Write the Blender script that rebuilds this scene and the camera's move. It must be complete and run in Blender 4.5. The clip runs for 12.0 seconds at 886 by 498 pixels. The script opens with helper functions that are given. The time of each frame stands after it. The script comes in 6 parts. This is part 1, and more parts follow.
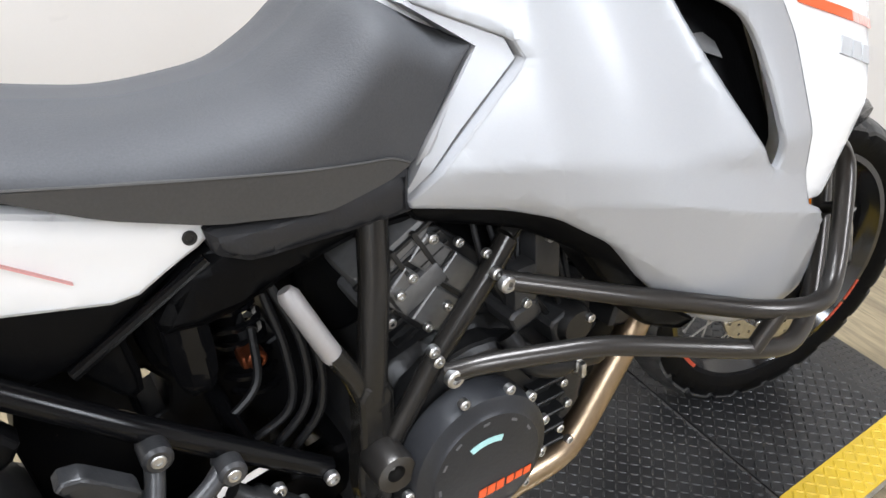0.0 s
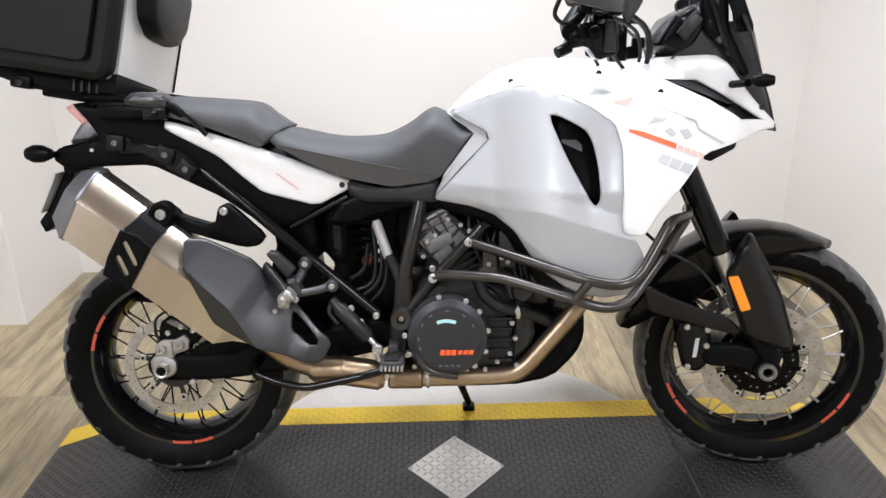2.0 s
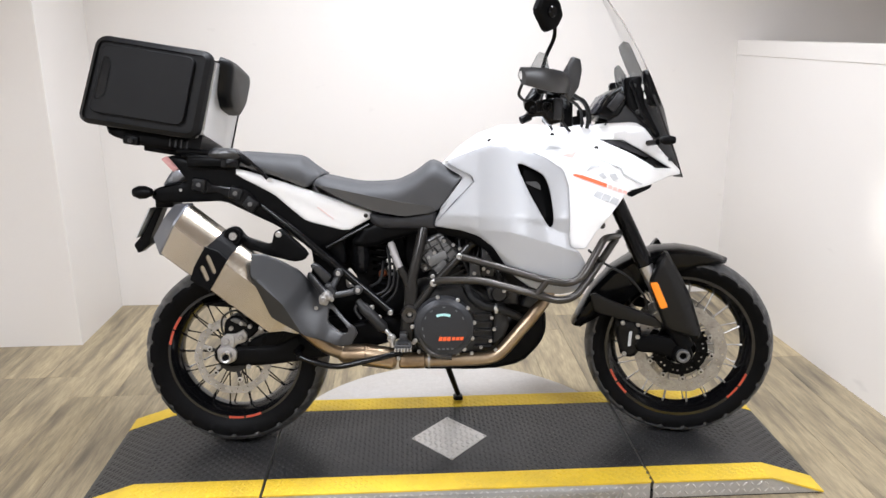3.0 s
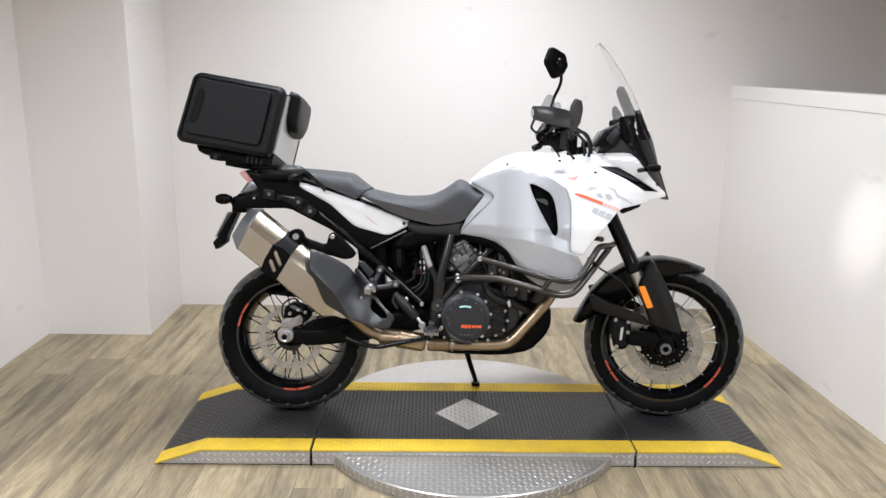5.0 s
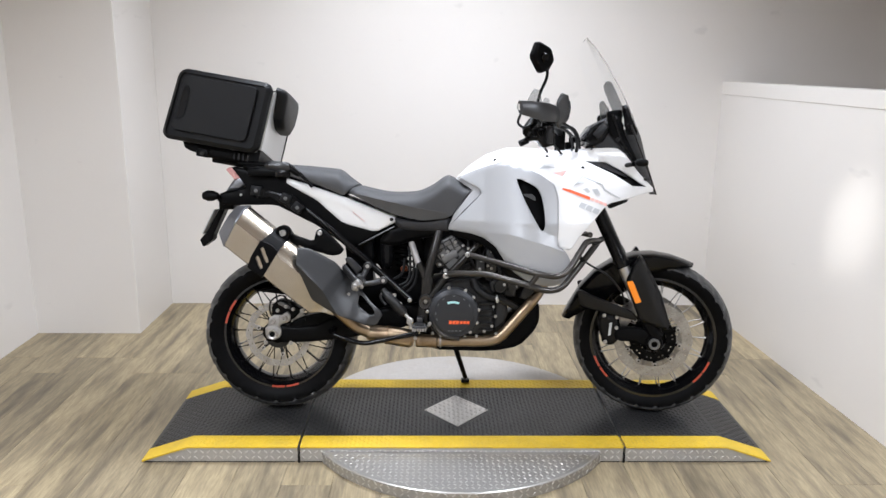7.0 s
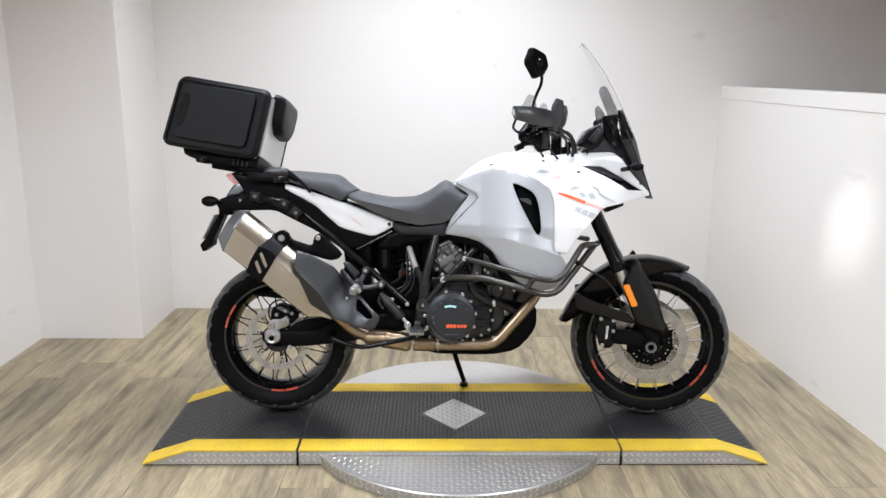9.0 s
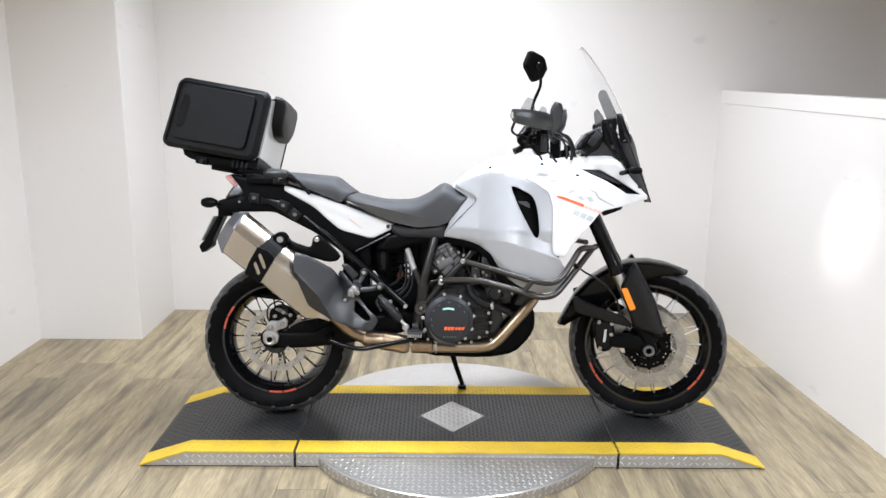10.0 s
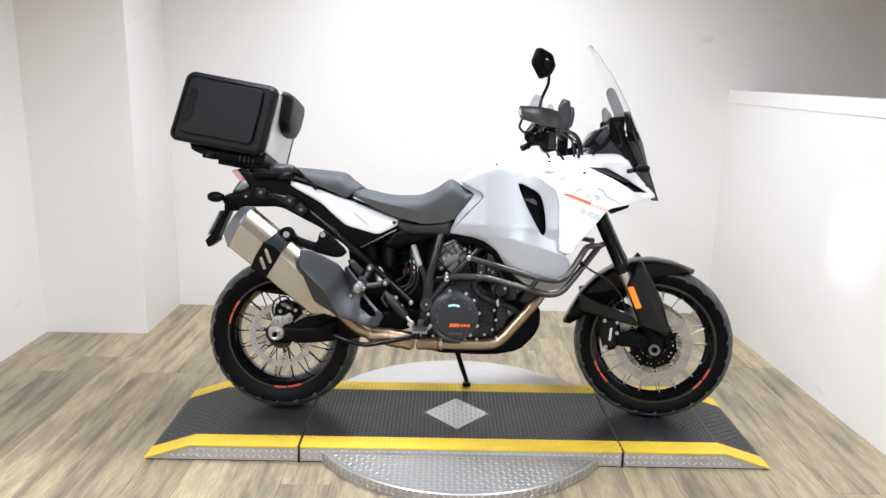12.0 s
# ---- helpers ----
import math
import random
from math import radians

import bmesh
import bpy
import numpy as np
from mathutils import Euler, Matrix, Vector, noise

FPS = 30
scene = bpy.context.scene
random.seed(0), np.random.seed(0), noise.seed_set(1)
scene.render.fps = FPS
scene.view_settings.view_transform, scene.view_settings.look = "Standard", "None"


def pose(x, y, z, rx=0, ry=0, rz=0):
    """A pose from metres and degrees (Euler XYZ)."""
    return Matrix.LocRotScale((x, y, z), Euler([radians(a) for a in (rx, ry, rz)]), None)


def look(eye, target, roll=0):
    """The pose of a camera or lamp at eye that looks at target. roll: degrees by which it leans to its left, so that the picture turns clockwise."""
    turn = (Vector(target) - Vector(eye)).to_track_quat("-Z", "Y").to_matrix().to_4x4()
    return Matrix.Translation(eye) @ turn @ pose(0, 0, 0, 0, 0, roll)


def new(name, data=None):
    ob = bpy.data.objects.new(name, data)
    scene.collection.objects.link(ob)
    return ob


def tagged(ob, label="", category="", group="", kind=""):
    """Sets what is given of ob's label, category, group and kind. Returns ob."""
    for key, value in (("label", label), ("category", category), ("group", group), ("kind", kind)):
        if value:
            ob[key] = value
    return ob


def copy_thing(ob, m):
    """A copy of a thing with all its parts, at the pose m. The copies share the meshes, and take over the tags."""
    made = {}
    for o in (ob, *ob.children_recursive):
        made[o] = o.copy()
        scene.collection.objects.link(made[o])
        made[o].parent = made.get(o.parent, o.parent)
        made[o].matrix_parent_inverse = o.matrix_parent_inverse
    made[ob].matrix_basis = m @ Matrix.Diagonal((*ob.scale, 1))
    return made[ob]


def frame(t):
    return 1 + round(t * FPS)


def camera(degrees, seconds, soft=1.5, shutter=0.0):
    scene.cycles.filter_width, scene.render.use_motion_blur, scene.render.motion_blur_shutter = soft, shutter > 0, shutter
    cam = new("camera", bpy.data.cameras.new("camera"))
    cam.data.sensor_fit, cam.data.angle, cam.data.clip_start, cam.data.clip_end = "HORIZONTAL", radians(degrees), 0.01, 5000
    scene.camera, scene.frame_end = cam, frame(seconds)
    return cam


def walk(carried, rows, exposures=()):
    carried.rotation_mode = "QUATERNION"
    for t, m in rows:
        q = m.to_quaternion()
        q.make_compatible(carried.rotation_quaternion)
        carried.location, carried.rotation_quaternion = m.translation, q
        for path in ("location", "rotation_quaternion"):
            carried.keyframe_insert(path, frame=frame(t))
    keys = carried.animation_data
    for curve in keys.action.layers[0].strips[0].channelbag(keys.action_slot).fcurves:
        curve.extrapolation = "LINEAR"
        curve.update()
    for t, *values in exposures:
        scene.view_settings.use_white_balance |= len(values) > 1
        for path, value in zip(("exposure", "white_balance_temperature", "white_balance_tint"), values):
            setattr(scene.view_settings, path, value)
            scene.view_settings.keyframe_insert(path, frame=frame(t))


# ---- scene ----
cam = camera(60.0, 12.0)
PATH = [
    (0, (-0.407, -0.569, 1.300), (0.520, 0.734, 0.100), 1.5),
    (0.2, (-0.309, -0.626, 1.273), (0.352, 0.822, 0.063), 0.5),
    (0.5, (-0.190, -0.690, 1.295), (0.056, 0.926, 0.143), 1.8),
    (1, (-0.168, -0.966, 1.352), (-0.226, 0.782, 0.382), -3.5),
    (1.2, (-0.175, -1.104, 1.378), (-0.188, 0.672, 0.459), -1.9),
    (1.5, (-0.175, -1.336, 1.410), (-0.118, 0.483, 0.581), -2.1),
    (2, (-0.058, -1.759, 1.388), (-0.024, 0.109, 0.675), -0.9),
    (2.2, (-0.055, -1.897, 1.397), (0.003, -0.016, 0.722), -0.6),
    (2.5, (-0.115, -2.109, 1.409), (-0.015, -0.215, 0.776), -0.3),
    (3, (-0.131, -2.424, 1.461), (-0.040, -0.504, 0.910), -0.5),
    (5, (-0.158, -2.963, 1.500), (-0.127, -1.020, 1.028), 0.8),
    (5.5, (-0.130, -2.931, 1.491), (-0.121, -0.991, 1.007), 0.7),
    (6, (-0.133, -2.950, 1.494), (-0.085, -1.006, 1.028), 0.9),
    (6.5, (-0.128, -2.957, 1.494), (-0.095, -1.012, 1.030), 0.8),
    (7, (-0.123, -2.960, 1.483), (-0.083, -1.017, 1.011), 0.6),
    (9, (-0.088, -2.985, 1.484), (-0.064, -1.038, 1.026), 0.3),
    (9.5, (-0.089, -2.990, 1.486), (-0.059, -1.043, 1.029), 0.5),
    (10, (-0.076, -2.990, 1.481), (-0.056, -1.042, 1.032), 0.6),
    (10.5, (-0.087, -3.009, 1.481), (-0.060, -1.062, 1.025), 0.8),
    (11, (-0.082, -3.000, 1.482), (-0.063, -1.050, 1.037), 0.7),
    (11.5, (-0.088, -2.998, 1.484), (-0.071, -1.050, 1.028), 0.9),
    (12, (-0.083, -2.988, 1.471), (-0.074, -1.040, 1.019), 1.1),
]
EXPOSURES = [(0, 0.06, 6380, 8), (1, 0.06, 6420, 9), (2.5, 0.04, 6480, 10), (3, 0.04, 6480, 10), (5, -0.14, 6380, 9), (7, -0.18, 6320, 9), (9.0, -0.09, 6240, 8), (10, 0.10, 6230, 8), (12, 0.15, 6220, 8)]
walk(cam, [(t, look(eye, target, roll)) for t, eye, target, roll in PATH], EXPOSURES)

# ---- light ----
world = bpy.data.worlds.new("world")
scene.world = world
world.use_nodes = True
world.node_tree.nodes["Background"].inputs[0].default_value = (0.9, 0.93, 1.0, 1)
world.node_tree.nodes["Background"].inputs[1].default_value = 0.05


def area_lamp(name, size_x, size_y, watts, colour, m):
    data = bpy.data.lights.new(name, "AREA")
    data.shape, data.size, data.size_y, data.energy, data.color = "RECTANGLE", size_x, size_y, watts, colour
    data.spread = radians(150)
    ob = new(name, data)
    ob.matrix_world = m
    return ob


CEILING = 2.75
LAMPS = [(-1.35, -2.2, 0), (1.42, -2.4, 0), (0.0, 0.40, 90)]
POWER = [80, 80, 62]
for (lx, ly, turn), watts in zip(LAMPS, POWER):
    area_lamp("ceiling_lamp", 0.5, 1.5, watts, (0.945, 0.985, 1.085), pose(lx, ly, CEILING - 0.075, 0, 0, turn))

# Added spotlight, no such lamp seen; it makes the half wall's bright patch.
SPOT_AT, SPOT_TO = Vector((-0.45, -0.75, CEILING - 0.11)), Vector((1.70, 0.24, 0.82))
spot = bpy.data.lights.new("patch_lamp", "SPOT")
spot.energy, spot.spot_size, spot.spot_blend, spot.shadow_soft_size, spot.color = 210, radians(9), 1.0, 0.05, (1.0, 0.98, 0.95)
patch_lamp = new("patch_lamp", spot)
patch_lamp.matrix_world = look(SPOT_AT, SPOT_TO)

# ---- materials ----


def material(name, colour, rough=0.5, metal=0.0, grain=0.0, scale=40.0, bump=0.0, stain=0.0, stain_scale=3.0, coat=0.0, second=None, stretch=(1, 1, 1), rough_var=0.0, per_piece=0.0, spec=0.5, piece_second=None, scuffs=0.0):
    """A surface with variation at two scales: fine grain and larger stains, both in colour, roughness and relief."""
    m = bpy.data.materials.new(name)
    m.use_nodes = True
    nt = m.node_tree
    nodes, links = nt.nodes, nt.links
    b = nodes["Principled BSDF"]
    b.inputs["Roughness"].default_value = rough
    b.inputs["Metallic"].default_value = metal
    b.inputs["Specular IOR Level"].default_value = spec
    b.inputs["Coat Weight"].default_value = coat
    b.inputs["Coat Roughness"].default_value = 0.14
    coord = nodes.new("ShaderNodeTexCoord")
    mapping = nodes.new("ShaderNodeMapping")
    mapping.inputs["Scale"].default_value = stretch
    links.new(coord.outputs["Object"], mapping.inputs["Vector"])
    place = mapping.outputs[0]
    if per_piece:
        # each piece shows another stretch of the grain
        info = nodes.new("ShaderNodeObjectInfo")
        shift = nodes.new("ShaderNodeVectorMath")
        shift.operation = "MULTIPLY_ADD"
        spread = nodes.new("ShaderNodeCombineXYZ")
        for k in range(3):
            links.new(info.outputs["Random"], spread.inputs[k])
        shift.inputs[1].default_value = (37.0, 23.0, 11.0)
        links.new(spread.outputs[0], shift.inputs[0])
        links.new(mapping.outputs[0], shift.inputs[2])
        place = shift.outputs[0]
    fine = nodes.new("ShaderNodeTexNoise")
    fine.inputs["Scale"].default_value, fine.inputs["Detail"].default_value = scale, 5
    links.new(place, fine.inputs["Vector"])
    big = nodes.new("ShaderNodeTexNoise")
    big.inputs["Scale"].default_value, big.inputs["Detail"].default_value = stain_scale, 4
    links.new(place, big.inputs["Vector"])
    c = (*colour, 1)
    dark = (*[v * (1 - 0.6 * grain) for v in colour], 1)
    mix = nodes.new("ShaderNodeMix")
    mix.data_type = "RGBA"
    mix.inputs["A"].default_value, mix.inputs["B"].default_value = dark, (*[min(1, v * (1 + 0.4 * grain)) for v in colour], 1)
    links.new(fine.outputs["Fac"], mix.inputs["Factor"])
    mix2 = nodes.new("ShaderNodeMix")
    mix2.data_type = "RGBA"
    ramp = nodes.new("ShaderNodeMapRange")
    ramp.inputs["From Min"].default_value, ramp.inputs["From Max"].default_value = 0.45, 0.75
    ramp.inputs["To Max"].default_value = stain
    links.new(big.outputs["Fac"], ramp.inputs["Value"])
    links.new(ramp.outputs[0], mix2.inputs["Factor"])
    links.new(mix.outputs["Result"], mix2.inputs["A"])
    mix2.inputs["B"].default_value = (*(second or [v * 0.5 for v in colour]), 1)
    out = mix2.outputs["Result"]
    if per_piece:
        if piece_second:
            pick = nodes.new("ShaderNodeMapRange")
            pick.inputs["From Min"].default_value, pick.inputs["From Max"].default_value = 0.35, 0.75
            scatter = nodes.new("ShaderNodeMath")
            scatter.operation = "FRACT"
            times = nodes.new("ShaderNodeMath")
            times.operation = "MULTIPLY"
            times.inputs[1].default_value = 7.31
            links.new(info.outputs["Random"], times.inputs[0])
            links.new(times.outputs[0], scatter.inputs[0])
            links.new(scatter.outputs[0], pick.inputs["Value"])
            blend = nodes.new("ShaderNodeMix")
            blend.data_type = "RGBA"
            blend.blend_type = "MULTIPLY"
            links.new(pick.outputs[0], blend.inputs["Factor"])
            links.new(out, blend.inputs["A"])
            blend.inputs["B"].default_value = (*piece_second, 1)
            out = blend.outputs["Result"]
        hsv = nodes.new("ShaderNodeHueSaturation")
        mr = nodes.new("ShaderNodeMapRange")
        mr.inputs["To Min"].default_value, mr.inputs["To Max"].default_value = 1 - per_piece, 1 + per_piece
        links.new(info.outputs["Random"], mr.inputs["Value"])
        links.new(mr.outputs[0], hsv.inputs["Value"])
        links.new(out, hsv.inputs["Color"])
        out = hsv.outputs["Color"]
    if scuffs:
        # sparse dark rubs
        rub = nodes.new("ShaderNodeTexNoise")
        rub.inputs["Scale"].default_value, rub.inputs["Detail"].default_value = 5.0, 3
        stretched = nodes.new("ShaderNodeMapping")
        stretched.inputs["Scale"].default_value = (1.0, 0.5, 1.6)
        links.new(coord.outputs["Object"], stretched.inputs["Vector"])
        links.new(stretched.outputs[0], rub.inputs["Vector"])
        cut = nodes.new("ShaderNodeMapRange")
        cut.inputs["From Min"].default_value, cut.inputs["From Max"].default_value, cut.inputs["To Max"].default_value = 0.70, 0.76, scuffs
        links.new(rub.outputs["Fac"], cut.inputs["Value"])
        mark = nodes.new("ShaderNodeMix")
        mark.data_type = "RGBA"
        links.new(cut.outputs[0], mark.inputs["Factor"])
        links.new(out, mark.inputs["A"])
        mark.inputs["B"].default_value = (*[v * 0.55 for v in colour], 1)
        out = mark.outputs["Result"]
    links.new(out, b.inputs["Base Color"])
    if rough_var:
        rr = nodes.new("ShaderNodeMapRange")
        rr.inputs["To Min"].default_value, rr.inputs["To Max"].default_value = max(0.02, rough - rough_var), min(1, rough + rough_var)
        links.new(big.outputs["Fac"], rr.inputs["Value"])
        links.new(rr.outputs[0], b.inputs["Roughness"])
    if bump:
        bp = nodes.new("ShaderNodeBump")
        bp.inputs["Strength"].default_value, bp.inputs["Distance"].default_value = min(1, bump), 0.001
        links.new(fine.outputs["Fac"], bp.inputs["Height"])
        links.new(bp.outputs[0], b.inputs["Normal"])
    return m


def glass(name, colour, rough=0.02, weight=0.85, ior=1.1):
    m = bpy.data.materials.new(name)
    m.use_nodes = True
    nt = m.node_tree
    b = nt.nodes["Principled BSDF"]
    b.inputs["Base Color"].default_value = (*colour, 1)
    b.inputs["Roughness"].default_value = rough
    b.inputs["Transmission Weight"].default_value = weight
    b.inputs["IOR"].default_value = ior
    return m


WALL = material("wall_paint", (0.76, 0.73, 0.695), 0.45, grain=0.03, scale=160, bump=0.12, stain=0.25, stain_scale=0.9, second=(0.70, 0.66, 0.62), scuffs=0.22)
CEIL = material("ceiling_paint", (0.30, 0.225, 0.165), 0.8, grain=0.1, scale=20, bump=0.2, stain=0.3, stain_scale=1.5)
PLANK = material("wood_plank", (0.40, 0.325, 0.20), 0.40, grain=1.0, scale=20, bump=0.15, stain=0.95, stain_scale=3.0, second=(0.115, 0.094, 0.067), stretch=(6.5, 0.7, 1), per_piece=0.14, spec=0.35, piece_second=(0.78, 0.785, 0.81))
SUBFLOOR = material("joint_dark", (0.13, 0.10, 0.07), 0.8, grain=0.4)
MAT = material("rubber_deck", (0.019, 0.019, 0.0195), 0.36, grain=0.5, scale=60, bump=0.3, stain=0.6, stain_scale=6, second=(0.055, 0.054, 0.052), rough_var=0.12)
YELLOW = material("yellow_paint", (0.68, 0.46, 0.03), 0.5, grain=0.25, scale=50, bump=0.25, stain=0.35, stain_scale=9, second=(0.30, 0.22, 0.06))
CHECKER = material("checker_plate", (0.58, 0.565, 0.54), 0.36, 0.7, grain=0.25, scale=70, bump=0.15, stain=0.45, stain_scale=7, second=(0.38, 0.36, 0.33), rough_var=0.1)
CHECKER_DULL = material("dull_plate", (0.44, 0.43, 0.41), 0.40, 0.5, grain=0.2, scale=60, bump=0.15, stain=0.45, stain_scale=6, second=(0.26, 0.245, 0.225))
PLATE_DARK = material("disc_plate", (0.42, 0.408, 0.385), 0.36, 0.7, grain=0.3, scale=60, bump=0.15, stain=0.5, stain_scale=5, second=(0.24, 0.232, 0.22), rough_var=0.1)
GUARD = material("black_moulding", (0.003, 0.003, 0.0033), 0.28, grain=0.4, scale=300, bump=0.4, stain=0.3, stain_scale=9, second=(0.006, 0.006, 0.006), spec=0.32)
WHITE = material("white_paint", (0.80, 0.80, 0.80), 0.22, grain=0.01, scale=200, coat=0.6, stain=0.04, stain_scale=4, second=(0.74, 0.74, 0.73))
SILVER = material("silver_paint", (0.375, 0.38, 0.39), 0.48, 0.18, grain=0.05, scale=400, coat=0.2, stain=0.08, stain_scale=3, second=(0.365, 0.372, 0.384))
SEAT = material("seat_cover", (0.062, 0.063, 0.066), 0.6, grain=0.35, scale=420, bump=0.45, stain=0.25, stain_scale=8, second=(0.085, 0.085, 0.086), spec=0.25)
SEAT_SIDE = material("seat_side", (0.052, 0.050, 0.047), 0.58, grain=0.3, scale=300, bump=0.4, stain=0.2, second=(0.062, 0.060, 0.056), spec=0.4)
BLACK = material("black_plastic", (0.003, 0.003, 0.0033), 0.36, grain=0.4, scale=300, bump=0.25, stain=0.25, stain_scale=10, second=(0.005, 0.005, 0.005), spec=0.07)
BLACK_GLOSS = material("black_gloss", (0.004, 0.004, 0.0045), 0.2, grain=0.2, scale=200, stain=0.2, stain_scale=9, second=(0.006, 0.006, 0.006), spec=0.2)
GREY_PLASTIC = material("grey_plastic", (0.020, 0.020, 0.022), 0.42, grain=0.3, scale=350, bump=0.35, stain=0.3, stain_scale=7, second=(0.034, 0.034, 0.036), spec=0.3)
CASE = material("case_plastic", (0.006, 0.0062, 0.007), 0.45, grain=0.35, scale=420, bump=0.5, stain=0.15, stain_scale=5, second=(0.010, 0.010, 0.011), spec=0.2)
ENGINE = material("engine_black", (0.015, 0.015, 0.0155), 0.4, 0.15, grain=0.4, scale=150, bump=0.3, stain=0.4, stain_scale=20, second=(0.032, 0.030, 0.027), spec=0.4)
COVER = material("clutch_cover", (0.026, 0.027, 0.030), 0.4, 0.2, grain=0.3, scale=200, bump=0.3, stain=0.2, stain_scale=14, second=(0.036, 0.036, 0.037), spec=0.35)
CASTING = material("dark_casting", (0.050, 0.050, 0.051), 0.42, 0.35, grain=0.4, scale=140, bump=0.3, stain=0.5, stain_scale=20, second=(0.022, 0.021, 0.020), spec=0.45)
ALU = material("cast_aluminium", (0.42, 0.41, 0.40), 0.42, 0.85, grain=0.4, scale=120, bump=0.3, stain=0.45, stain_scale=18, second=(0.2, 0.19, 0.17))
HEAD = material("cylinder_grey", (0.165, 0.164, 0.162), 0.42, 0.5, grain=0.4, scale=120, bump=0.3, stain=0.4, stain_scale=18, second=(0.08, 0.078, 0.074))
FRAME = material("frame_bronze", (0.024, 0.0225, 0.0205), 0.24, 0.4, grain=0.25, scale=200, stain=0.3, stain_scale=12, second=(0.032, 0.029, 0.026), spec=0.35)
BAR = material("crash_bar_steel", (0.058, 0.054, 0.050), 0.30, 0.75, grain=0.2, scale=200, stain=0.3, stain_scale=15, second=(0.055, 0.05, 0.045))
CHROME = material("bolt_steel", (0.54, 0.535, 0.525), 0.40, 1.0, grain=0.2, scale=200, stain=0.3, stain_scale=60, second=(0.4, 0.38, 0.35))
STEEL = material("brushed_disc", (0.43, 0.42, 0.405), 0.36, 0.9, grain=0.6, scale=160, stain=0.6, stain_scale=18, second=(0.22, 0.20, 0.175), rough_var=0.08)
SILENCER = material("brushed_silencer", (0.48, 0.435, 0.365), 0.22, 0.95, grain=0.2, scale=130, bump=0.05, stain=0.5, stain_scale=6, second=(0.38, 0.30, 0.205), rough_var=0.08)
HEADER = material("heat_tinted_pipe", (0.36, 0.275, 0.185), 0.36, 0.95, grain=0.35, scale=90, bump=0.1, stain=0.9, stain_scale=9, second=(0.15, 0.092, 0.05), rough_var=0.1)
TYRE = material("tyre_rubber", (0.0025, 0.0025, 0.0027), 0.48, grain=0.4, scale=150, bump=0.4, stain=0.4, stain_scale=12, second=(0.006, 0.0059, 0.0058), spec=0.06)
RIM = material("black_rim", (0.004, 0.004, 0.0045), 0.13, 0.2, grain=0.2, scale=100, coat=0.5, spec=0.5)
CAP_METAL = material("silencer_cap", (0.20, 0.205, 0.22), 0.36, 0.8, grain=0.2, scale=200, stain=0.3, stain_scale=9, second=(0.10, 0.10, 0.105))
SHIELD = material("shield_plastic", (0.0095, 0.0098, 0.0105), 0.38, grain=0.4, scale=260, bump=0.35, stain=0.95, stain_scale=5, second=(0.055, 0.055, 0.057), spec=0.5)
ORANGE = material("orange_print", (0.80, 0.11, 0.025), 0.45, grain=0.1, scale=100)
RIM_RED = material("rim_print", (0.46, 0.062, 0.03), 0.45, grain=0.15, scale=100)
HANDGUARD = material("hand_guard_plastic", (0.030, 0.031, 0.033), 0.34, grain=0.25, scale=350, bump=0.25, stain=0.3, stain_scale=12, second=(0.08, 0.08, 0.082), spec=0.55)
# Lighter than TYRE: the light that falls on the tread is in this grey.
TREAD = material("lit_tread_rubber", (0.038, 0.038, 0.0385), 0.42, grain=0.5, scale=140, bump=0.4, stain=0.6, stain_scale=14, second=(0.095, 0.095, 0.095), spec=0.45)
RED = material("red_print", (0.74, 0.36, 0.33), 0.4, grain=0.1, scale=100)
AMBER = material("amber_reflector", (0.95, 0.27, 0.01), 0.25, grain=0.15, scale=350, bump=0.3, coat=0.5)
TAIL_RED = material("tail_lens", (0.74, 0.40, 0.38), 0.2, grain=0.1, coat=0.5)
SLEEVE = material("matte_sleeve", (0.34, 0.325, 0.32), 0.5, 0.3, grain=0.2, scale=150, stain=0.3, stain_scale=30, second=(0.36, 0.33, 0.32))
PALE = material("pale_print", (0.46, 0.47, 0.48), 0.4, grain=0.05, scale=100)
PINK = material("pink_print", (0.80, 0.45, 0.40), 0.4, grain=0.05, scale=100)
TEAL = material("pale_blue_badge", (0.42, 0.72, 0.72), 0.35, grain=0.05, scale=100)
HOSE = material("rubber_hose", (0.009, 0.009, 0.0095), 0.45, grain=0.3, scale=100, bump=0.2, spec=0.3)
BRASS = material("copper_fitting", (0.24, 0.07, 0.03), 0.35, 0.8, grain=0.2, scale=100)
PANE = glass("clear_screen", (0.985, 0.99, 0.995), 0.02, 1.0, 1.045)
SMOKE = glass("smoked_screen", (0.10, 0.10, 0.11), 0.1, 0.7)
PALE_PLATE = material("pale_glare_plate", (0.48, 0.455, 0.425), 0.5, 0.2, grain=0.25, scale=60, bump=0.2, stain=0.35, stain_scale=9, second=(0.42, 0.37, 0.33), rough_var=0.1, scuffs=0.5)
DEFLECTOR = glass("grey_deflector", (0.30, 0.305, 0.31), 0.06, 0.92)
SMOKE_PALE = glass("pale_smoked_screen", (0.55, 0.56, 0.57), 0.05, 0.95)
TICK = material("cast_mark", (0.10, 0.102, 0.108), 0.5, grain=0.2, scale=100)
MIRROR = material("mirror_glass", (0.85, 0.85, 0.86), 0.03, 1.0)
DIFFUSER = material("lamp_diffuser", (0.9, 0.9, 0.88), 0.6)
DIFFUSER.node_tree.nodes["Principled BSDF"].inputs["Emission Color"].default_value = (1, 0.97, 0.93, 1)
DIFFUSER.node_tree.nodes["Principled BSDF"].inputs["Emission Strength"].default_value = 2.0

# ---- mesh helpers ----


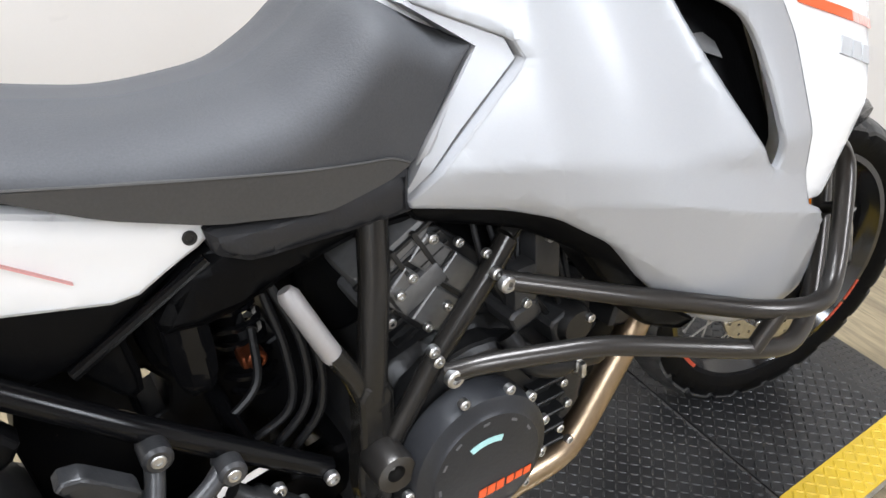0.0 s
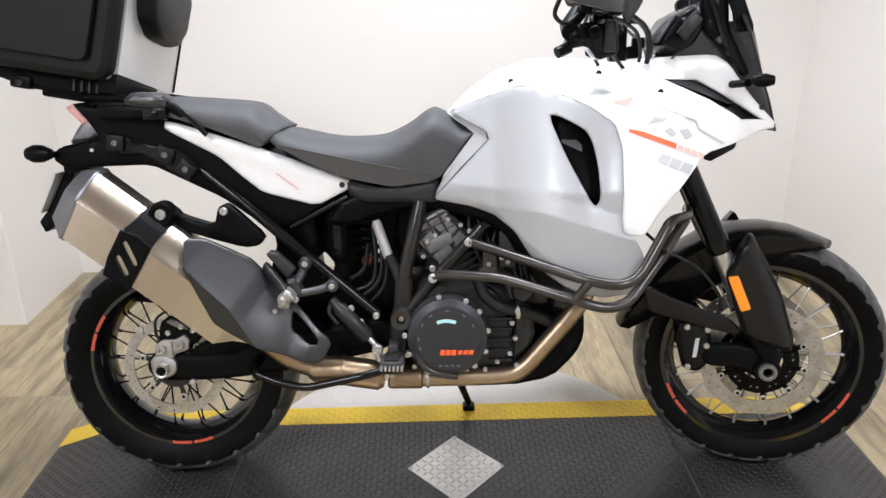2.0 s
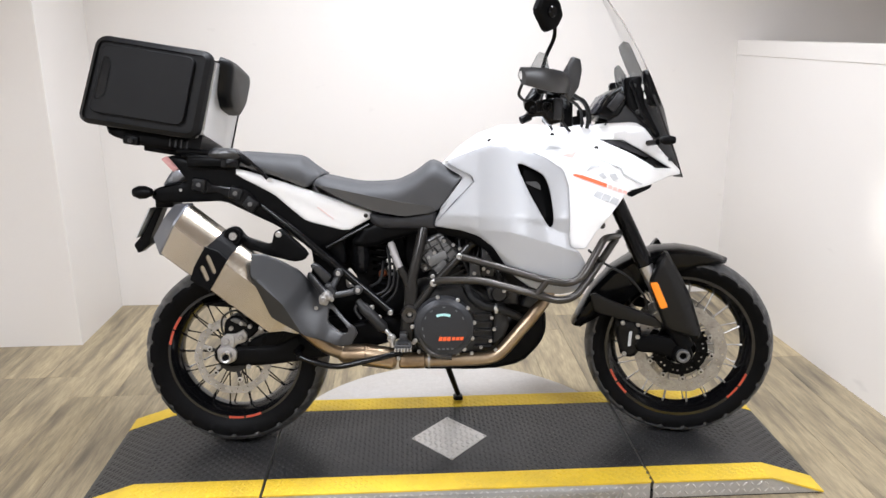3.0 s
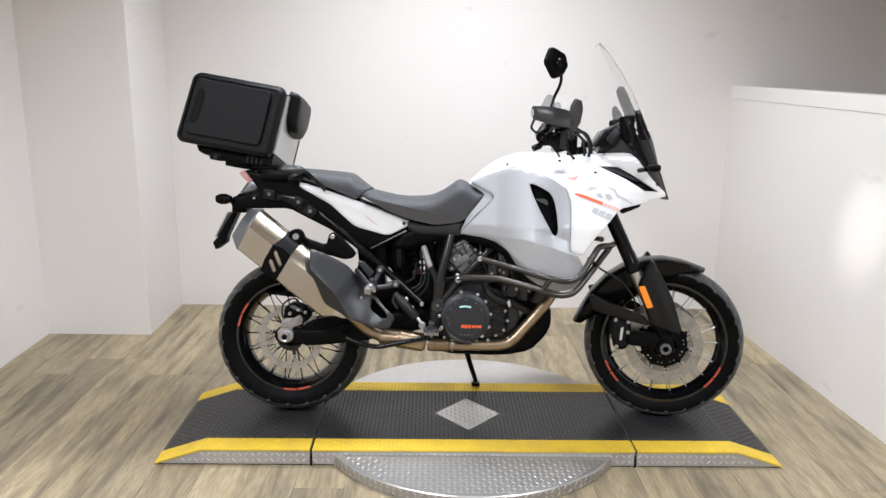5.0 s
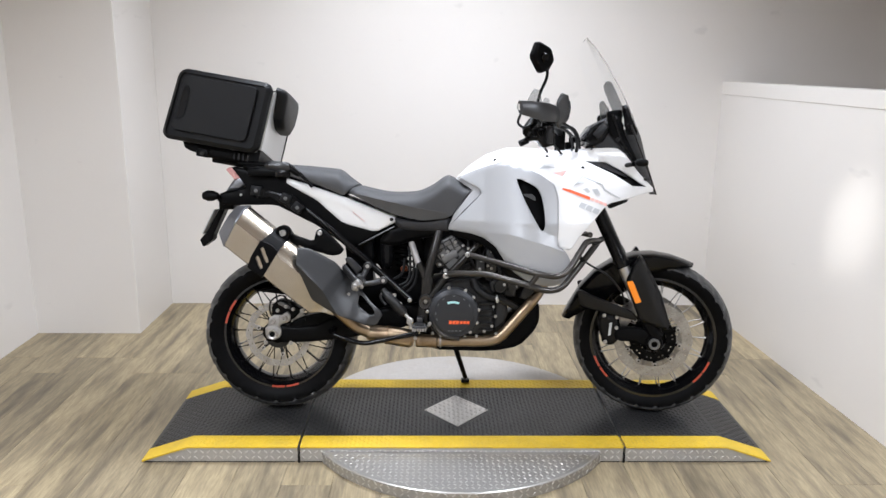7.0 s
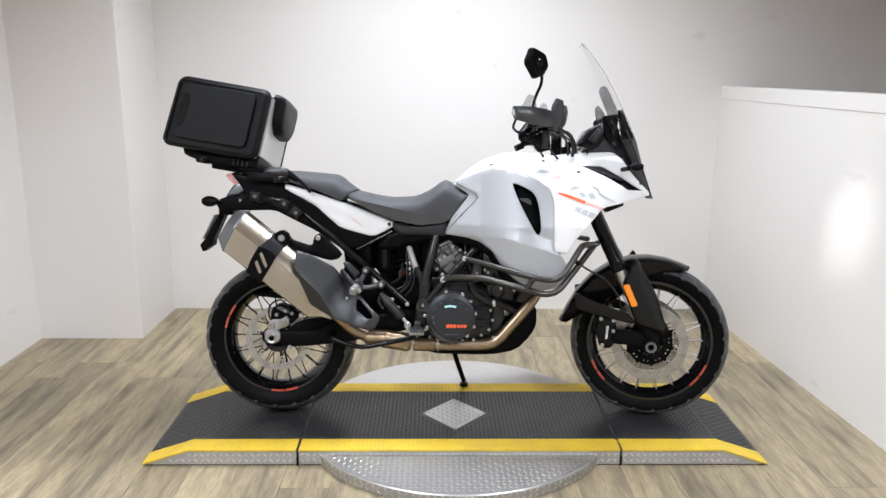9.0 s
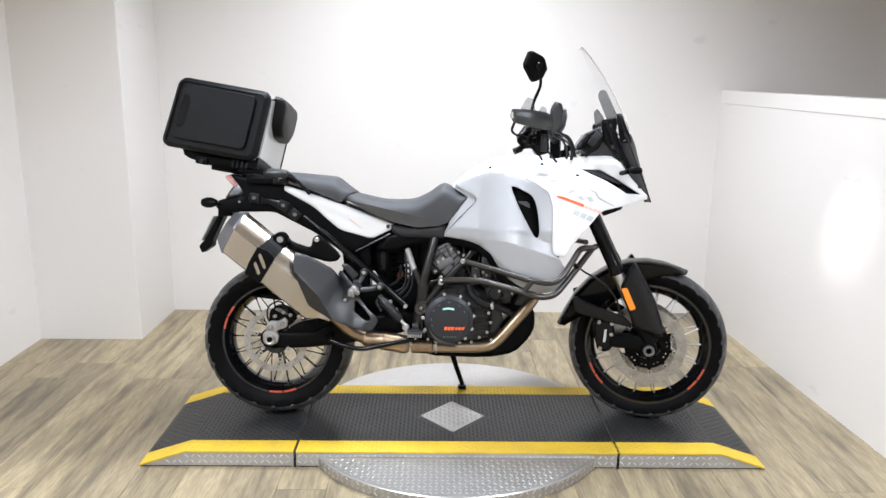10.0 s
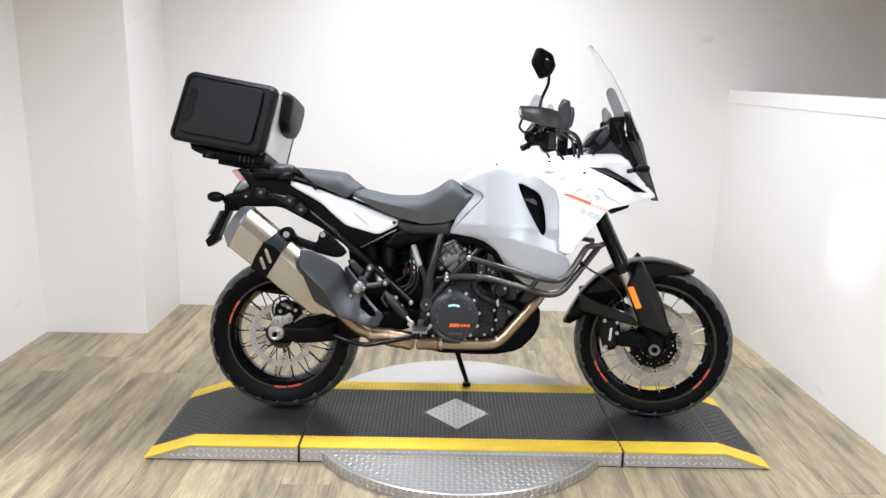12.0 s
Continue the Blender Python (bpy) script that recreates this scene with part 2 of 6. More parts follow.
def mesh_of(name, verts, faces, mat, smooth=32.0):
    me = bpy.data.meshes.new(name)
    me.from_pydata([tuple(v) for v in verts], [], [tuple(f) for f in faces])
    bm = bmesh.new()
    bm.from_mesh(me)
    bmesh.ops.recalc_face_normals(bm, faces=bm.faces)
    bm.to_mesh(me)
    bm.free()
    me.materials.append(mat)
    if smooth:
        me.polygons.foreach_set("use_smooth", [True] * len(me.polygons))
        me.set_sharp_from_angle(angle=radians(smooth))
    return me


def part(name, me, parent, label="", m=None):
    ob = new(name, me)
    ob.parent = parent
    if m is not None:
        ob.matrix_basis = m
    if label:
        ob["label"] = label
    return ob


def thing(name, label, category, m=None, kind="", group=""):
    ob = new(name)
    ob.empty_display_size = 0.1
    if m is not None:
        ob.matrix_basis = m
    return tagged(ob, label, category, group, kind)


def moved(data, m):
    """(verts, faces) under a matrix."""
    verts, faces = data
    return [m @ Vector(v) for v in verts], faces


def joined(*datas):
    verts, faces = [], []
    for v, f in datas:
        k = len(verts)
        verts += list(v)
        faces += [tuple(i + k for i in q) for q in f]
    return verts, faces


def box(x0, x1, y0, y1, z0, z1, bevel=0.0):
    """A box with chamfered edges."""
    bm = bmesh.new()
    bmesh.ops.create_cube(bm, size=1)
    for v in bm.verts:
        v.co = Vector(((x0, x1)[v.co.x > 0], (y0, y1)[v.co.y > 0], (z0, z1)[v.co.z > 0]))
    if bevel:
        bmesh.ops.bevel(bm, geom=bm.edges[:], offset=bevel, segments=2, affect="EDGES", profile=0.5)
    out = [v.co.copy() for v in bm.verts], [tuple(v.index for v in f.verts) for f in bm.faces]
    bm.free()
    return out


def tube(points, r, sides=12, radii=None, closed_ends=True):
    """A round bar along points; radii may vary from point to point."""
    pts = [Vector(p) for p in points]
    verts, faces = [], []
    up = None
    for i, p in enumerate(pts):
        d = (pts[min(i + 1, len(pts) - 1)] - pts[max(i - 1, 0)]).normalized()
        if up is None:
            up = Vector((0, 0, 1)) if abs(d.z) < 0.9 else Vector((1, 0, 0))
        side = d.cross(up).normalized()
        up = side.cross(d).normalized()
        rr = radii[i] if radii else r
        for k in range(sides):
            a = 2 * math.pi * k / sides
            verts.append(p + side * (rr * math.cos(a)) + up * (rr * math.sin(a)))
    for i in range(len(pts) - 1):
        for k in range(sides):
            a, b = i * sides + k, i * sides + (k + 1) % sides
            faces.append((a, b, b + sides, a + sides))
    if closed_ends:
        faces.append(tuple(range(sides))[::-1])
        faces.append(tuple(range((len(pts) - 1) * sides, len(pts) * sides)))
    return verts, faces


def curve_points(points, steps=6):
    """A smooth line (Catmull-Rom) through points."""
    p = [Vector(q) for q in points]
    p = [p[0] * 2 - p[1]] + p + [p[-1] * 2 - p[-2]]
    out = []
    for i in range(1, len(p) - 2):
        for s in range(steps):
            t = s / steps
            out.append(0.5 * ((2 * p[i]) + (p[i + 1] - p[i - 1]) * t + (2 * p[i - 1] - 5 * p[i] + 4 * p[i + 1] - p[i + 2]) * t * t + (3 * p[i] - p[i - 1] - 3 * p[i + 1] + p[i + 2]) * t ** 3))
    return out + [p[-2]]


def bent(points, radius=0.03, steps=5):
    """A polyline whose corners are rounded, as in bent tube."""
    p = [Vector(q) for q in points]
    out = [p[0]]
    for i in range(1, len(p) - 1):
        a, b = p[i - 1] - p[i], p[i + 1] - p[i]
        ra, rb = min(radius, a.length * 0.45), min(radius, b.length * 0.45)
        s, e = p[i] + a.normalized() * ra, p[i] + b.normalized() * rb
        for k in range(steps + 1):
            t = k / steps
            out.append(s * (1 - t) ** 2 + p[i] * 2 * t * (1 - t) + e * t * t)
    return out + [p[-1]]


def lathe(profile, steps=48, axis="y"):
    """Turns (radius, along) pairs round the y axis; the profile is closed where it meets itself."""
    verts, faces = [], []
    n = len(profile)
    for k in range(steps):
        a = 2 * math.pi * k / steps
        for r, y in profile:
            verts.append(Vector((r * math.cos(a), y, r * math.sin(a))))
    for k in range(steps):
        for i in range(n - 1):
            a, b = k * n + i, ((k + 1) % steps) * n + i
            faces.append((a, a + 1, b + 1, b))
    return verts, faces


def softened(outline, cut=0.22, times=2):
    """Rounds an outline's corners."""
    for _ in range(times):
        out = []
        for i, p in enumerate(outline):
            q = outline[(i + 1) % len(outline)]
            out.append((p[0] + (q[0] - p[0]) * cut, p[1] + (q[1] - p[1]) * cut))
            out.append((q[0] + (p[0] - q[0]) * cut, q[1] + (p[1] - q[1]) * cut))
        outline = out
    return outline


def edge_distance(xz, loops):
    best = np.full(len(xz), 9.0)
    for loop in loops:
        a = np.array(loop)
        b = np.roll(a, -1, axis=0)
        for p, q in zip(a, b):
            d = q - p
            t = np.clip(((xz - p) @ d) / max(1e-9, d @ d), 0, 1)
            best = np.minimum(best, np.linalg.norm(xz - p - t[:, None] * d, axis=1))
    return best


def sheet(outline, holes, step, ring=0.0, cuts=()):
    """A flat net over an outline in x and z, with holes; ring: how far two rings run inside its edges."""
    bm = bmesh.new()
    edges = []
    for loop in [outline, *holes]:
        vs = [bm.verts.new((x, 0, z)) for x, z in loop]
        edges += [bm.edges.new((vs[i], vs[(i + 1) % len(vs)])) for i in range(len(vs))]
    bmesh.ops.triangle_fill(bm, use_beauty=True, use_dissolve=False, edges=edges)
    if ring:
        for share in (0.12, 0.25, 0.63):
            inner_faces = [f for f in bm.faces if not f.tag]
            done = bmesh.ops.inset_region(bm, faces=inner_faces, thickness=ring * share, use_even_offset=True, use_boundary=True)
            for f in done["faces"]:
                f.tag = True
    if step:
        xs, zs = [p[0] for p in outline], [p[1] for p in outline]
        for lo, hi, no in ((min(xs), max(xs), (1, 0, 0)), (min(zs), max(zs), (0, 0, 1))):
            k = math.ceil((hi - lo) / step)
            for i in range(1, k):
                v = lo + (hi - lo) * i / k
                bmesh.ops.bisect_plane(bm, geom=bm.verts[:] + bm.edges[:] + bm.faces[:], plane_co=Vector(no) * v, plane_no=no, dist=1e-5)
    for (x0, z0), (x1, z1) in cuts:
        bmesh.ops.bisect_plane(bm, geom=bm.verts[:] + bm.edges[:] + bm.faces[:], plane_co=(x0, 0, z0), plane_no=(z1 - z0, 0, x0 - x1), dist=1e-5)
    bm.verts.index_update()
    xz = np.array([(v.co.x, v.co.z) for v in bm.verts])
    faces = [tuple(v.index for v in f.verts) for f in bm.faces]
    rim = [tuple(v.index for v in e.verts) for e in bm.edges if len(e.link_faces) == 1]
    bm.free()
    return xz, faces, rim


def slab(outline, depth, back, round_edge=0.0, holes=(), step=0.02, side=-1, cuts=()):
    """A solid over an outline in x and z: its face at y = side * depth(x, z), its back at side * back(x, z), with rounded edges."""
    xz, faces, rim = sheet(outline, holes, step, round_edge, cuts)
    n = len(xz)
    front = np.array([depth(x, z) if callable(depth) else depth for x, z in xz])
    rear = np.array([back(x, z) if callable(back) else back for x, z in xz])
    if round_edge:
        d = np.minimum(edge_distance(xz, [outline, *holes]), round_edge)
        front = front - (round_edge - np.sqrt(np.maximum(0, round_edge ** 2 - (round_edge - d) ** 2)))
    verts = [(x, side * y, z) for (x, z), y in zip(xz, front)] + [(x, side * y, z) for (x, z), y in zip(xz, rear)]
    allf = faces + [tuple(i + n for i in f[::-1]) for f in faces] + [(a, b, b + n, a + n) for a, b in rim]
    return verts, allf


def body(outline, half, round_edge, holes=(), step=0.02):
    """A solid that is alike on both sides of the plane y = 0, with rounded edges."""
    xz, faces, rim = sheet(outline, holes, step, min(round_edge, 0.03))
    n = len(xz)
    h = np.array([half(x, z) if callable(half) else half for x, z in xz])
    d = np.minimum(edge_distance(xz, [outline, *holes]), round_edge)
    h = np.maximum(0.004, h - (round_edge - np.sqrt(np.maximum(0, round_edge ** 2 - (round_edge - d) ** 2))))
    verts = [(x, -y, z) for (x, z), y in zip(xz, h)] + [(x, y, z) for (x, z), y in zip(xz, h)]
    return verts, faces + [tuple(i + n for i in f[::-1]) for f in faces] + [(a, b, b + n, a + n) for a, b in rim]


def circle(cx, cz, r, n=32):
    return [(cx + r * math.cos(2 * math.pi * k / n), cz + r * math.sin(2 * math.pi * k / n)) for k in range(n)]


def knob(r, h, sides=14, chamfer=0.25):
    """A round head of radius r that stands h out towards -y, with a chamfer and a socket."""
    c = chamfer * min(r, h)
    return lathe([(0.0001, -h * 0.55), (r * 0.45, -h * 0.55), (r * 0.5, -h), (r - c, -h), (r, -h + c), (r, 0.002), (0.0001, 0.002)], sides)


def bolt(parent, x, y, z, r=0.007, h=0.006, mat=None, label="", name="bolt"):
    key = (round(r, 4), round(h, 4), (mat or CHROME).name)
    if key not in BOLTS:
        BOLTS[key] = mesh_of("bolt", *knob(r, h), mat or CHROME)
    return part(name, BOLTS[key], parent, label, Matrix.Translation((x, y, z)))


BOLTS = {}


def lugs(points, length, width, height):
    """The raised, alternating lugs of tread plate, lying in the plane z = 0 at the points (x, y, turn)."""
    verts, faces = [], []
    for x, y, a in points:
        c, s = math.cos(a), math.sin(a)
        k = len(verts)
        for u, v, h in ((-0.5, 0, 0), (-0.2, -0.5, 0), (0.2, -0.5, 0), (0.5, 0, 0), (0.2, 0.5, 0), (-0.2, 0.5, 0), (-0.22, 0, 1), (0.22, 0, 1)):
            px, py = u * length, v * width
            verts.append((x + px * c - py * s, y + px * s + py * c, h * height))
        faces += [(k, k + 1, k + 6), (k + 1, k + 2, k + 7, k + 6), (k + 2, k + 3, k + 7), (k + 3, k + 4, k + 7), (k + 4, k + 5, k + 6, k + 7), (k + 5, k, k + 6)]
    return verts, faces


def lug_grid(x0, x1, y0, y1, pitch, inside=lambda x, y: True):
    out = []
    nx, ny = int((x1 - x0) / pitch), int((y1 - y0) / pitch)
    for i in range(nx + 1):
        for j in range(ny + 1):
            x, y = x0 + (i + 0.5) * pitch, y0 + (j + 0.5) * pitch
            if x < x1 and y < y1 and inside(x, y):
                out.append((x, y, radians(45 if (i + j) % 2 else -45)))
    return out

# ---- the room ----
X_LEFT, X_COLUMN, Y_COLUMN, Y_BACK, X_RIGHT, Y_FRONT = -2.285, -1.72, 1.115, 1.67, 1.66, -4.6
LEDGE = 1.392


def structure(name, data, mat, label, category, smooth=0.0):
    return tagged(new(name, mesh_of(name, *data, mat, smooth)), label, category, kind="structure")


floor = structure("floor", box(-4.0, 4.0, Y_FRONT - 0.2, Y_BACK + 0.2, -0.12, -0.004), SUBFLOOR, "wood-look plank floor in warm brown strips", "floor")
structure("wall_back", box(X_COLUMN - 0.7, 3.2, Y_BACK, Y_BACK + 0.12, -0.004, CEILING), WALL, "smooth white painted wall behind the motorcycle", "wall")
structure("wall_column", box(X_LEFT - 0.15, X_COLUMN, Y_COLUMN, Y_BACK, -0.004, CEILING, 0.004), WALL, "white painted boxed-out wall section beside the corner", "wall")
structure("wall_left", box(X_LEFT - 0.15, X_LEFT, Y_FRONT, Y_COLUMN, -0.004, CEILING), WALL, "plain white painted side wall", "wall")
right_turn = pose(1.625, Y_BACK, 0, 0, 0, 3.0)
wall = structure("wall_half", box(0.0, 0.11, -6.27, 0.0, -0.004, LEDGE - 0.075), WALL, "white painted half-height wall beside the turntable", "wall")
wall.matrix_basis = right_turn
wall = structure("trim_cap", box(-0.004, 0.116, -6.27, 0.0, LEDGE - 0.075, LEDGE, 0.003), WALL, "white wooden cap on the half wall", "trim")
wall.matrix_basis = right_turn
FAR = material("far_wall_paint", (0.76, 0.72, 0.68), 0.6, grain=0.05, scale=90, bump=0.2, stain=0.3, stain_scale=0.8, second=(0.68, 0.63, 0.58))
structure("wall_right", box(3.05, 3.2, Y_FRONT, Y_BACK, -0.004, CEILING), FAR, "plain beige wall beyond the half wall", "wall")
structure("wall_front", box(X_LEFT - 0.15, 3.2, Y_FRONT - 0.12, Y_FRONT, -0.004, CEILING), WALL, "plain white wall that closes the bay", "wall")
structure("ceiling", box(X_LEFT - 0.15, 3.2, Y_FRONT - 0.12, Y_BACK + 0.12, CEILING, CEILING + 0.1), CEIL, "plain brown ceiling with long lamps", "ceiling")

lamp = None
for lx, ly, turn in LAMPS:
    m = pose(lx, ly, CEILING, 0, 0, turn)
    if lamp is None:
        lamp = thing("ceiling_light", "long white ceiling light with a diffuser", "lamp", m, group="ceiling lights")
        part("frame", mesh_of("frame", *joined(box(-0.30, 0.30, -0.80, 0.80, -0.03, 0.0, 0.006), box(-0.30, -0.27, -0.80, 0.80, -0.06, -0.03), box(0.27, 0.30, -0.80, 0.80, -0.06, -0.03)), WALL), lamp)
        part("diffuser", mesh_of("diffuser", *box(-0.265, 0.265, -0.79, 0.79, -0.055, -0.032, 0.004), DIFFUSER), lamp)
    else:
        copy_thing(lamp, m)

# Housing and bracket made up for the added spotlight, out of view.
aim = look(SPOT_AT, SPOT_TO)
fitting = thing("ceiling_spot", "added spotlight, unseen, for the bright patch on the half wall", "lamp", aim)
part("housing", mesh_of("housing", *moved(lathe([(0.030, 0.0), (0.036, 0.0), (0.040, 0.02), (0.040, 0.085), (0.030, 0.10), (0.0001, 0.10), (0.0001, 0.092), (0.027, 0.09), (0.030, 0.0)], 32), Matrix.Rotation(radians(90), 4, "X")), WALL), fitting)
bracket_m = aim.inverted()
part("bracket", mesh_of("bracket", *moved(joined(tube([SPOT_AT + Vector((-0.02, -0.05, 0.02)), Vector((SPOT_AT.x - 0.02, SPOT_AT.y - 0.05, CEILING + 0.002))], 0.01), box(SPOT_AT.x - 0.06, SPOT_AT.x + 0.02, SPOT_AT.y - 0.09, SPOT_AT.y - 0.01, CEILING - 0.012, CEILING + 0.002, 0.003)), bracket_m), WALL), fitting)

# ---- turntable and ramp ----
DECK, DISC, Y_EDGE, STRIPE = 0.061, 0.044, 0.318, 0.09
SLOT_BACK, SLOT_FRONT, CREASE, FOOT = -0.607, 0.633, 1.025, 1.200
RAMP_AT = Matrix.Translation((0, 0.008, 0))

turntable = thing("turntable", "round checker plate turntable under the ramp", "turntable", Matrix.Translation((0.012, 0.04, 0)))
RADIUS = 0.633
rim_profile = [(0.0001, 0.0), (RADIUS, 0.0), (RADIUS, DISC - 0.004), (RADIUS - 0.004, DISC), (0.0001, DISC)]
disc_m = Matrix.Rotation(radians(90), 4, "X")
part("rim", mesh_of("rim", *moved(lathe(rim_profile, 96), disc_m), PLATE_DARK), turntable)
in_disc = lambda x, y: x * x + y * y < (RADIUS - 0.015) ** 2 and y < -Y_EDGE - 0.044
# Lugs take a brighter metal than the disc they stand on.
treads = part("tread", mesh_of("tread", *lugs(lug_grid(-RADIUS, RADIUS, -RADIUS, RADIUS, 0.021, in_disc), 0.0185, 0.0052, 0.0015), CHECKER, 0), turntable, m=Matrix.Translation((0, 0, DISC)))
treads["kind"] = "stuff"
# Pale sheet added over the disc's back; wall glare is in its colour.
arc = [radians(30 + 120 * k / 40) for k in range(41)]
v, f = slab([((RADIUS - 0.008) * math.cos(a), (RADIUS - 0.008) * math.sin(a)) for a in arc], 0.0, 0.0018, step=0)
back_plate = part("back_plate", mesh_of("back_plate", [(x, z, DISC + 0.0002 - y) for x, y, z in v], f, PALE_PLATE), turntable, "pale stained plate added behind the ramp, wall glare in its colour")
in_back = lambda x, y: x * x + y * y < (RADIUS - 0.025) ** 2 and y > 0.30
treads = part("back_tread", mesh_of("back_tread", *lugs(lug_grid(-RADIUS, RADIUS, 0.29, RADIUS, 0.021, in_back), 0.0185, 0.0052, 0.0006), PALE_PLATE, 0), turntable, m=Matrix.Translation((0, 0, DISC + 0.002)))
treads["kind"] = "stuff"
side_lugs = []
for k in range(150):
    a = 2 * math.pi * k / 150
    for row in range(2):
        v, f = lugs([(0, 0, radians(45 if (k + row) % 2 else -45))], 0.020, 0.0056, 0.0018)
        m = Matrix.Rotation(a, 4, "Z") @ Matrix.Translation((RADIUS, 0, 0.012 + 0.020 * row)) @ Matrix.Rotation(radians(90), 4, "Y")
        side_lugs.append(moved((v, f), m))
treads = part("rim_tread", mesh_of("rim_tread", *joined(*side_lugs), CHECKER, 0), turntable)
treads["kind"] = "stuff"


def deck_section(x0, x1, ramp, label):
    """One section of the ramp: its deck between x0 and x1; ramp: which end slopes to the floor (-1, 0 or 1)."""
    top = thing("ramp_section", label, "ramp", RAMP_AT, group="ramp sections")
    lo, hi = min(x0, x1), max(x0, x1)
    if ramp:
        crease, foot = ramp * CREASE, ramp * FOOT
        inner = x0
        outline = [(inner, 0.005), (foot - ramp * 0.006, 0.005), (foot - ramp * 0.004, 0.006), (crease, DECK), (inner, DECK)]
    else:
        outline = [(lo, 0.005), (hi, 0.005), (hi, DECK), (lo, DECK)]
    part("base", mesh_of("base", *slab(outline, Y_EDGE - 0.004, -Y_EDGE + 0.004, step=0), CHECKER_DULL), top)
    # Dark inset strip added below the base to draw its shadow gap.
    part("foot_strip", mesh_of("foot_strip", *box(lo + 0.012, hi - 0.012, -Y_EDGE + 0.007, Y_EDGE - 0.007, 0.0, 0.006), HOSE), top, "dark strip added under the section for its shadow line")

    def strip(name, y0, y1, mat, lift, slope_only=False):
        """A layer that follows the deck and its slope."""
        line = [(inner, DECK), (crease, DECK), (foot, 0.004)] if ramp else [(lo, DECK), (hi, DECK)]
        out = [(x, z) for x, z in line] + [(x, z + lift) for x, z in reversed(line)]
        return part(name, mesh_of(name, *slab(out, -y0, -y1, step=0), mat), top)

    strip("rubber_deck", -Y_EDGE + STRIPE, Y_EDGE - STRIPE, MAT, 0.005)
    strip("yellow_stripe", -Y_EDGE, -Y_EDGE + STRIPE, YELLOW, 0.006)
    strip("yellow_stripe", Y_EDGE - STRIPE, Y_EDGE, YELLOW, 0.006)
    pts = lug_grid(lo if ramp >= 0 else -CREASE, hi if ramp <= 0 else CREASE, -Y_EDGE + STRIPE, Y_EDGE - STRIPE, 0.0165, lambda x, y: abs(x) + abs(y) > 0.155 or ramp)
    t = part("deck_tread", mesh_of("deck_tread", *lugs(pts, 0.0175, 0.0052, 0.0018), MAT, 0), top, m=Matrix.Translation((0, 0, DECK + 0.005)))
    t["kind"] = "stuff"
    pts = lug_grid(lo if ramp >= 0 else -CREASE, hi if ramp <= 0 else CREASE, -Y_EDGE + 0.003, -Y_EDGE + STRIPE, 0.0165)
    pts += lug_grid(lo if ramp >= 0 else -CREASE, hi if ramp <= 0 else CREASE, Y_EDGE - STRIPE, Y_EDGE - 0.003, 0.0165)
    t = part("stripe_tread", mesh_of("stripe_tread", *lugs(pts, 0.0205, 0.0062, 0.0018), YELLOW, 0), top, m=Matrix.Translation((0, 0, DECK + 0.006)))
    t["kind"] = "stuff"
    if ramp:
        slope = math.atan2(DECK - 0.004, FOOT - CREASE)
        length = math.hypot(DECK - 0.004, FOOT - CREASE)
        pts = lug_grid(0.004, length - 0.012, -Y_EDGE + STRIPE, Y_EDGE - STRIPE, 0.0165)
        v, f = lugs(pts, 0.0175, 0.0052, 0.0018)
        m = Matrix.Translation((ramp * CREASE, 0, DECK + 0.005)) @ Matrix.Rotation(0 if ramp > 0 else math.pi, 4, "Z") @ Matrix.Rotation(slope, 4, "Y")
        t = part("slope_tread", mesh_of("slope_tread", v, f, MAT, 0), top, m=m)
        t["kind"] = "stuff"
    # checker plate on the long sides
    below = lambda x, z: z < DECK - 0.012 and (abs(x) < CREASE or z < (FOOT - abs(x)) / (FOOT - CREASE) * DECK - 0.014)
    for s in (-1, 1):
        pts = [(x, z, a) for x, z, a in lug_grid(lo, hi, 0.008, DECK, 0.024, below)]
        # Side lugs are brighter than the base behind them.
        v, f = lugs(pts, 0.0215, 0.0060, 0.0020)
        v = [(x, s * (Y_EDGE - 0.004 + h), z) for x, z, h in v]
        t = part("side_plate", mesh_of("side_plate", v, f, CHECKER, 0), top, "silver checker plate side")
        t["kind"] = "stuff"
    return top


deck_section(SLOT_BACK - 0.005, -FOOT, -1, "black rubber ramp section with yellow edges sloping to the floor")
middle = deck_section(SLOT_BACK + 0.005, SLOT_FRONT - 0.005, 0, "black rubber middle deck with yellow edges and a diamond plate")
deck_section(SLOT_FRONT + 0.005, FOOT, 1, "black rubber ramp section with yellow edges sloping to the floor")
# Dark strips laid in the section gaps stand for the shade there.
for x in (SLOT_BACK, SLOT_FRONT):
    structure("trim", box(x - 0.0045, x + 0.0045, -Y_EDGE + 0.010, Y_EDGE + 0.006, 0.0, DECK - 0.030), HOSE, "dark strip for the shade in the gap between two ramp sections", "trim")
# the bright diamond of checker plate let into the middle deck
diamond = [(-0.132, -0.002), (0.001, -0.152), (0.134, -0.002), (0.001, 0.144)]
v, f = slab([(x, y) for x, y in diamond], 0.0, 0.003, step=0)
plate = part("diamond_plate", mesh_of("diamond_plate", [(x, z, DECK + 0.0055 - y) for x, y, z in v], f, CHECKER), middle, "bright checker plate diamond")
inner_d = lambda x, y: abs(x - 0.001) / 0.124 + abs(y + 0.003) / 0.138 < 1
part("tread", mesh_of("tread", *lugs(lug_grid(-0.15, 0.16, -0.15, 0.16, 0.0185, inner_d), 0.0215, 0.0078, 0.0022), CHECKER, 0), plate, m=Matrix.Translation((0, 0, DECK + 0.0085)))
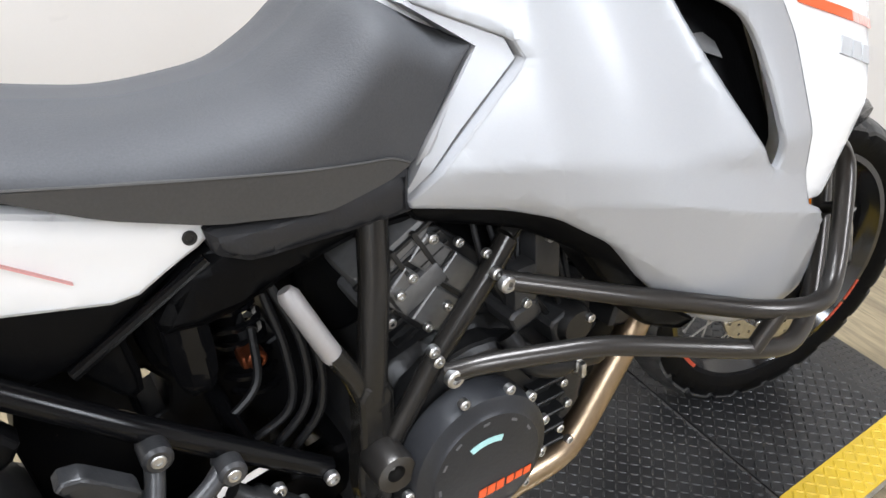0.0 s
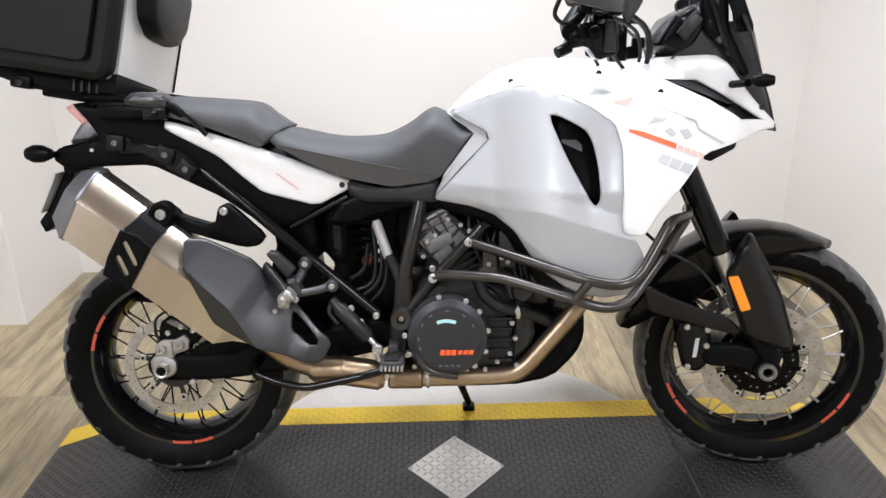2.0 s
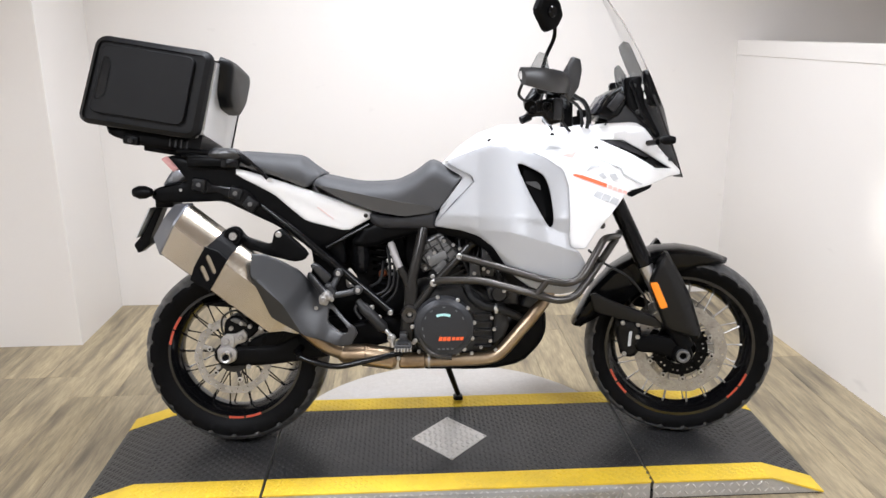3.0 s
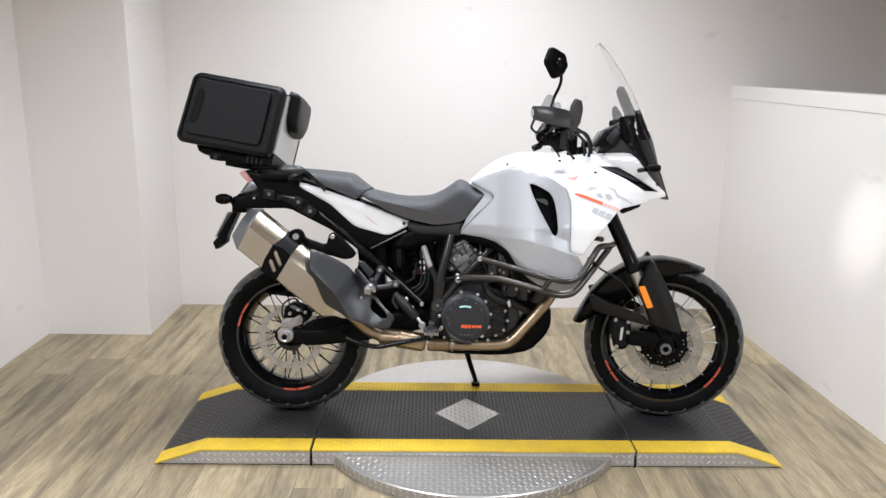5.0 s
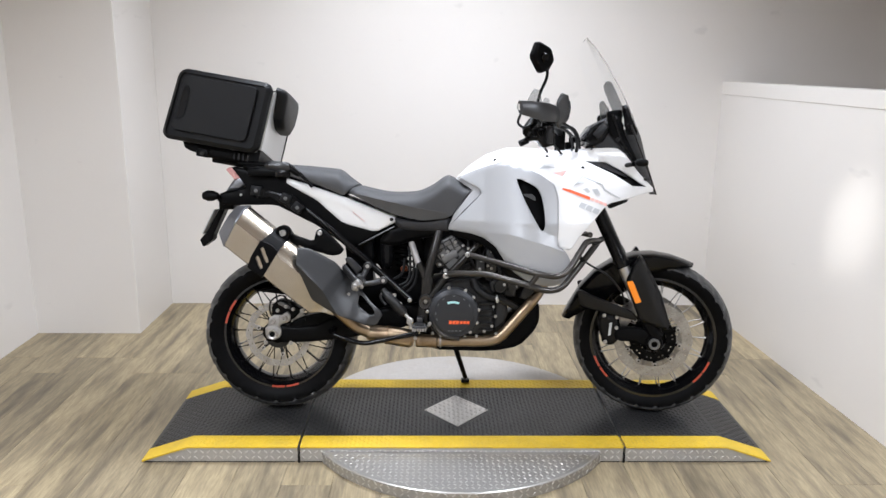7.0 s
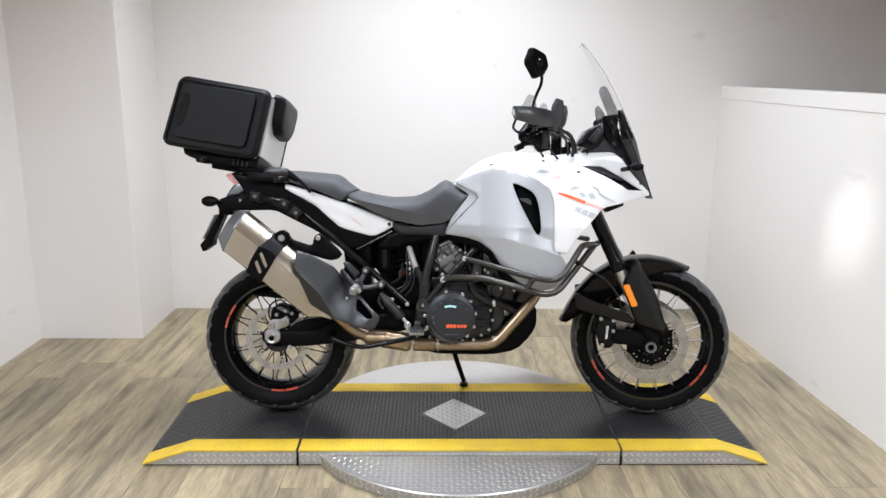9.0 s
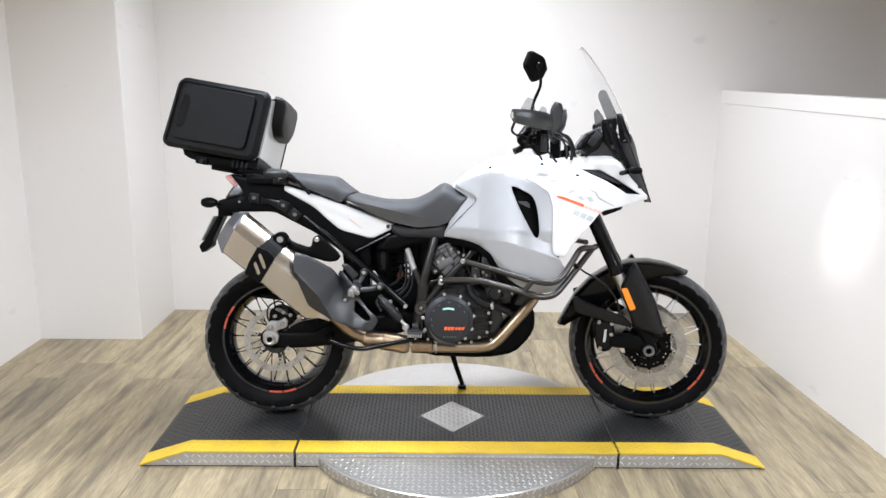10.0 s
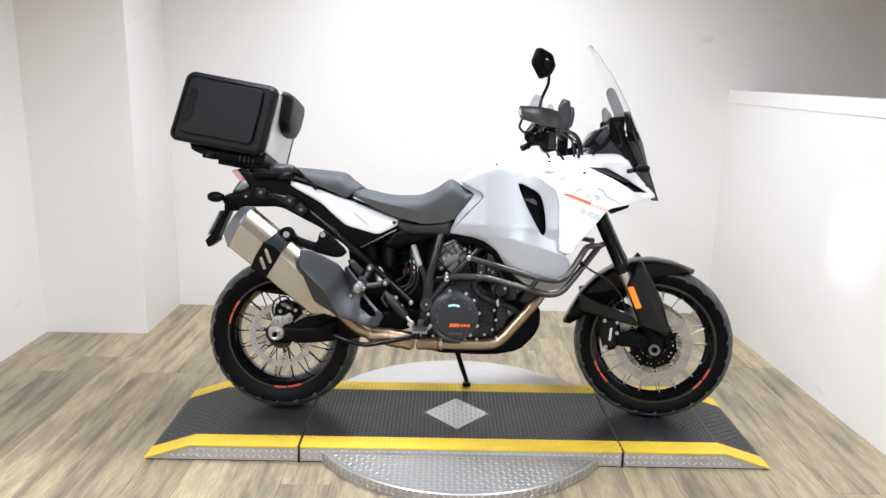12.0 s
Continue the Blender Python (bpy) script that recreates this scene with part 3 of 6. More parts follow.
for x, y in diamond:
    bolt(plate, 0.001 + (x - 0.001) * 0.93, y * 0.93, DECK + 0.0092, 0.004, 0.002).rotation_euler = (radians(-90), 0, 0)

# ---- the motorcycle ----
BIKE = Matrix.Translation((0.039, 0.027, DECK - 0.0060)) @ Matrix.Rotation(radians(-1.8), 4, "Z") @ Matrix.Rotation(radians(-8.55), 4, "X") @ Matrix.Scale(1.017, 4)
bike = thing("motorcycle", "white and silver adventure motorcycle leaning on its side stand", "motorcycle", BIKE)
RAKE = Vector((-0.43, 0, 0.903))
STEER_AT = Vector((0.605, 0, 0.597))
STEER = Matrix.Translation(STEER_AT + Vector((0, 0, 0.012))) @ Matrix.Rotation(radians(-10.0), 4, RAKE) @ Matrix.Translation(-STEER_AT)


def tyre_data(radius, bead, half, grooves, skew):
    """A tyre turned from its section, with slanting grooves let into the tread."""
    steps = grooves * 10
    rows = [(bead - 0.006, -half * 0.62), (bead + 0.004, -half * 0.74), (bead + (radius - bead) * 0.30, -half * 0.93), (bead + (radius - bead) * 0.52, -half * 1.0), (bead + (radius - bead) * 0.66, -half * 0.97)]
    for k in range(9):
        a = radians(-66 + 16.5 * k)
        rows.append((radius - half * 0.62 * (1 - math.cos(a)) * 0.95, half * 0.97 * math.sin(a) / math.sin(radians(66)) * 0.985))
    rows += [(r, -y) for r, y in reversed(rows[:5])]
    n = len(rows)
    verts, faces = [], []
    for k in range(steps):
        a = 2 * math.pi * k / steps
        for i, (r, y) in enumerate(rows):
            cut = 0.0
            c = n // 2
            if 4 <= i < n - 4 and i != c:
                shift = round(skew * abs(i - c))
                on = (k + shift) % 10 in (0, 1)
                if i < c and on or i > c and (k + shift + 5) % 10 in (0, 1):
                    cut = 0.0055
            verts.append(((r - cut) * math.cos(a), y * (1 - 8 * cut), (r - cut) * math.sin(a)))
    for k in range(steps):
        for i in range(n - 1):
            p, q = k * n + i, ((k + 1) % steps) * n + i
            faces.append((p, p + 1, q + 1, q))
    worn = [f for f in faces if 4 <= f[0] % n < n - 5]
    side = [f for f in faces if not 4 <= f[0] % n < n - 5]

    def kept(some):
        used = sorted({i for f in some for i in f})
        place = {i: k for k, i in enumerate(used)}
        return [verts[i] for i in used], [tuple(place[i] for i in f) for f in some]

    return kept(side), kept(worn)


def ring_data(outer, inner, y0, y1, holes=0, hole_r=0.0035, rows=(0.35, 0.7), waves=0):
    out = []
    for k in range(96):
        a = 2 * math.pi * k / 96
        r = outer + (0.0022 * math.cos(waves * a) if waves else 0)
        out.append((r * math.cos(a), r * math.sin(a)))
    gaps = [circle(0, 0, inner, 48)]
    for k in range(holes):
        a = 2 * math.pi * (k + 0.3) / holes
        r = inner + (outer - inner) * rows[k % len(rows)]
        gaps.append(circle(r * math.cos(a), r * math.sin(a), hole_r, 6))
    return slab(out, y1, y0, holes=gaps, step=0)


def rim_arc(r0, r1, y, a0, a1):
    """A printed strip on the side of a rim, from angle to angle."""
    n = 14
    verts, faces = [], []
    for k in range(n + 1):
        a = radians(a0 + (a1 - a0) * k / n)
        for r in (r0, r1):
            verts += [(r * math.cos(a), y, r * math.sin(a)), (r * math.cos(a), y + 0.0015, r * math.sin(a))]
    for k in range(n):
        b = k * 4
        faces += [(b, b + 2, b + 6, b + 4), (b + 1, b + 5, b + 7, b + 3), (b, b + 4, b + 5, b + 1), (b + 2, b + 3, b + 7, b + 6)]
    faces += [(0, 1, 3, 2), (n * 4, n * 4 + 2, n * 4 + 3, n * 4 + 1)]
    return verts, faces


def wheel(name, m, radius, half, rim_r, spokes, arcs, hub_half, disc_r, disc_in, disc_y, both):
    hub = part(name, mesh_of(name, *lathe([(0.012, -hub_half), (0.034, -hub_half), (0.036, -hub_half + 0.02), (0.052, -hub_half + 0.022), (0.052, -hub_half + 0.03), (0.03, -hub_half + 0.045), (0.03, hub_half - 0.045), (0.052, hub_half - 0.03), (0.052, hub_half - 0.022), (0.034, hub_half - 0.02), (0.034, hub_half), (0.012, hub_half), (0.012, -hub_half)], 36), BLACK), bike, "spoked wheel with black rim and road tyre", m)
    side, worn = tyre_data(radius, rim_r - 0.008, half, 22 if half > 0.07 else 24, 1.4)
    part("tyre", mesh_of("tyre", *side, TYRE), hub, "black rubber tyre sidewalls")
    part("tread", mesh_of("tread", *worn, TREAD), hub, "grey tread with slanting grooves, dust and falling light in its colour")
    rw = half * 0.66
    prof = [(rim_r - 0.004, -rw), (rim_r, -rw - 0.004), (rim_r, -rw - 0.008), (rim_r - 0.010, -rw - 0.008), (rim_r - 0.020, -rw + 0.006), (rim_r - 0.034, -rw * 0.45), (rim_r - 0.040, 0)]
    prof = prof + [(r, -y) for r, y in reversed(prof[:-1])] + [(rim_r - 0.022, rw * 0.5), (rim_r - 0.026, 0), (rim_r - 0.022, -rw * 0.5), (rim_r - 0.004, -rw)]
    part("rim", mesh_of("rim", *lathe(prof, 96), RIM), hub, "glossy black rim")
    for a0, a1 in arcs:
        for k in range(8):
            b0 = a0 + (a1 - a0) * (k + (0.5 if k > 3 else 0)) / 8.5
            part("rim_print", mesh_of("rim_print", *rim_arc(rim_r - 0.0110, rim_r - 0.0035, -rw - 0.0105, b0, b0 + (a1 - a0) / 8.5 * 0.92), RIM_RED), hub, "orange lettering drawn as plain blocks")
    # crossing spokes, four kinds by flange and lean
    kinds = []
    for flange, lean in ((-1, 14), (-1, -14), (1, 14), (1, -14)):
        a = radians(lean)
        p0 = (0.048, flange * (hub_half - 0.026), 0)
        p1 = ((rim_r - 0.034) * math.cos(a), flange * rw * 0.28, (rim_r - 0.034) * math.sin(a))
        d = Vector(p1) - Vector(p0)
        kinds.append(mesh_of("spoke", *tube([p0, Vector(p0) + d * 0.93, Vector(p0) + d * 0.932, p1], 0.0022, 6, [0.0022, 0.0022, 0.0038, 0.0038]), ALU if half < 0.07 else BLACK_GLOSS))
    for k in range(spokes):
        part("spoke", kinds[k % 4], hub, "", Matrix.Rotation(-2 * math.pi * (k + 0.5) / spokes, 4, "Y"))
    for s in ((-1, 1) if both else (-1,)):
        d = part("brake_disc", mesh_of("brake_disc", *ring_data(disc_r, disc_in, disc_y - 0.005, disc_y, 40, waves=10), STEEL), hub, "drilled steel brake disc")
        if s > 0:
            d.matrix_basis = Matrix.Rotation(math.pi, 4, "Z")
        flip = Matrix.Rotation(math.pi if s > 0 else 0.0, 4, "Z")
        dark = BLACK if half < 0.07 else ENGINE
        front = half < 0.07
        count = 10 if front else 6
        if front:
            carrier = ring_data(disc_in * 0.80, disc_in * 0.47, disc_y - 0.006, disc_y + 0.001, 30, 0.0042, (0.62, 0.62, 0.20))
        else:
            carrier = ring_data(disc_in * 0.52, disc_in * 0.34, disc_y - 0.006, disc_y + 0.001)
        part("disc_carrier", mesh_of("disc_carrier", *carrier, dark), hub, "black pierced disc carrier" if front else "", m=flip)
        arm_mesh = mesh_of("carrier_arm", *box(disc_in * 0.50, disc_in * (0.94 if front else 0.80), -disc_y - 0.001, -disc_y + 0.006, -0.006, 0.006, 0.002), dark)
        tab_mesh = mesh_of("disc_tab", *box(disc_in * (0.90 if front else 0.74), disc_in + 0.004, -disc_y + 0.0005, -disc_y + 0.0045, -0.008, 0.008, 0.002), STEEL)
        at = disc_in * (0.93 if front else 0.78)
        for k in range(count):
            turn = flip @ Matrix.Rotation(2 * math.pi * (k + 0.3) / count, 4, "Y")
            part("carrier_arm", arm_mesh, hub, m=turn)
            part("disc_tab", tab_mesh, hub, m=turn)
            if s < 0:
                a = -2 * math.pi * (k + 0.3) / count
                bolt(hub, at * math.cos(a), -disc_y - 0.001, at * math.sin(a), 0.0088, 0.004, name="rivet")
                # Black dot on each rivet for the shade in its hole.
                bolt(hub, at * math.cos(a), -disc_y - 0.0052, at * math.sin(a), 0.0038, 0.0014, BLACK, name="rivet_hole")
    return hub


REAR = Matrix.Translation((-0.757, 0, 0.327))
FRONT_C = Vector((0.758, 0, 0.318))
wheel("rear_wheel", REAR, 0.311, 0.080, 0.226, 36, [(143, 170), (-98, -69)], 0.085, 0.130, 0.106, 0.078, False)
wheel("front_wheel", STEER @ Matrix.Translation(FRONT_C), 0.316, 0.058, 0.249, 36, [(201, 225), (-46, -21)], 0.070, 0.153, 0.114, 0.066, True)

# -- swingarm, chain side and rear brake
arm = part("swingarm", mesh_of("swingarm", *joined(
    slab(softened([(-0.815, 0.355), (-0.79, 0.378), (-0.70, 0.366), (-0.60, 0.372), (-0.54, 0.405), (-0.36, 0.44), (-0.14, 0.475), (-0.12, 0.44), (-0.2, 0.38), (-0.42, 0.33), (-0.60, 0.305), (-0.68, 0.300), (-0.79, 0.300), (-0.815, 0.325)], 0.2, 1), 0.112, 0.082, 0.012),
    slab(softened([(-0.835, 0.355), (-0.80, 0.385), (-0.56, 0.385), (-0.14, 0.475), (-0.12, 0.44), (-0.42, 0.32), (-0.80, 0.29)], 0.2, 1), 0.112, 0.082, 0.012, side=1),
    slab(softened([(-0.715, 0.360), (-0.690, 0.388), (-0.643, 0.410), (-0.536, 0.428), (-0.478, 0.458), (-0.385, 0.462), (-0.34, 0.42), (-0.50, 0.388), (-0.585, 0.372), (-0.64, 0.362)], 0.12, 1), 0.104, 0.076, 0.006, step=0.015),
    *[slab([(x, z), (x + 0.010, z + 0.004), (x + 0.034, z + 0.046), (x + 0.022, z + 0.046)], 0.108, 0.08, 0.002, step=0) for x, z in ((-0.675, 0.352), (-0.610, 0.372), (-0.545, 0.384))],
    box(-0.40, -0.33, -0.09, 0.09, 0.36, 0.42, 0.012), box(-0.20, -0.14, -0.11, 0.11, 0.42, 0.47, 0.012)), BLACK), bike, "black cast swingarm")
axle = part("axle_block", mesh_of("axle_block", *slab(softened([(-0.800, 0.368), (-0.760, 0.372), (-0.735, 0.358), (-0.738, 0.325), (-0.768, 0.310), (-0.798, 0.322)], 0.2, 1), 0.126, 0.108, 0.004), ALU), arm, "bare aluminium axle block")
part("axle_nut", mesh_of("axle_nut", *moved(lathe([(0.0001, 0.004), (0.012, 0.004), (0.013, -0.012), (0.0175, -0.014), (0.018, 0.006), (0.0001, 0.006)], 8), Matrix.Translation((-0.767, -0.134, 0.340))), CHROME), arm, "bright steel axle nut")
# Black plug set in the nut for the shade of the hollow axle.
part("axle_hole", mesh_of("axle_hole", *moved(lathe([(0.0001, -0.0135), (0.0095, -0.0135), (0.0095, 0.0), (0.0001, 0.0)], 20), Matrix.Translation((-0.767, -0.134, 0.340))), BLACK), arm, "black plug for the dark axle hole")
part("rear_caliper", mesh_of("rear_caliper", *slab(softened([(-0.776, 0.452), (-0.746, 0.474), (-0.704, 0.462), (-0.655, 0.432), (-0.690, 0.395), (-0.745, 0.378), (-0.780, 0.392)], 0.2, 1), 0.110, 0.055, 0.008), BLACK), arm, "dark rear brake caliper")
part("caliper_bridge", mesh_of("caliper_bridge", *slab(softened([(-0.757, 0.458), (-0.740, 0.466), (-0.706, 0.450), (-0.700, 0.436), (-0.722, 0.440)], 0.2, 1), 0.117, 0.10, 0.004), HEAD), arm, "grey caliper bridge")
for x, z in ((-0.752, 0.430), (-0.718, 0.446), (-0.690, 0.436)):
    bolt(arm, x, -0.112, z, 0.007, 0.008)
part("brake_hose", mesh_of("brake_hose", *tube(curve_points([(-0.70, -0.112, 0.452), (-0.73, -0.125, 0.492), (-0.775, -0.12, 0.470), (-0.783, -0.11, 0.425), (-0.765, -0.112, 0.395)]), 0.0035, 8), HOSE), arm, "thin black brake hose")
part("caliper_cap", mesh_of("caliper_cap", *joined(slab(softened([(-0.790, 0.362), (-0.786, 0.398), (-0.768, 0.412), (-0.737, 0.412), (-0.712, 0.426), (-0.700, 0.412), (-0.704, 0.386), (-0.738, 0.374), (-0.748, 0.358)], 0.1, 1), 0.119, 0.09, 0.004, step=0.012), *[moved(knob(r, 0.012), Matrix.Translation((x, -0.117, z))) for x, z, r in ((-0.770, 0.388, 0.012), (-0.722, 0.400, 0.011))], box(-0.752, -0.742, -0.124, -0.11, 0.372, 0.408, 0.002)), ALU), arm, "grimy grey cast caliper body")
for x, z in ((-0.80, 0.30), (-0.70, 0.30), (-0.655, 0.43), (-0.82, 0.44)):
    bolt(arm, x, -0.114, z, 0.008, 0.006)
part("chain_guard", mesh_of("chain_guard", *slab([(-0.86, 0.50), (-0.78, 0.515), (-0.58, 0.48), (-0.56, 0.46), (-0.72, 0.485)], 0.07, -0.02, 0.006), BLACK), bike)

# -- engine, layer on layer
engine = part("engine", mesh_of("engine", *joined(
    body(softened([(-0.20, 0.34), (-0.17, 0.53), (-0.10, 0.58), (0.03, 0.585), (0.13, 0.53), (0.16, 0.40), (0.10, 0.325), (-0.12, 0.31)], 0.2, 1), 0.135, 0.03),
    slab(softened([(-0.15, 0.36), (-0.155, 0.50), (-0.10, 0.56), (-0.01, 0.575), (0.06, 0.545), (0.10, 0.48), (0.105, 0.375), (0.05, 0.345), (-0.10, 0.345)], 0.2, 1), 0.168, 0.11, 0.012)), ENGINE), bike, "black engine with grimy castings and bright bolts")
cover = part("clutch_cover", mesh_of("clutch_cover", *moved(lathe([(0.0001, -0.030), (0.060, -0.030), (0.075, -0.028), (0.079, -0.024), (0.086, -0.022), (0.093, -0.018), (0.096, -0.010), (0.097, 0.02), (0.0001, 0.02)], 56), Matrix.Translation((-0.045, -0.186, 0.452))), COVER), bike, "round dark grey clutch cover", Matrix.Translation((-0.009, -0.013, -0.0055)))
for a in (100, 62, 38, 8, -22, -48, -118, 178, 205):
    bolt(cover, -0.047 + 0.0985 * math.cos(radians(a)), -0.197, 0.452 + 0.0985 * math.sin(radians(a)), 0.0068, 0.007)
# printing and badge on the cover
n = 8
arc_v, arc_f = [], []
for k in range(n + 1):
    a = radians(65 + 50 * k / n)
    for r in (0.047, 0.056):
        arc_v.append((-0.047 + 1.0 * r * math.cos(a), 0, 0.450 + 0.9 * r * math.sin(a)))
flat = [(v[0], -0.2165, v[2]) for v in arc_v] + [(v[0], -0.2175, v[2]) for v in arc_v]
m2 = len(arc_v)
arc_f = [(2 * k + m2, 2 * k + 1 + m2, 2 * k + 3 + m2, 2 * k + 2 + m2) for k in range(n)] + [(2 * k, 2 * k + 2, 2 * k + 3, 2 * k + 1) for k in range(n)]
arc_f += [(2 * k, 2 * k + m2, 2 * k + 2 + m2, 2 * k + 2) for k in range(n)] + [(2 * k + 1, 2 * k + 3, 2 * k + 3 + m2, 2 * k + 1 + m2) for k in range(n)]
part("badge", mesh_of("badge", flat, arc_f, TEAL), cover, "pale blue curved strip")
for k in range(3):
    part("letter_block", mesh_of("letter_block", *slab([(-0.063 + 0.013 * k, 0.4120), (-0.052 + 0.013 * k, 0.4125), (-0.050 + 0.013 * k, 0.4255), (-0.061 + 0.013 * k, 0.4250)], 0.2173, 0.2162, step=0), ORANGE), cover, "orange maker's mark drawn as a plain block")
    part("letter_block", mesh_of("letter_block", *slab([(-0.022 + 0.013 * k, 0.4135), (-0.0115 + 0.013 * k, 0.4140), (-0.0095 + 0.013 * k, 0.4245), (-0.020 + 0.013 * k, 0.4240)], 0.2173, 0.2162, step=0), ORANGE), cover, "orange maker's mark drawn as a plain block")
for k in range(4):
    part("raised_mark", mesh_of("raised_mark", *slab([(-0.066 + 0.014 * k, 0.384), (-0.058 + 0.014 * k, 0.384), (-0.058 + 0.014 * k, 0.388), (-0.066 + 0.014 * k, 0.388)], 0.217, 0.2162, step=0), TICK), cover)
mark_mesh = mesh_of("raised_mark", *box(0.066, 0.0695, -0.2152, -0.212, -0.0045, 0.0045), TICK)
for a in (150, 125, 90, 55, 28, 180, 200):
    part("raised_mark", mark_mesh, cover, "", Matrix.Translation((-0.045, 0, 0.452)) @ Matrix.Rotation(radians(-a), 4, "Y"))
part("cover_guard", mesh_of("cover_guard", *tube(bent([(-0.135, -0.212, 0.430), (-0.118, -0.217, 0.380), (-0.085, -0.217, 0.356), (-0.03, -0.217, 0.349)], 0.03), 0.0085), BAR), engine)
# side castings with webs
web_mesh = mesh_of("web", *slab([(0.045, 0.0), (0.10, 0.0), (0.10, 0.006), (0.045, 0.006)], 0.184, 0.16, 0.002, step=0), ENGINE)
for k in range(6):
    part("web", web_mesh, engine, "", Matrix.Translation((0, 0, 0.372 + 0.026 * k)))
part("side_casting", mesh_of("side_casting", *slab(softened([(0.10, 0.36), (0.16, 0.42), (0.15, 0.50), (0.112, 0.53), (0.104, 0.45)], 0.2, 1), 0.165, 0.12, 0.01), ENGINE), engine)
for x, z in ((0.095, 0.392), (0.065, 0.372), (0.112, 0.362), (0.108, 0.43), (0.085, 0.50), (0.1, 0.468), (-0.135, 0.36), (-0.152, 0.39), (-0.01, 0.348), (0.035, 0.352)):
    bolt(engine, x, -0.178, z, 0.0062, 0.006)
# cylinders: one leans forwards, one backwards
def cylinder(m, label):
    c = part("cylinder", mesh_of("cylinder", *joined(box(-0.055, 0.055, -0.105, 0.105, 0.0, 0.10, 0.008), *[box(-0.062, 0.062, -0.112, 0.112, 0.012 + 0.016 * k, 0.018 + 0.016 * k) for k in range(5)]), ENGINE), bike, label, m)
    part("cylinder_head", mesh_of("cylinder_head", *joined(box(-0.064, 0.064, -0.118, 0.118, 0.10, 0.148, 0.008), box(-0.054, 0.054, -0.126, 0.126, 0.152, 0.195, 0.012), box(-0.034, 0.034, -0.134, -0.10, 0.108, 0.14, 0.006)), HEAD), c, "grey cylinder head cover")
    rib_mesh = mesh_of("head_rib", *box(-0.058, 0.058, -0.1315, -0.1255, -0.0022, 0.0022, 0.001), ENGINE)
    for k in range(5):
        part("head_rib", rib_mesh, c, "", Matrix.Translation((0, 0.002, 0.108 + 0.019 * k)))
    post_mesh = mesh_of("head_post", *box(-0.003, 0.003, -0.1325, -0.1255, 0.104, 0.190, 0.001), ENGINE)
    for k in range(3):
        part("head_post", post_mesh, c, "", Matrix.Translation((-0.034 + 0.032 * k, 0.001, 0)))
    return c


cyl = cylinder(Matrix.Translation((-0.015, 0, 0.545)) @ Matrix.Rotation(radians(-27), 4, "Y"), "engine cylinder with head cover")
cyl2 = cylinder(Matrix.Translation((0.075, 0, 0.50)) @ Matrix.Rotation(radians(48), 4, "Y"), "engine cylinder with head cover")
for x, y, z in ((-0.05, -0.128, 0.112), (0.05, -0.128, 0.112), (-0.045, -0.132, 0.165), (0.045, -0.132, 0.165), (0.0, -0.134, 0.145)):
    bolt(cyl, x, y + 0.006, z, 0.0065, 0.008)
    bolt(cyl2, x, y + 0.006, z, 0.006, 0.006)
# ribbed casing below the rear head: four grey plates with dark gaps between them
casing = part("casing", mesh_of("casing", *slab(softened([(-0.112, 0.690), (-0.045, 0.728), (0.022, 0.664), (-0.028, 0.602), (-0.072, 0.592), (-0.126, 0.652)], 0.08, 1), 0.127, 0.04, 0.005, step=0), ENGINE), engine, "dark engine casing")
for u0, u1, v0, v1, up in ((-0.052, -0.004, -0.050, -0.006, 0.133), (0.002, 0.040, -0.050, -0.006, 0.131), (-0.052, -0.004, 0.000, 0.046, 0.135), (0.002, 0.040, 0.000, 0.046, 0.132)):
    quad = [(-0.050 + 0.72 * u + 0.70 * v, 0.658 + 0.69 * u - 0.71 * v) for u, v in ((u0, v0), (u1, v0), (u1, v1), (u0, v1))]
    part("casing_plate", mesh_of("casing_plate", *slab(quad, up, 0.12, 0.003, step=0), HEAD), casing, "grey cast plate")
for x, z in ((-0.068, 0.604), (-0.040, 0.622), (-0.10, 0.66), (-0.02, 0.70)):
    bolt(casing, x, -0.134, z, 0.006, 0.006)
# small grey castings beside the clutch cover
for outline, y in (([(0.020, 0.600), (0.062, 0.612), (0.070, 0.585), (0.030, 0.572)], 0.176), ([(0.085, 0.560), (0.118, 0.572), (0.128, 0.530), (0.095, 0.522)], 0.172), ([(0.140, 0.610), (0.172, 0.612), (0.176, 0.570), (0.146, 0.566)], 0.168)):
    part("casting", mesh_of("casting", *slab(softened(outline, 0.15, 1), y, 0.12, 0.005, step=0), CASTING), engine, "dark grey casting")
part("coolant_hose", mesh_of("coolant_hose", *tube(curve_points([(0.022, -0.165, 0.570), (0.036, -0.185, 0.537), (0.075, -0.188, 0.510), (0.122, -0.180, 0.498), (0.165, -0.168, 0.478), (0.20, -0.14, 0.455)]), 0.0140, 14), HOSE), engine, "black rubber coolant hose")
clamp_m = Matrix.Translation((0.112, -0.183, 0.500)) @ Matrix.Rotation(radians(75), 4, "Y")
part("hose_clamp", mesh_of("hose_clamp", *moved(tube([(0, 0, -0.006), (0, 0, 0.006)], 0.0158, 16), clamp_m), CHROME), engine, "bright steel hose clamp")
part("hose_screw", mesh_of("hose_screw", *box(0.108, 0.117, -0.206, -0.196, 0.486, 0.508, 0.003), CHROME), engine)
part("water_pump", mesh_of("water_pump", *moved(lathe([(0.0001, -0.03), (0.022, -0.03), (0.028, -0.02), (0.03, 0.02), (0.0001, 0.02)], 24), Matrix.Translation((0.125, -0.15, 0.545))), ENGINE), engine)
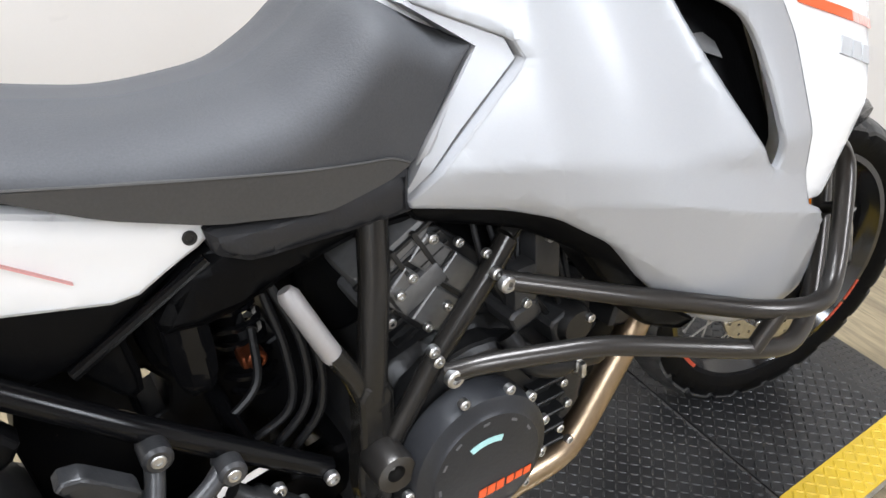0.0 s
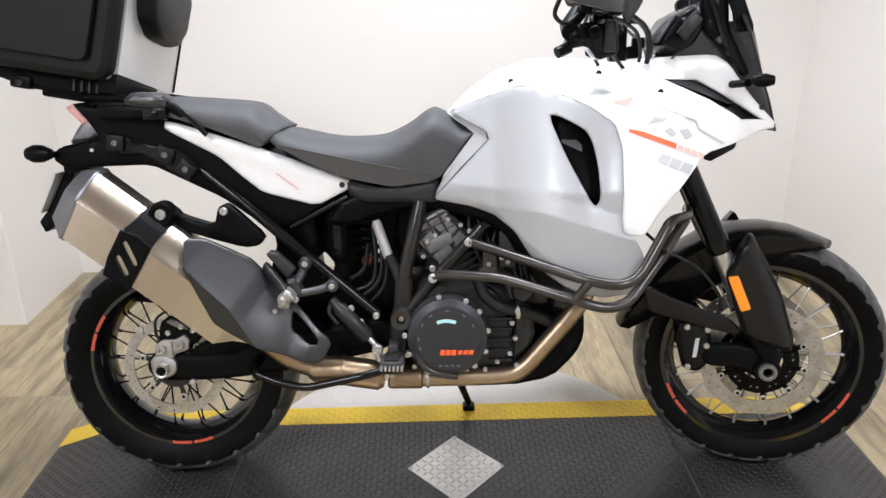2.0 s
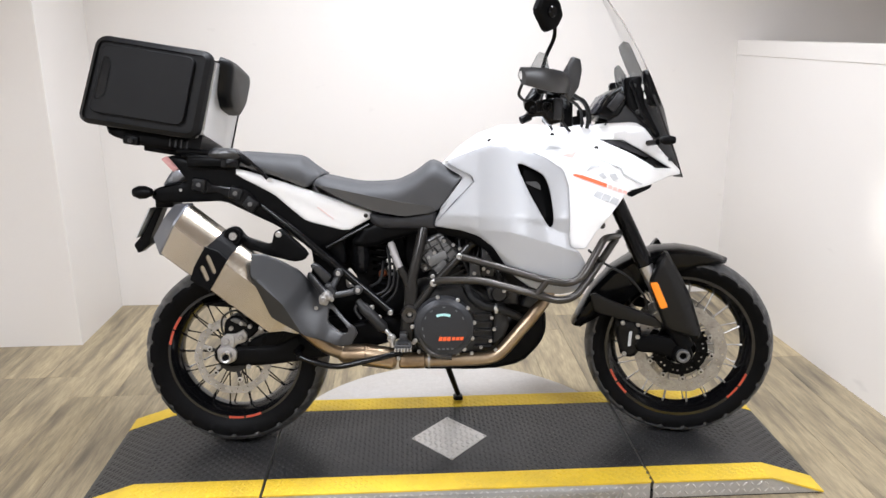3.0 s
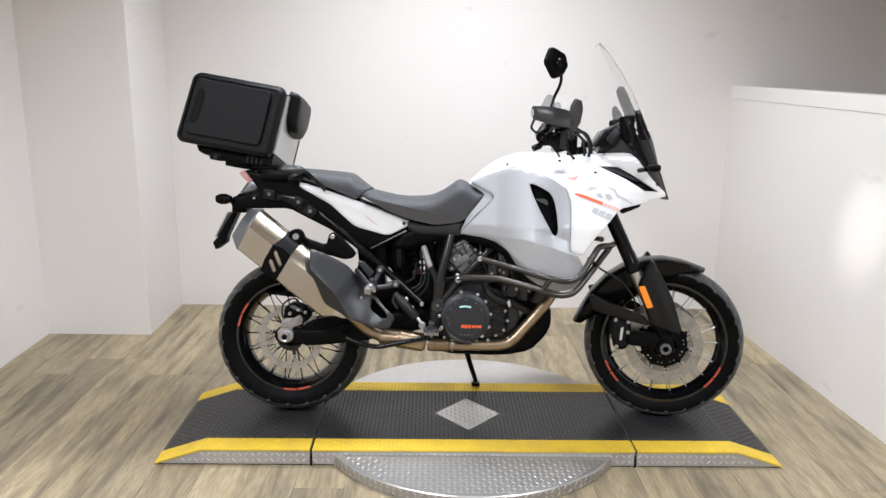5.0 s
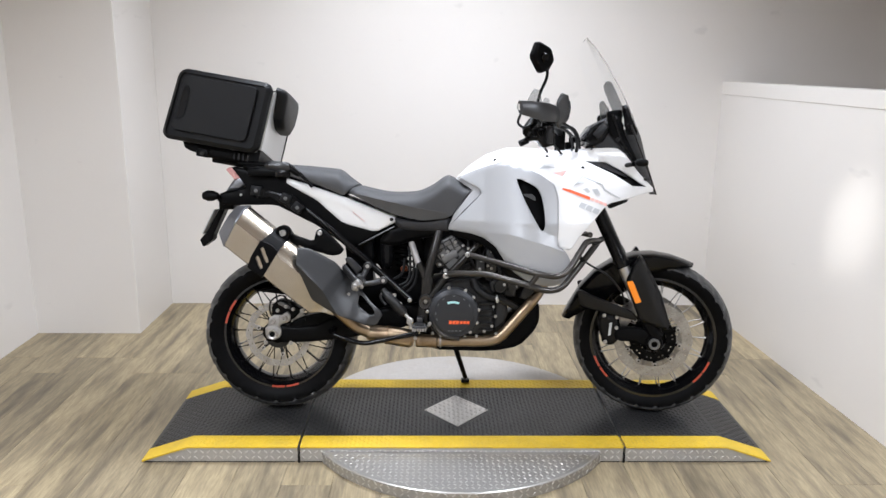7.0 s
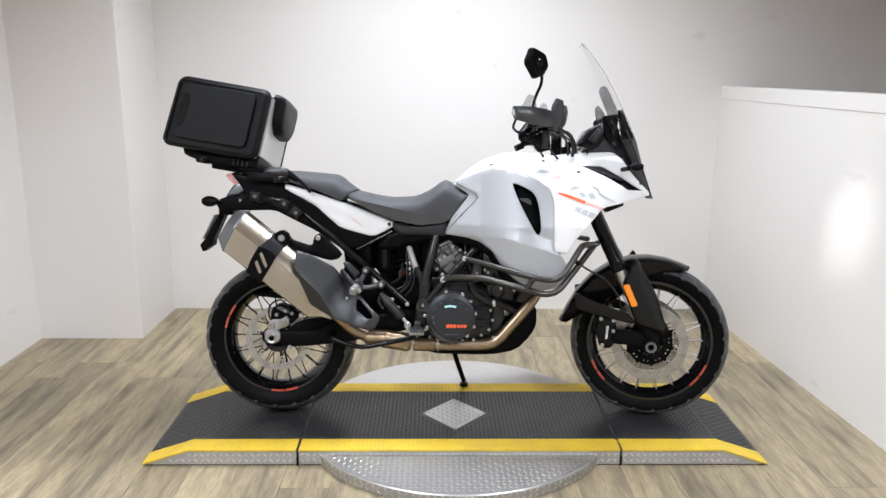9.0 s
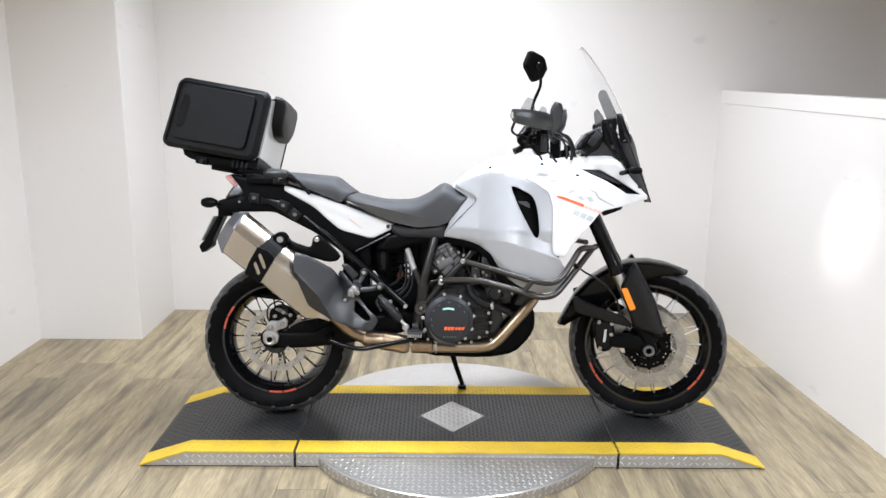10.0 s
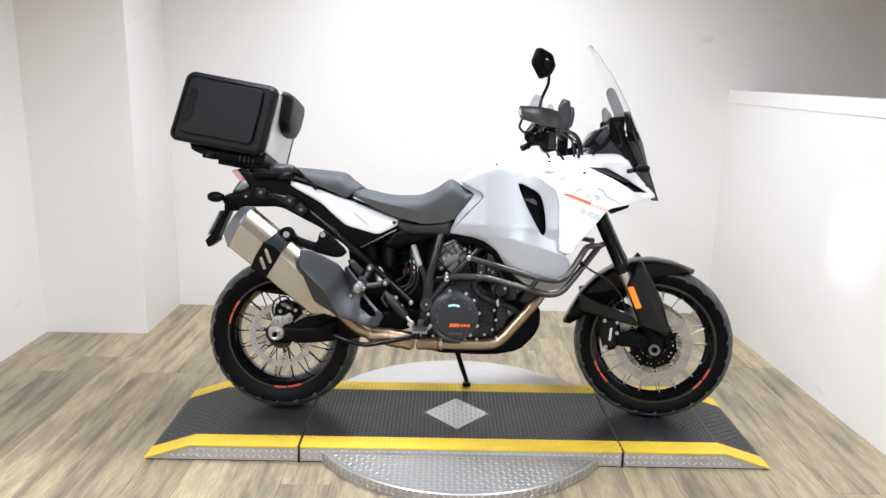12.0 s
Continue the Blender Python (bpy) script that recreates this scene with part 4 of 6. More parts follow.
part("thermostat", mesh_of("thermostat", *moved(lathe([(0.0001, -0.025), (0.016, -0.025), (0.02, 0.02), (0.0001, 0.02)], 20), Matrix.Translation((0.17, -0.14, 0.585))), ENGINE), engine)
for x0, x1, y0, y1, z0, z1 in ((0.03, 0.065, -0.172, -0.12, 0.60, 0.66), (0.07, 0.11, -0.16, -0.10, 0.60, 0.70), (0.13, 0.19, -0.13, -0.05, 0.50, 0.62)):
    part("control_box", mesh_of("control_box", *box(x0, x1, y0, y1, z0, z1, 0.006), CASTING), engine)
for x, y, z in ((0.05, -0.172, 0.645), (0.045, -0.174, 0.612), (0.09, -0.162, 0.68), (0.14, -0.182, 0.555), (0.0, -0.16, 0.69), (0.075, -0.165, 0.625), (0.165, -0.167, 0.592), (0.09, -0.165, 0.615)):
    bolt(engine, x, y, z, 0.006, 0.005)
part("radiator", mesh_of("radiator", *slab([(0.20, 0.50), (0.30, 0.75), (0.345, 0.735), (0.25, 0.485)], 0.16, -0.16, 0.006), ENGINE), bike, "black radiator behind the front wheel")
part("sump_guard", mesh_of("sump_guard", *body(softened([(0.245, 0.49), (0.288, 0.47), (0.29, 0.40), (0.27, 0.355), (0.21, 0.292), (0.10, 0.27), (-0.16, 0.275), (-0.16, 0.33), (0.06, 0.335), (0.15, 0.40)], 0.2, 1), 0.10, 0.02), BLACK), bike, "black plastic sump guard")

# -- frame
frame_part = part("frame", mesh_of("frame", *joined(
    *[j for s in (-1, 1) for j in (
        tube([(-0.103, s * 0.105, 0.80), (-0.116, s * 0.118, 0.752), (-0.128, s * 0.135, 0.70), (-0.153, s * 0.155, 0.597), (-0.158, s * 0.156, 0.56)], 0.016, 14, [0.018, 0.018, 0.018, 0.0175, 0.0175]),
        tube([(-0.193, s * 0.150, 0.632), (-0.176, s * 0.153, 0.595), (-0.163, s * 0.155, 0.548)], 0.0125, 12),
        slab(softened([(-0.178, 0.585), (-0.135, 0.585), (-0.140, 0.50), (-0.150, 0.44), (-0.155, 0.375), (-0.190, 0.375), (-0.195, 0.45), (-0.182, 0.51)], 0.2, 1), 0.172, 0.140, 0.008, side=s),
        tube([(-0.156, s * 0.168, 0.484), (-0.079, s * 0.166, 0.584), (0.001, s * 0.164, 0.668), (0.03, s * 0.16, 0.70)], 0.0135, 14),
        tube([(-0.12, s * 0.10, 0.75), (0.10, s * 0.08, 0.82), (0.42, s * 0.06, 0.93)], 0.016, 12),
        tube([(0.03, s * 0.155, 0.70), (0.2, s * 0.11, 0.79), (0.42, s * 0.06, 0.90)], 0.013, 12))]), FRAME), bike, "dark bronze tubular frame")
part("damper_rod", mesh_of("damper_rod", *tube([(-0.2235, -0.122, 0.710), (-0.221, -0.124, 0.703), (-0.194, -0.150, 0.630), (-0.192, -0.152, 0.625)], 0.0105, 14, [0.0085, 0.0122, 0.0122, 0.010]), SLEEVE), frame_part, "bright metal sleeve on a frame strut")
part("pivot_ring", mesh_of("pivot_ring", *moved(lathe([(0.009, -0.004), (0.011, -0.022), (0.0235, -0.024), (0.0255, -0.018), (0.0255, 0.02), (0.009, 0.02)], 32), Matrix.Translation((-0.163, -0.185, 0.486))), BAR), frame_part, "black ring round the swingarm pivot")
part("pivot_nut", mesh_of("pivot_nut", *moved(knob(0.0085, 0.01, 6), Matrix.Translation((-0.163, -0.185, 0.486))), CHROME), frame_part)
for x, z in ((-0.178, 0.418), (-0.148, 0.395), (-0.083, 0.588), (0.0, 0.672), (-0.088, 0.604)):
    bolt(frame_part, x, -0.176, z, 0.0075, 0.008)

sub = part("subframe", mesh_of("subframe", *joined(
    *[j for s in (-1, 1) for j in (
        tube(bent([(-0.66, s * 0.095, 0.850), (-0.56, s * 0.118, 0.775), (-0.395, s * 0.15, 0.638), (-0.222, s * 0.152, 0.485)], 0.02), 0.0135, 14),
        tube([(-0.43, s * 0.115, 0.695), (-0.29, s * 0.115, 0.768)], 0.0065, 10))],
    tube([(-0.56, -0.11, 0.775), (-0.56, 0.11, 0.775)], 0.012), tube([(-0.30, -0.14, 0.55), (-0.30, 0.14, 0.55)], 0.012)), BLACK_GLOSS), bike, "black tubular rear frame")
for x, z in ((-0.225, 0.487), (-0.285, 0.505), (-0.262, 0.472)):
    bolt(sub, x, -0.168, z, 0.0085, 0.008)
# passenger peg and its bracket
peg = part("passenger_peg", mesh_of("passenger_peg", *joined(
    tube(bent([(-0.388, -0.160, 0.619), (-0.396, -0.182, 0.595), (-0.412, -0.205, 0.566)], 0.02), 0.010, 14), tube(bent([(-0.327, -0.160, 0.564), (-0.355, -0.182, 0.556), (-0.410, -0.205, 0.552)], 0.02), 0.010, 14),
    moved(knob(0.015, 0.03), Matrix.Translation((-0.388, -0.155, 0.619))), moved(knob(0.015, 0.03), Matrix.Translation((-0.327, -0.155, 0.564))), slab(softened([(-0.430, 0.588), (-0.408, 0.592), (-0.392, 0.558), (-0.404, 0.535), (-0.430, 0.540)], 0.2, 1), 0.218, 0.175, 0.008, step=0.012)), SHIELD), bike, "folded black passenger foot peg")
for x, y, z in ((-0.388, -0.181, 0.619), (-0.327, -0.181, 0.564), (-0.406, -0.219, 0.543)):
    bolt(peg, x, y, z, 0.0075, 0.005)
part("peg_bar", mesh_of("peg_bar", *slab(softened([(-0.473, 0.647), (-0.466, 0.654), (-0.449, 0.651), (-0.408, 0.611), (-0.426, 0.587)], 0.1, 1), 0.204, 0.180, 0.004, step=0.012), SHIELD), peg, "dark grey folded peg bar")
part("peg_bar", mesh_of("peg_bar", *slab(softened([(-0.486, 0.612), (-0.480, 0.626), (-0.470, 0.624), (-0.417, 0.573), (-0.435, 0.555)], 0.1, 1), lambda x, z: 0.200 + 0.8 * (x + 0.486), lambda x, z: 0.175 + 0.8 * (x + 0.486), 0.006, step=0.012), SHIELD), peg, "dark grey folded peg bar")
part("peg_tip", mesh_of("peg_tip", *joined(slab(softened([(-0.440, 0.560), (-0.420, 0.577), (-0.409, 0.570), (-0.399, 0.556), (-0.412, 0.546), (-0.416, 0.530), (-0.440, 0.536)], 0.12, 1), 0.262, 0.225, 0.006, step=0.01), moved(knob(0.009, 0.01), Matrix.Translation((-0.426, -0.262, 0.552)))), ALU), peg, "bare metal peg tip")
# rear brake cylinder
part("brake_cylinder", mesh_of("brake_cylinder", *joined(tube([(-0.330, -0.165, 0.528), (-0.318, -0.168, 0.512), (-0.312, -0.168, 0.505), (-0.250, -0.175, 0.440), (-0.240, -0.176, 0.430)], 0.016, 14, [0.011, 0.013, 0.019, 0.019, 0.010]), tube(curve_points([(-0.322, -0.16, 0.525), (-0.338, -0.165, 0.50), (-0.325, -0.168, 0.475), (-0.318, -0.168, 0.468)]), 0.006)), ENGINE), bike, "black rear brake cylinder")
part("brake_linkage", mesh_of("brake_linkage", *joined(tube([(-0.245, -0.18, 0.438), (-0.225, -0.185, 0.415)], 0.007), moved(knob(0.014, 0.012), Matrix.Translation((-0.222, -0.185, 0.408))), tube([(-0.222, -0.19, 0.408), (-0.218, -0.19, 0.38)], 0.008)), CHROME), bike, "bright brake linkage")
pegs = part("foot_peg", mesh_of("foot_peg", *joined(box(-0.21, -0.158, -0.262, -0.20, 0.392, 0.403, 0.004), box(-0.196, -0.172, -0.205, -0.15, 0.395, 0.425, 0.005)), CASTING), bike, "toothed metal foot peg")
tooth_mesh = mesh_of("tooth", *box(-0.210, -0.2045, -0.272, -0.20, 0.384, 0.394), ALU)
for k in range(6):
    part("tooth", tooth_mesh, pegs, "", Matrix.Translation((0.0095 * k, 0, 0)))
part("peg_rubber", mesh_of("peg_rubber", *box(-0.202, -0.166, -0.258, -0.208, 0.401, 0.409, 0.003), HOSE), pegs)
part("foot_peg", mesh_of("foot_peg", *joined(box(-0.21, -0.158, 0.20, 0.268, 0.392, 0.412, 0.005), box(-0.196, -0.172, 0.15, 0.205, 0.395, 0.425, 0.005)), ALU), bike, "toothed metal foot peg")
part("centre_stand", mesh_of("centre_stand", *joined(tube(bent([(-0.512, -0.205, 0.354), (-0.465, -0.215, 0.338), (-0.394, -0.22, 0.323), (-0.244, -0.22, 0.356), (-0.200, -0.20, 0.362)], 0.03), 0.0095), tube([(-0.512, -0.205, 0.354), (-0.53, -0.16, 0.36), (-0.52, -0.05, 0.36), (-0.52, 0.15, 0.36)], 0.012), tube([(-0.2, -0.2, 0.362), (-0.2, 0.1, 0.35)], 0.012)), BLACK_GLOSS), bike, "black folded centre stand")
part("side_stand", mesh_of("side_stand", *joined(tube([(-0.06, 0.12, 0.30), (-0.028, 0.19, 0.18), (0.004, 0.262, 0.074)], 0.011, 12, [0.013, 0.011, 0.010]), box(-0.014, 0.022, 0.238, 0.288, 0.053, 0.067, 0.005)), BLACK), bike, "black steel side stand")
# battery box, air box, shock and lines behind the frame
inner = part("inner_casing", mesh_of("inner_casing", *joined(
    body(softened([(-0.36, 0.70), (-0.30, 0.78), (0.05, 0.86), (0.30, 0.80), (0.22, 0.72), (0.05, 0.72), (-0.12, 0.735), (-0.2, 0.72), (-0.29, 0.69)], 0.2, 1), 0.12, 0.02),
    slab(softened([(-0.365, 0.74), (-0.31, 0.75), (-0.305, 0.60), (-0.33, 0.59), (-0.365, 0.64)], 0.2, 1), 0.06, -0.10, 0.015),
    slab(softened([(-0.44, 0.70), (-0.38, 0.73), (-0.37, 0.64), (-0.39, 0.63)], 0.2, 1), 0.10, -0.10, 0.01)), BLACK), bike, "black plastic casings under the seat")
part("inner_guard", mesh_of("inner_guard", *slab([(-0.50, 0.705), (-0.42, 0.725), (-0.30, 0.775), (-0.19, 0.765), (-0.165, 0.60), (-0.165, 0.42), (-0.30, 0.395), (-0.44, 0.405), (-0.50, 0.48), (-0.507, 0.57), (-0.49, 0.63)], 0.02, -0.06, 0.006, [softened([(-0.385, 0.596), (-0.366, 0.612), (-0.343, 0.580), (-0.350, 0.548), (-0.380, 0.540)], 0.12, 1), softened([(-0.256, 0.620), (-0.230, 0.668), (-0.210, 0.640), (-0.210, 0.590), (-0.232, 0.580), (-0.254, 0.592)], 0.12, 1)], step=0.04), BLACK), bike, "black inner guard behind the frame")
# Plain black bodies added to fill the bay where no parts are built.
part("bay_filler", mesh_of("bay_filler", *joined(body(softened([(-0.02, 0.74), (0.20, 0.72), (0.27, 0.64), (0.27, 0.47), (0.13, 0.45), (0.09, 0.58), (-0.02, 0.62)], 0.15, 1), 0.09, 0.01), body(softened([(-0.175, 0.76), (-0.01, 0.76), (-0.01, 0.60), (-0.155, 0.57), (-0.185, 0.64)], 0.12, 1), 0.045, 0.01)), BLACK), bike, "plain black bodies added behind the engine")
part("reservoir", mesh_of("reservoir", *slab(softened([(-0.345, 0.735), (-0.298, 0.735), (-0.295, 0.605), (-0.345, 0.60)], 0.22, 2), 0.105, 0.055, 0.02), BLACK_GLOSS), inner)
shock = part("shock_absorber", mesh_of("shock_absorber", *tube([(-0.275, 0, 0.74), (-0.25, 0, 0.55), (-0.24, 0, 0.44)], 0.016, 12, [0.02, 0.016, 0.022]), ENGINE), bike, "rear shock absorber with a black spring")
coil = []
for k in range(100):
    a = 2 * math.pi * k / 12
    t = k / 99
    c = Vector((-0.272, 0, 0.715)).lerp(Vector((-0.246, 0, 0.52)), t)
    coil.append(c + Vector((0.034 * math.cos(a), 0.034 * math.sin(a), 0)))
part("spring", mesh_of("spring", *tube(coil, 0.0055, 6), BLACK_GLOSS), shock)
part("copper_fitting", mesh_of("copper_fitting", *joined(moved(knob(0.012, 0.02), Matrix.Translation((-0.252, -0.05, 0.60))), box(-0.268, -0.24, -0.06, -0.03, 0.586, 0.604, 0.004)), BRASS), shock, "copper coloured fitting")
hoses = [[(-0.235, -0.08, 0.69), (-0.228, -0.10, 0.62), (-0.238, -0.11, 0.555), (-0.29, -0.11, 0.53)], [(-0.228, -0.09, 0.70), (-0.212, -0.11, 0.63), (-0.222, -0.12, 0.56), (-0.27, -0.12, 0.515)], [(-0.218, -0.10, 0.69), (-0.20, -0.12, 0.62), (-0.208, -0.125, 0.55), (-0.25, -0.12, 0.50)], [(-0.25, -0.06, 0.64), (-0.262, -0.08, 0.58), (-0.31, -0.09, 0.55)]]
for h in hoses:
    part("hose", mesh_of("hose", *tube(curve_points(h), 0.0052, 8), HOSE), inner)
cable_rnd = random.Random(5)
for k in range(7):
    x = 0.0 + 0.022 * k
    z = 0.70 - 0.012 * k
    h = [(x, -0.13, z + 0.03), (x + 0.012 * cable_rnd.uniform(-1, 1), -0.15, z - 0.03), (x + 0.02 + 0.02 * cable_rnd.random(), -0.15, z - 0.10)]
    part("cable", mesh_of("cable", *tube(curve_points(h), 0.004, 8), HOSE), engine)

# -- exhaust
exhaust = part("exhaust_pipe", mesh_of("exhaust_pipe", *tube(bent([(0.30, -0.12, 0.555), (0.262, -0.155, 0.500), (0.128, -0.168, 0.345), (0.085, -0.17, 0.330), (-0.20, -0.172, 0.328)], 0.045, 6), 0.0215, 20), HEADER), bike, "bronze heat-tinted exhaust pipe")
part("pipe_collar", mesh_of("pipe_collar", *tube([(-0.115, -0.172, 0.329), (-0.12, -0.172, 0.329), (-0.195, -0.173, 0.330), (-0.20, -0.173, 0.330)], 0.026, 20, [0.022, 0.0265, 0.0265, 0.022]), HEADER), exhaust)
part("pipe_collar", mesh_of("pipe_collar", *tube([(-0.10, -0.172, 0.329), (-0.107, -0.172, 0.329)], 0.026, 20), STEEL), exhaust)
part("collector", mesh_of("collector", *tube([(-0.205, -0.173, 0.332), (-0.22, -0.173, 0.336), (-0.305, -0.175, 0.350), (-0.312, -0.175, 0.351), (-0.318, -0.176, 0.352), (-0.375, -0.18, 0.358), (-0.385, -0.18, 0.361)], 0.04, 24, [0.026, 0.036, 0.036, 0.038, 0.034, 0.032, 0.026]), HEADER), exhaust, "bronze heat-tinted exhaust collector")
part("link_pipe", mesh_of("link_pipe", *tube(curve_points([(-0.375, -0.18, 0.360), (-0.43, -0.19, 0.388), (-0.49, -0.205, 0.445), (-0.545, -0.215, 0.50)]), 0.025, 18), HEADER), exhaust, "amber heat-tinted link pipe")
bolt(exhaust, -0.20, -0.20, 0.345, 0.007, 0.006)

D, N = Vector((-0.785, 0, 0.62)), Vector((0.62, 0, 0.785))


def along(s, n, y):
    return D * s + N * n + Vector((-0.009, y, -0.010))


def loft(sections):
    verts, faces = [], []
    k = len(sections[0])
    for sec in sections:
        verts += list(sec)
    for i in range(len(sections) - 1):
        for j in range(k):
            a, b = i * k + j, i * k + (j + 1) % k
            faces.append((a, b, b + k, a + k))
    return verts, faces + [tuple(range(k)), tuple(range((len(sections) - 1) * k, len(sections) * k))[::-1]]


HEX = [(-0.020, -0.175), (-0.016, -0.228), (-0.008, -0.245), (0.084, -0.247), (0.097, -0.241), (0.138, -0.202), (0.146, -0.186), (0.146, -0.135), (0.138, -0.12), (0.08, -0.088), (0.0, -0.095), (-0.014, -0.11)]


def hexa(s, grow=0.0, squeeze=1.0, lean=0.0):
    cn, cy = 0.063, -0.168
    return [along(s + lean * (n - cn), cn + (n - cn) * squeeze + math.copysign(grow, n - cn), cy + (y - cy) * squeeze + math.copysign(grow, y - cy)) for n, y in HEX]


silencer = part("silencer", mesh_of("silencer", *loft([hexa(0.655, -0.004, 0.42, -0.25), hexa(0.69, 0, 0.66, -0.3), hexa(0.735, 0, 0.97, -0.12), hexa(0.745), hexa(1.172, 0, 1, 0.19)]), SILENCER, 24), bike, "six-sided brushed steel silencer with golden tint")
part("end_cap", mesh_of("end_cap", *loft([hexa(1.168, 0.002, 1, 0.19), hexa(1.174, 0.003, 1, 0.19), hexa(1.180, 0.001, 0.98, 0.19), hexa(1.212, 0.0, 0.74, 0.1), hexa(1.214, 0.0, 0.6, 0.1), hexa(1.19, 0.0, 0.55, 0.1)]), CAP_METAL, 24), silencer, "grey satin silencer end cap")
# strap with two slots
def on_side(outline, y0, y1, round_edge, holes=()):
    """A plate on the outer side of the silencer, in its own length and height."""
    v, f = slab(outline, y1, y0, round_edge, holes=holes, step=0.015)
    return [along(x, z, y) for x, y, z in v], f


slot1 = softened([(1.036, 0.080), (1.041, 0.065), (0.990, 0.035), (0.985, 0.049)], 0.15, 1)
slot2 = softened([(1.031, 0.043), (1.036, 0.028), (0.994, 0.003), (0.988, 0.017)], 0.15, 1)
part("strap", mesh_of("strap", *joined(on_side([(0.968, -0.016), (1.036, -0.020), (1.050, 0.022), (1.060, 0.092), (1.020, 0.104), (0.982, 0.100), (0.974, 0.040)], 0.232, 0.2545, 0.003, [slot1, slot2]),
    loft([[along(s, n, y) for n, y in ((0.091, -0.250), (0.144, -0.204), (0.152, -0.186), (0.152, -0.13), (0.144, -0.13), (0.140, -0.186), (0.089, -0.240))] for s in (0.985, 1.052)]),
    on_side(softened([(1.057, 0.093), (1.046, 0.140), (1.028, 0.172), (1.004, 0.172), (0.990, 0.140), (0.981, 0.093)], 0.12, 1), lambda x, z: 0.242 - 1.05 * max(0, z - 0.093), lambda x, z: 0.2545 - 1.05 * max(0, z - 0.093), 0)), BLACK), silencer, "black silencer strap with two slots")
ARM = [(-0.737, 0.749), (-0.716, 0.761), (-0.691, 0.751), (-0.678, 0.734), (-0.600, 0.709), (-0.590, 0.752), (-0.572, 0.761), (-0.556, 0.752), (-0.482, 0.681), (-0.497, 0.660), (-0.531, 0.655), (-0.604, 0.675), (-0.697, 0.706), (-0.730, 0.712)]
hang = part("hanger", mesh_of("hanger", *slab(softened(ARM, 0.18, 1), 0.165, 0.135, 0.007, step=0.015), BLACK), bike, "black cast hanger arm")
part("hanger_ring", mesh_of("hanger_ring", *moved(lathe([(0.0001, -0.004), (0.015, -0.004), (0.018, -0.012), (0.026, -0.012), (0.029, -0.006), (0.029, 0.025), (0.0001, 0.025)], 28), Matrix.Translation((-0.710, -0.194, 0.744))), BLACK), hang, "black rubber mount")
bolt(hang, -0.710, -0.199, 0.744, 0.013, 0.006, ALU)
bolt(hang, -0.575, -0.163, 0.744, 0.010, 0.008)
shield_out = [(-0.650, 0.692), (-0.610, 0.688), (-0.562, 0.662), (-0.512, 0.633), (-0.457, 0.573), (-0.408, 0.526), (-0.366, 0.482), (-0.332, 0.456), (-0.325, 0.438), (-0.345, 0.404), (-0.375, 0.398), (-0.475, 0.432), (-0.568, 0.482), (-0.592, 0.497), (-0.646, 0.628)]
shield_hole = [(-0.416, 0.518), (-0.353, 0.455), (-0.357, 0.440), (-0.376, 0.440), (-0.419, 0.471)]


def shield_y(x, z):
    """A broad face that leans in towards its top, folded inwards below a crease that runs with the silencer."""
    p = Vector((x + 0.009, 0, z + 0.010))
    n, s = p.dot(N), p.dot(D)
    fold = float(np.interp(s, [0.60, 0.673, 0.764, 0.894], [0.03, 0.062, 0.094, 0.111]))
    lean = float(np.interp(s, [0.56, 0.72], [0.12, 0.85]))
    return 0.270 - lean * max(0, n - fold) - 0.28 * max(0, fold - n) - 0.05 * max(0, 0.70 - s) 


shield = part("heat_shield", mesh_of("heat_shield", *slab(softened(shield_out, 0.1, 1), shield_y, lambda x, z: shield_y(x, z) - 0.012, 0.003, [softened(shield_hole, 0.15, 1)], 0.008, cuts=[((-0.665, 0.650), (-0.6455, 0.6306)), ((-0.6455, 0.6306), (-0.5506, 0.5380)), ((-0.5506, 0.5380), (-0.4998, 0.4558))]), SHIELD, 18), bike, "scuffed dark grey plastic heat shield")
bolt(shield, -0.455, -shield_y(-0.455, 0.516), 0.516, 0.006, 0.004)

# -- tail
tail_y = lambda x, z: 0.112
tail = part("tail_frame_cover", mesh_of("tail_frame_cover", *joined(
    *[slab(softened([(-0.936, 1.000), (-0.818, 0.974), (-0.706, 0.962), (-0.556, 0.912), (-0.465, 0.790), (-0.348, 0.762), (-0.293, 0.790), (-0.303, 0.772), (-0.419, 0.700), (-0.480, 0.690), (-0.530, 0.722), (-0.591, 0.767), (-0.681, 0.811), (-0.757, 0.849), (-0.870, 0.846), (-0.965, 0.844), (-0.990, 0.863), (-0.977, 0.893), (-0.873, 0.913), (-0.898, 0.953)], 0.15, 1), tail_y, 0.06, 0.008, side=s) for s in (-1, 1)],
    body([(-0.90, 0.97), (-0.50, 0.90), (-0.42, 0.80), (-0.60, 0.82), (-0.84, 0.86)], 0.065, 0.01)), BLACK), bike, "black plastic tail under the seat")
part("tail_flank", mesh_of("tail_flank", *slab(softened([(-0.965, 0.895), (-0.91, 0.905), (-0.87, 0.932), (-0.91, 0.965), (-0.935, 0.94)], 0.2, 1), 0.085, -0.085, 0.01), CAP_METAL), tail, "grey rear fender piece")
part("tail_light", mesh_of("tail_light", *body(softened([(-0.962, 0.985), (-0.945, 0.994), (-0.930, 0.988), (-0.900, 0.950), (-0.922, 0.941)], 0.12, 1), 0.088, 0.010), TAIL_RED), tail, "red tail light lens")
plate_out = softened([(-0.853, 0.928), (-0.804, 0.921), (-0.790, 0.903), (-0.747, 0.897), (-0.693, 0.894), (-0.657, 0.869), (-0.636, 0.840), (-0.653, 0.823), (-0.682, 0.816), (-0.722, 0.845), (-0.774, 0.876), (-0.813, 0.872), (-0.842, 0.880)], 0.12, 1)
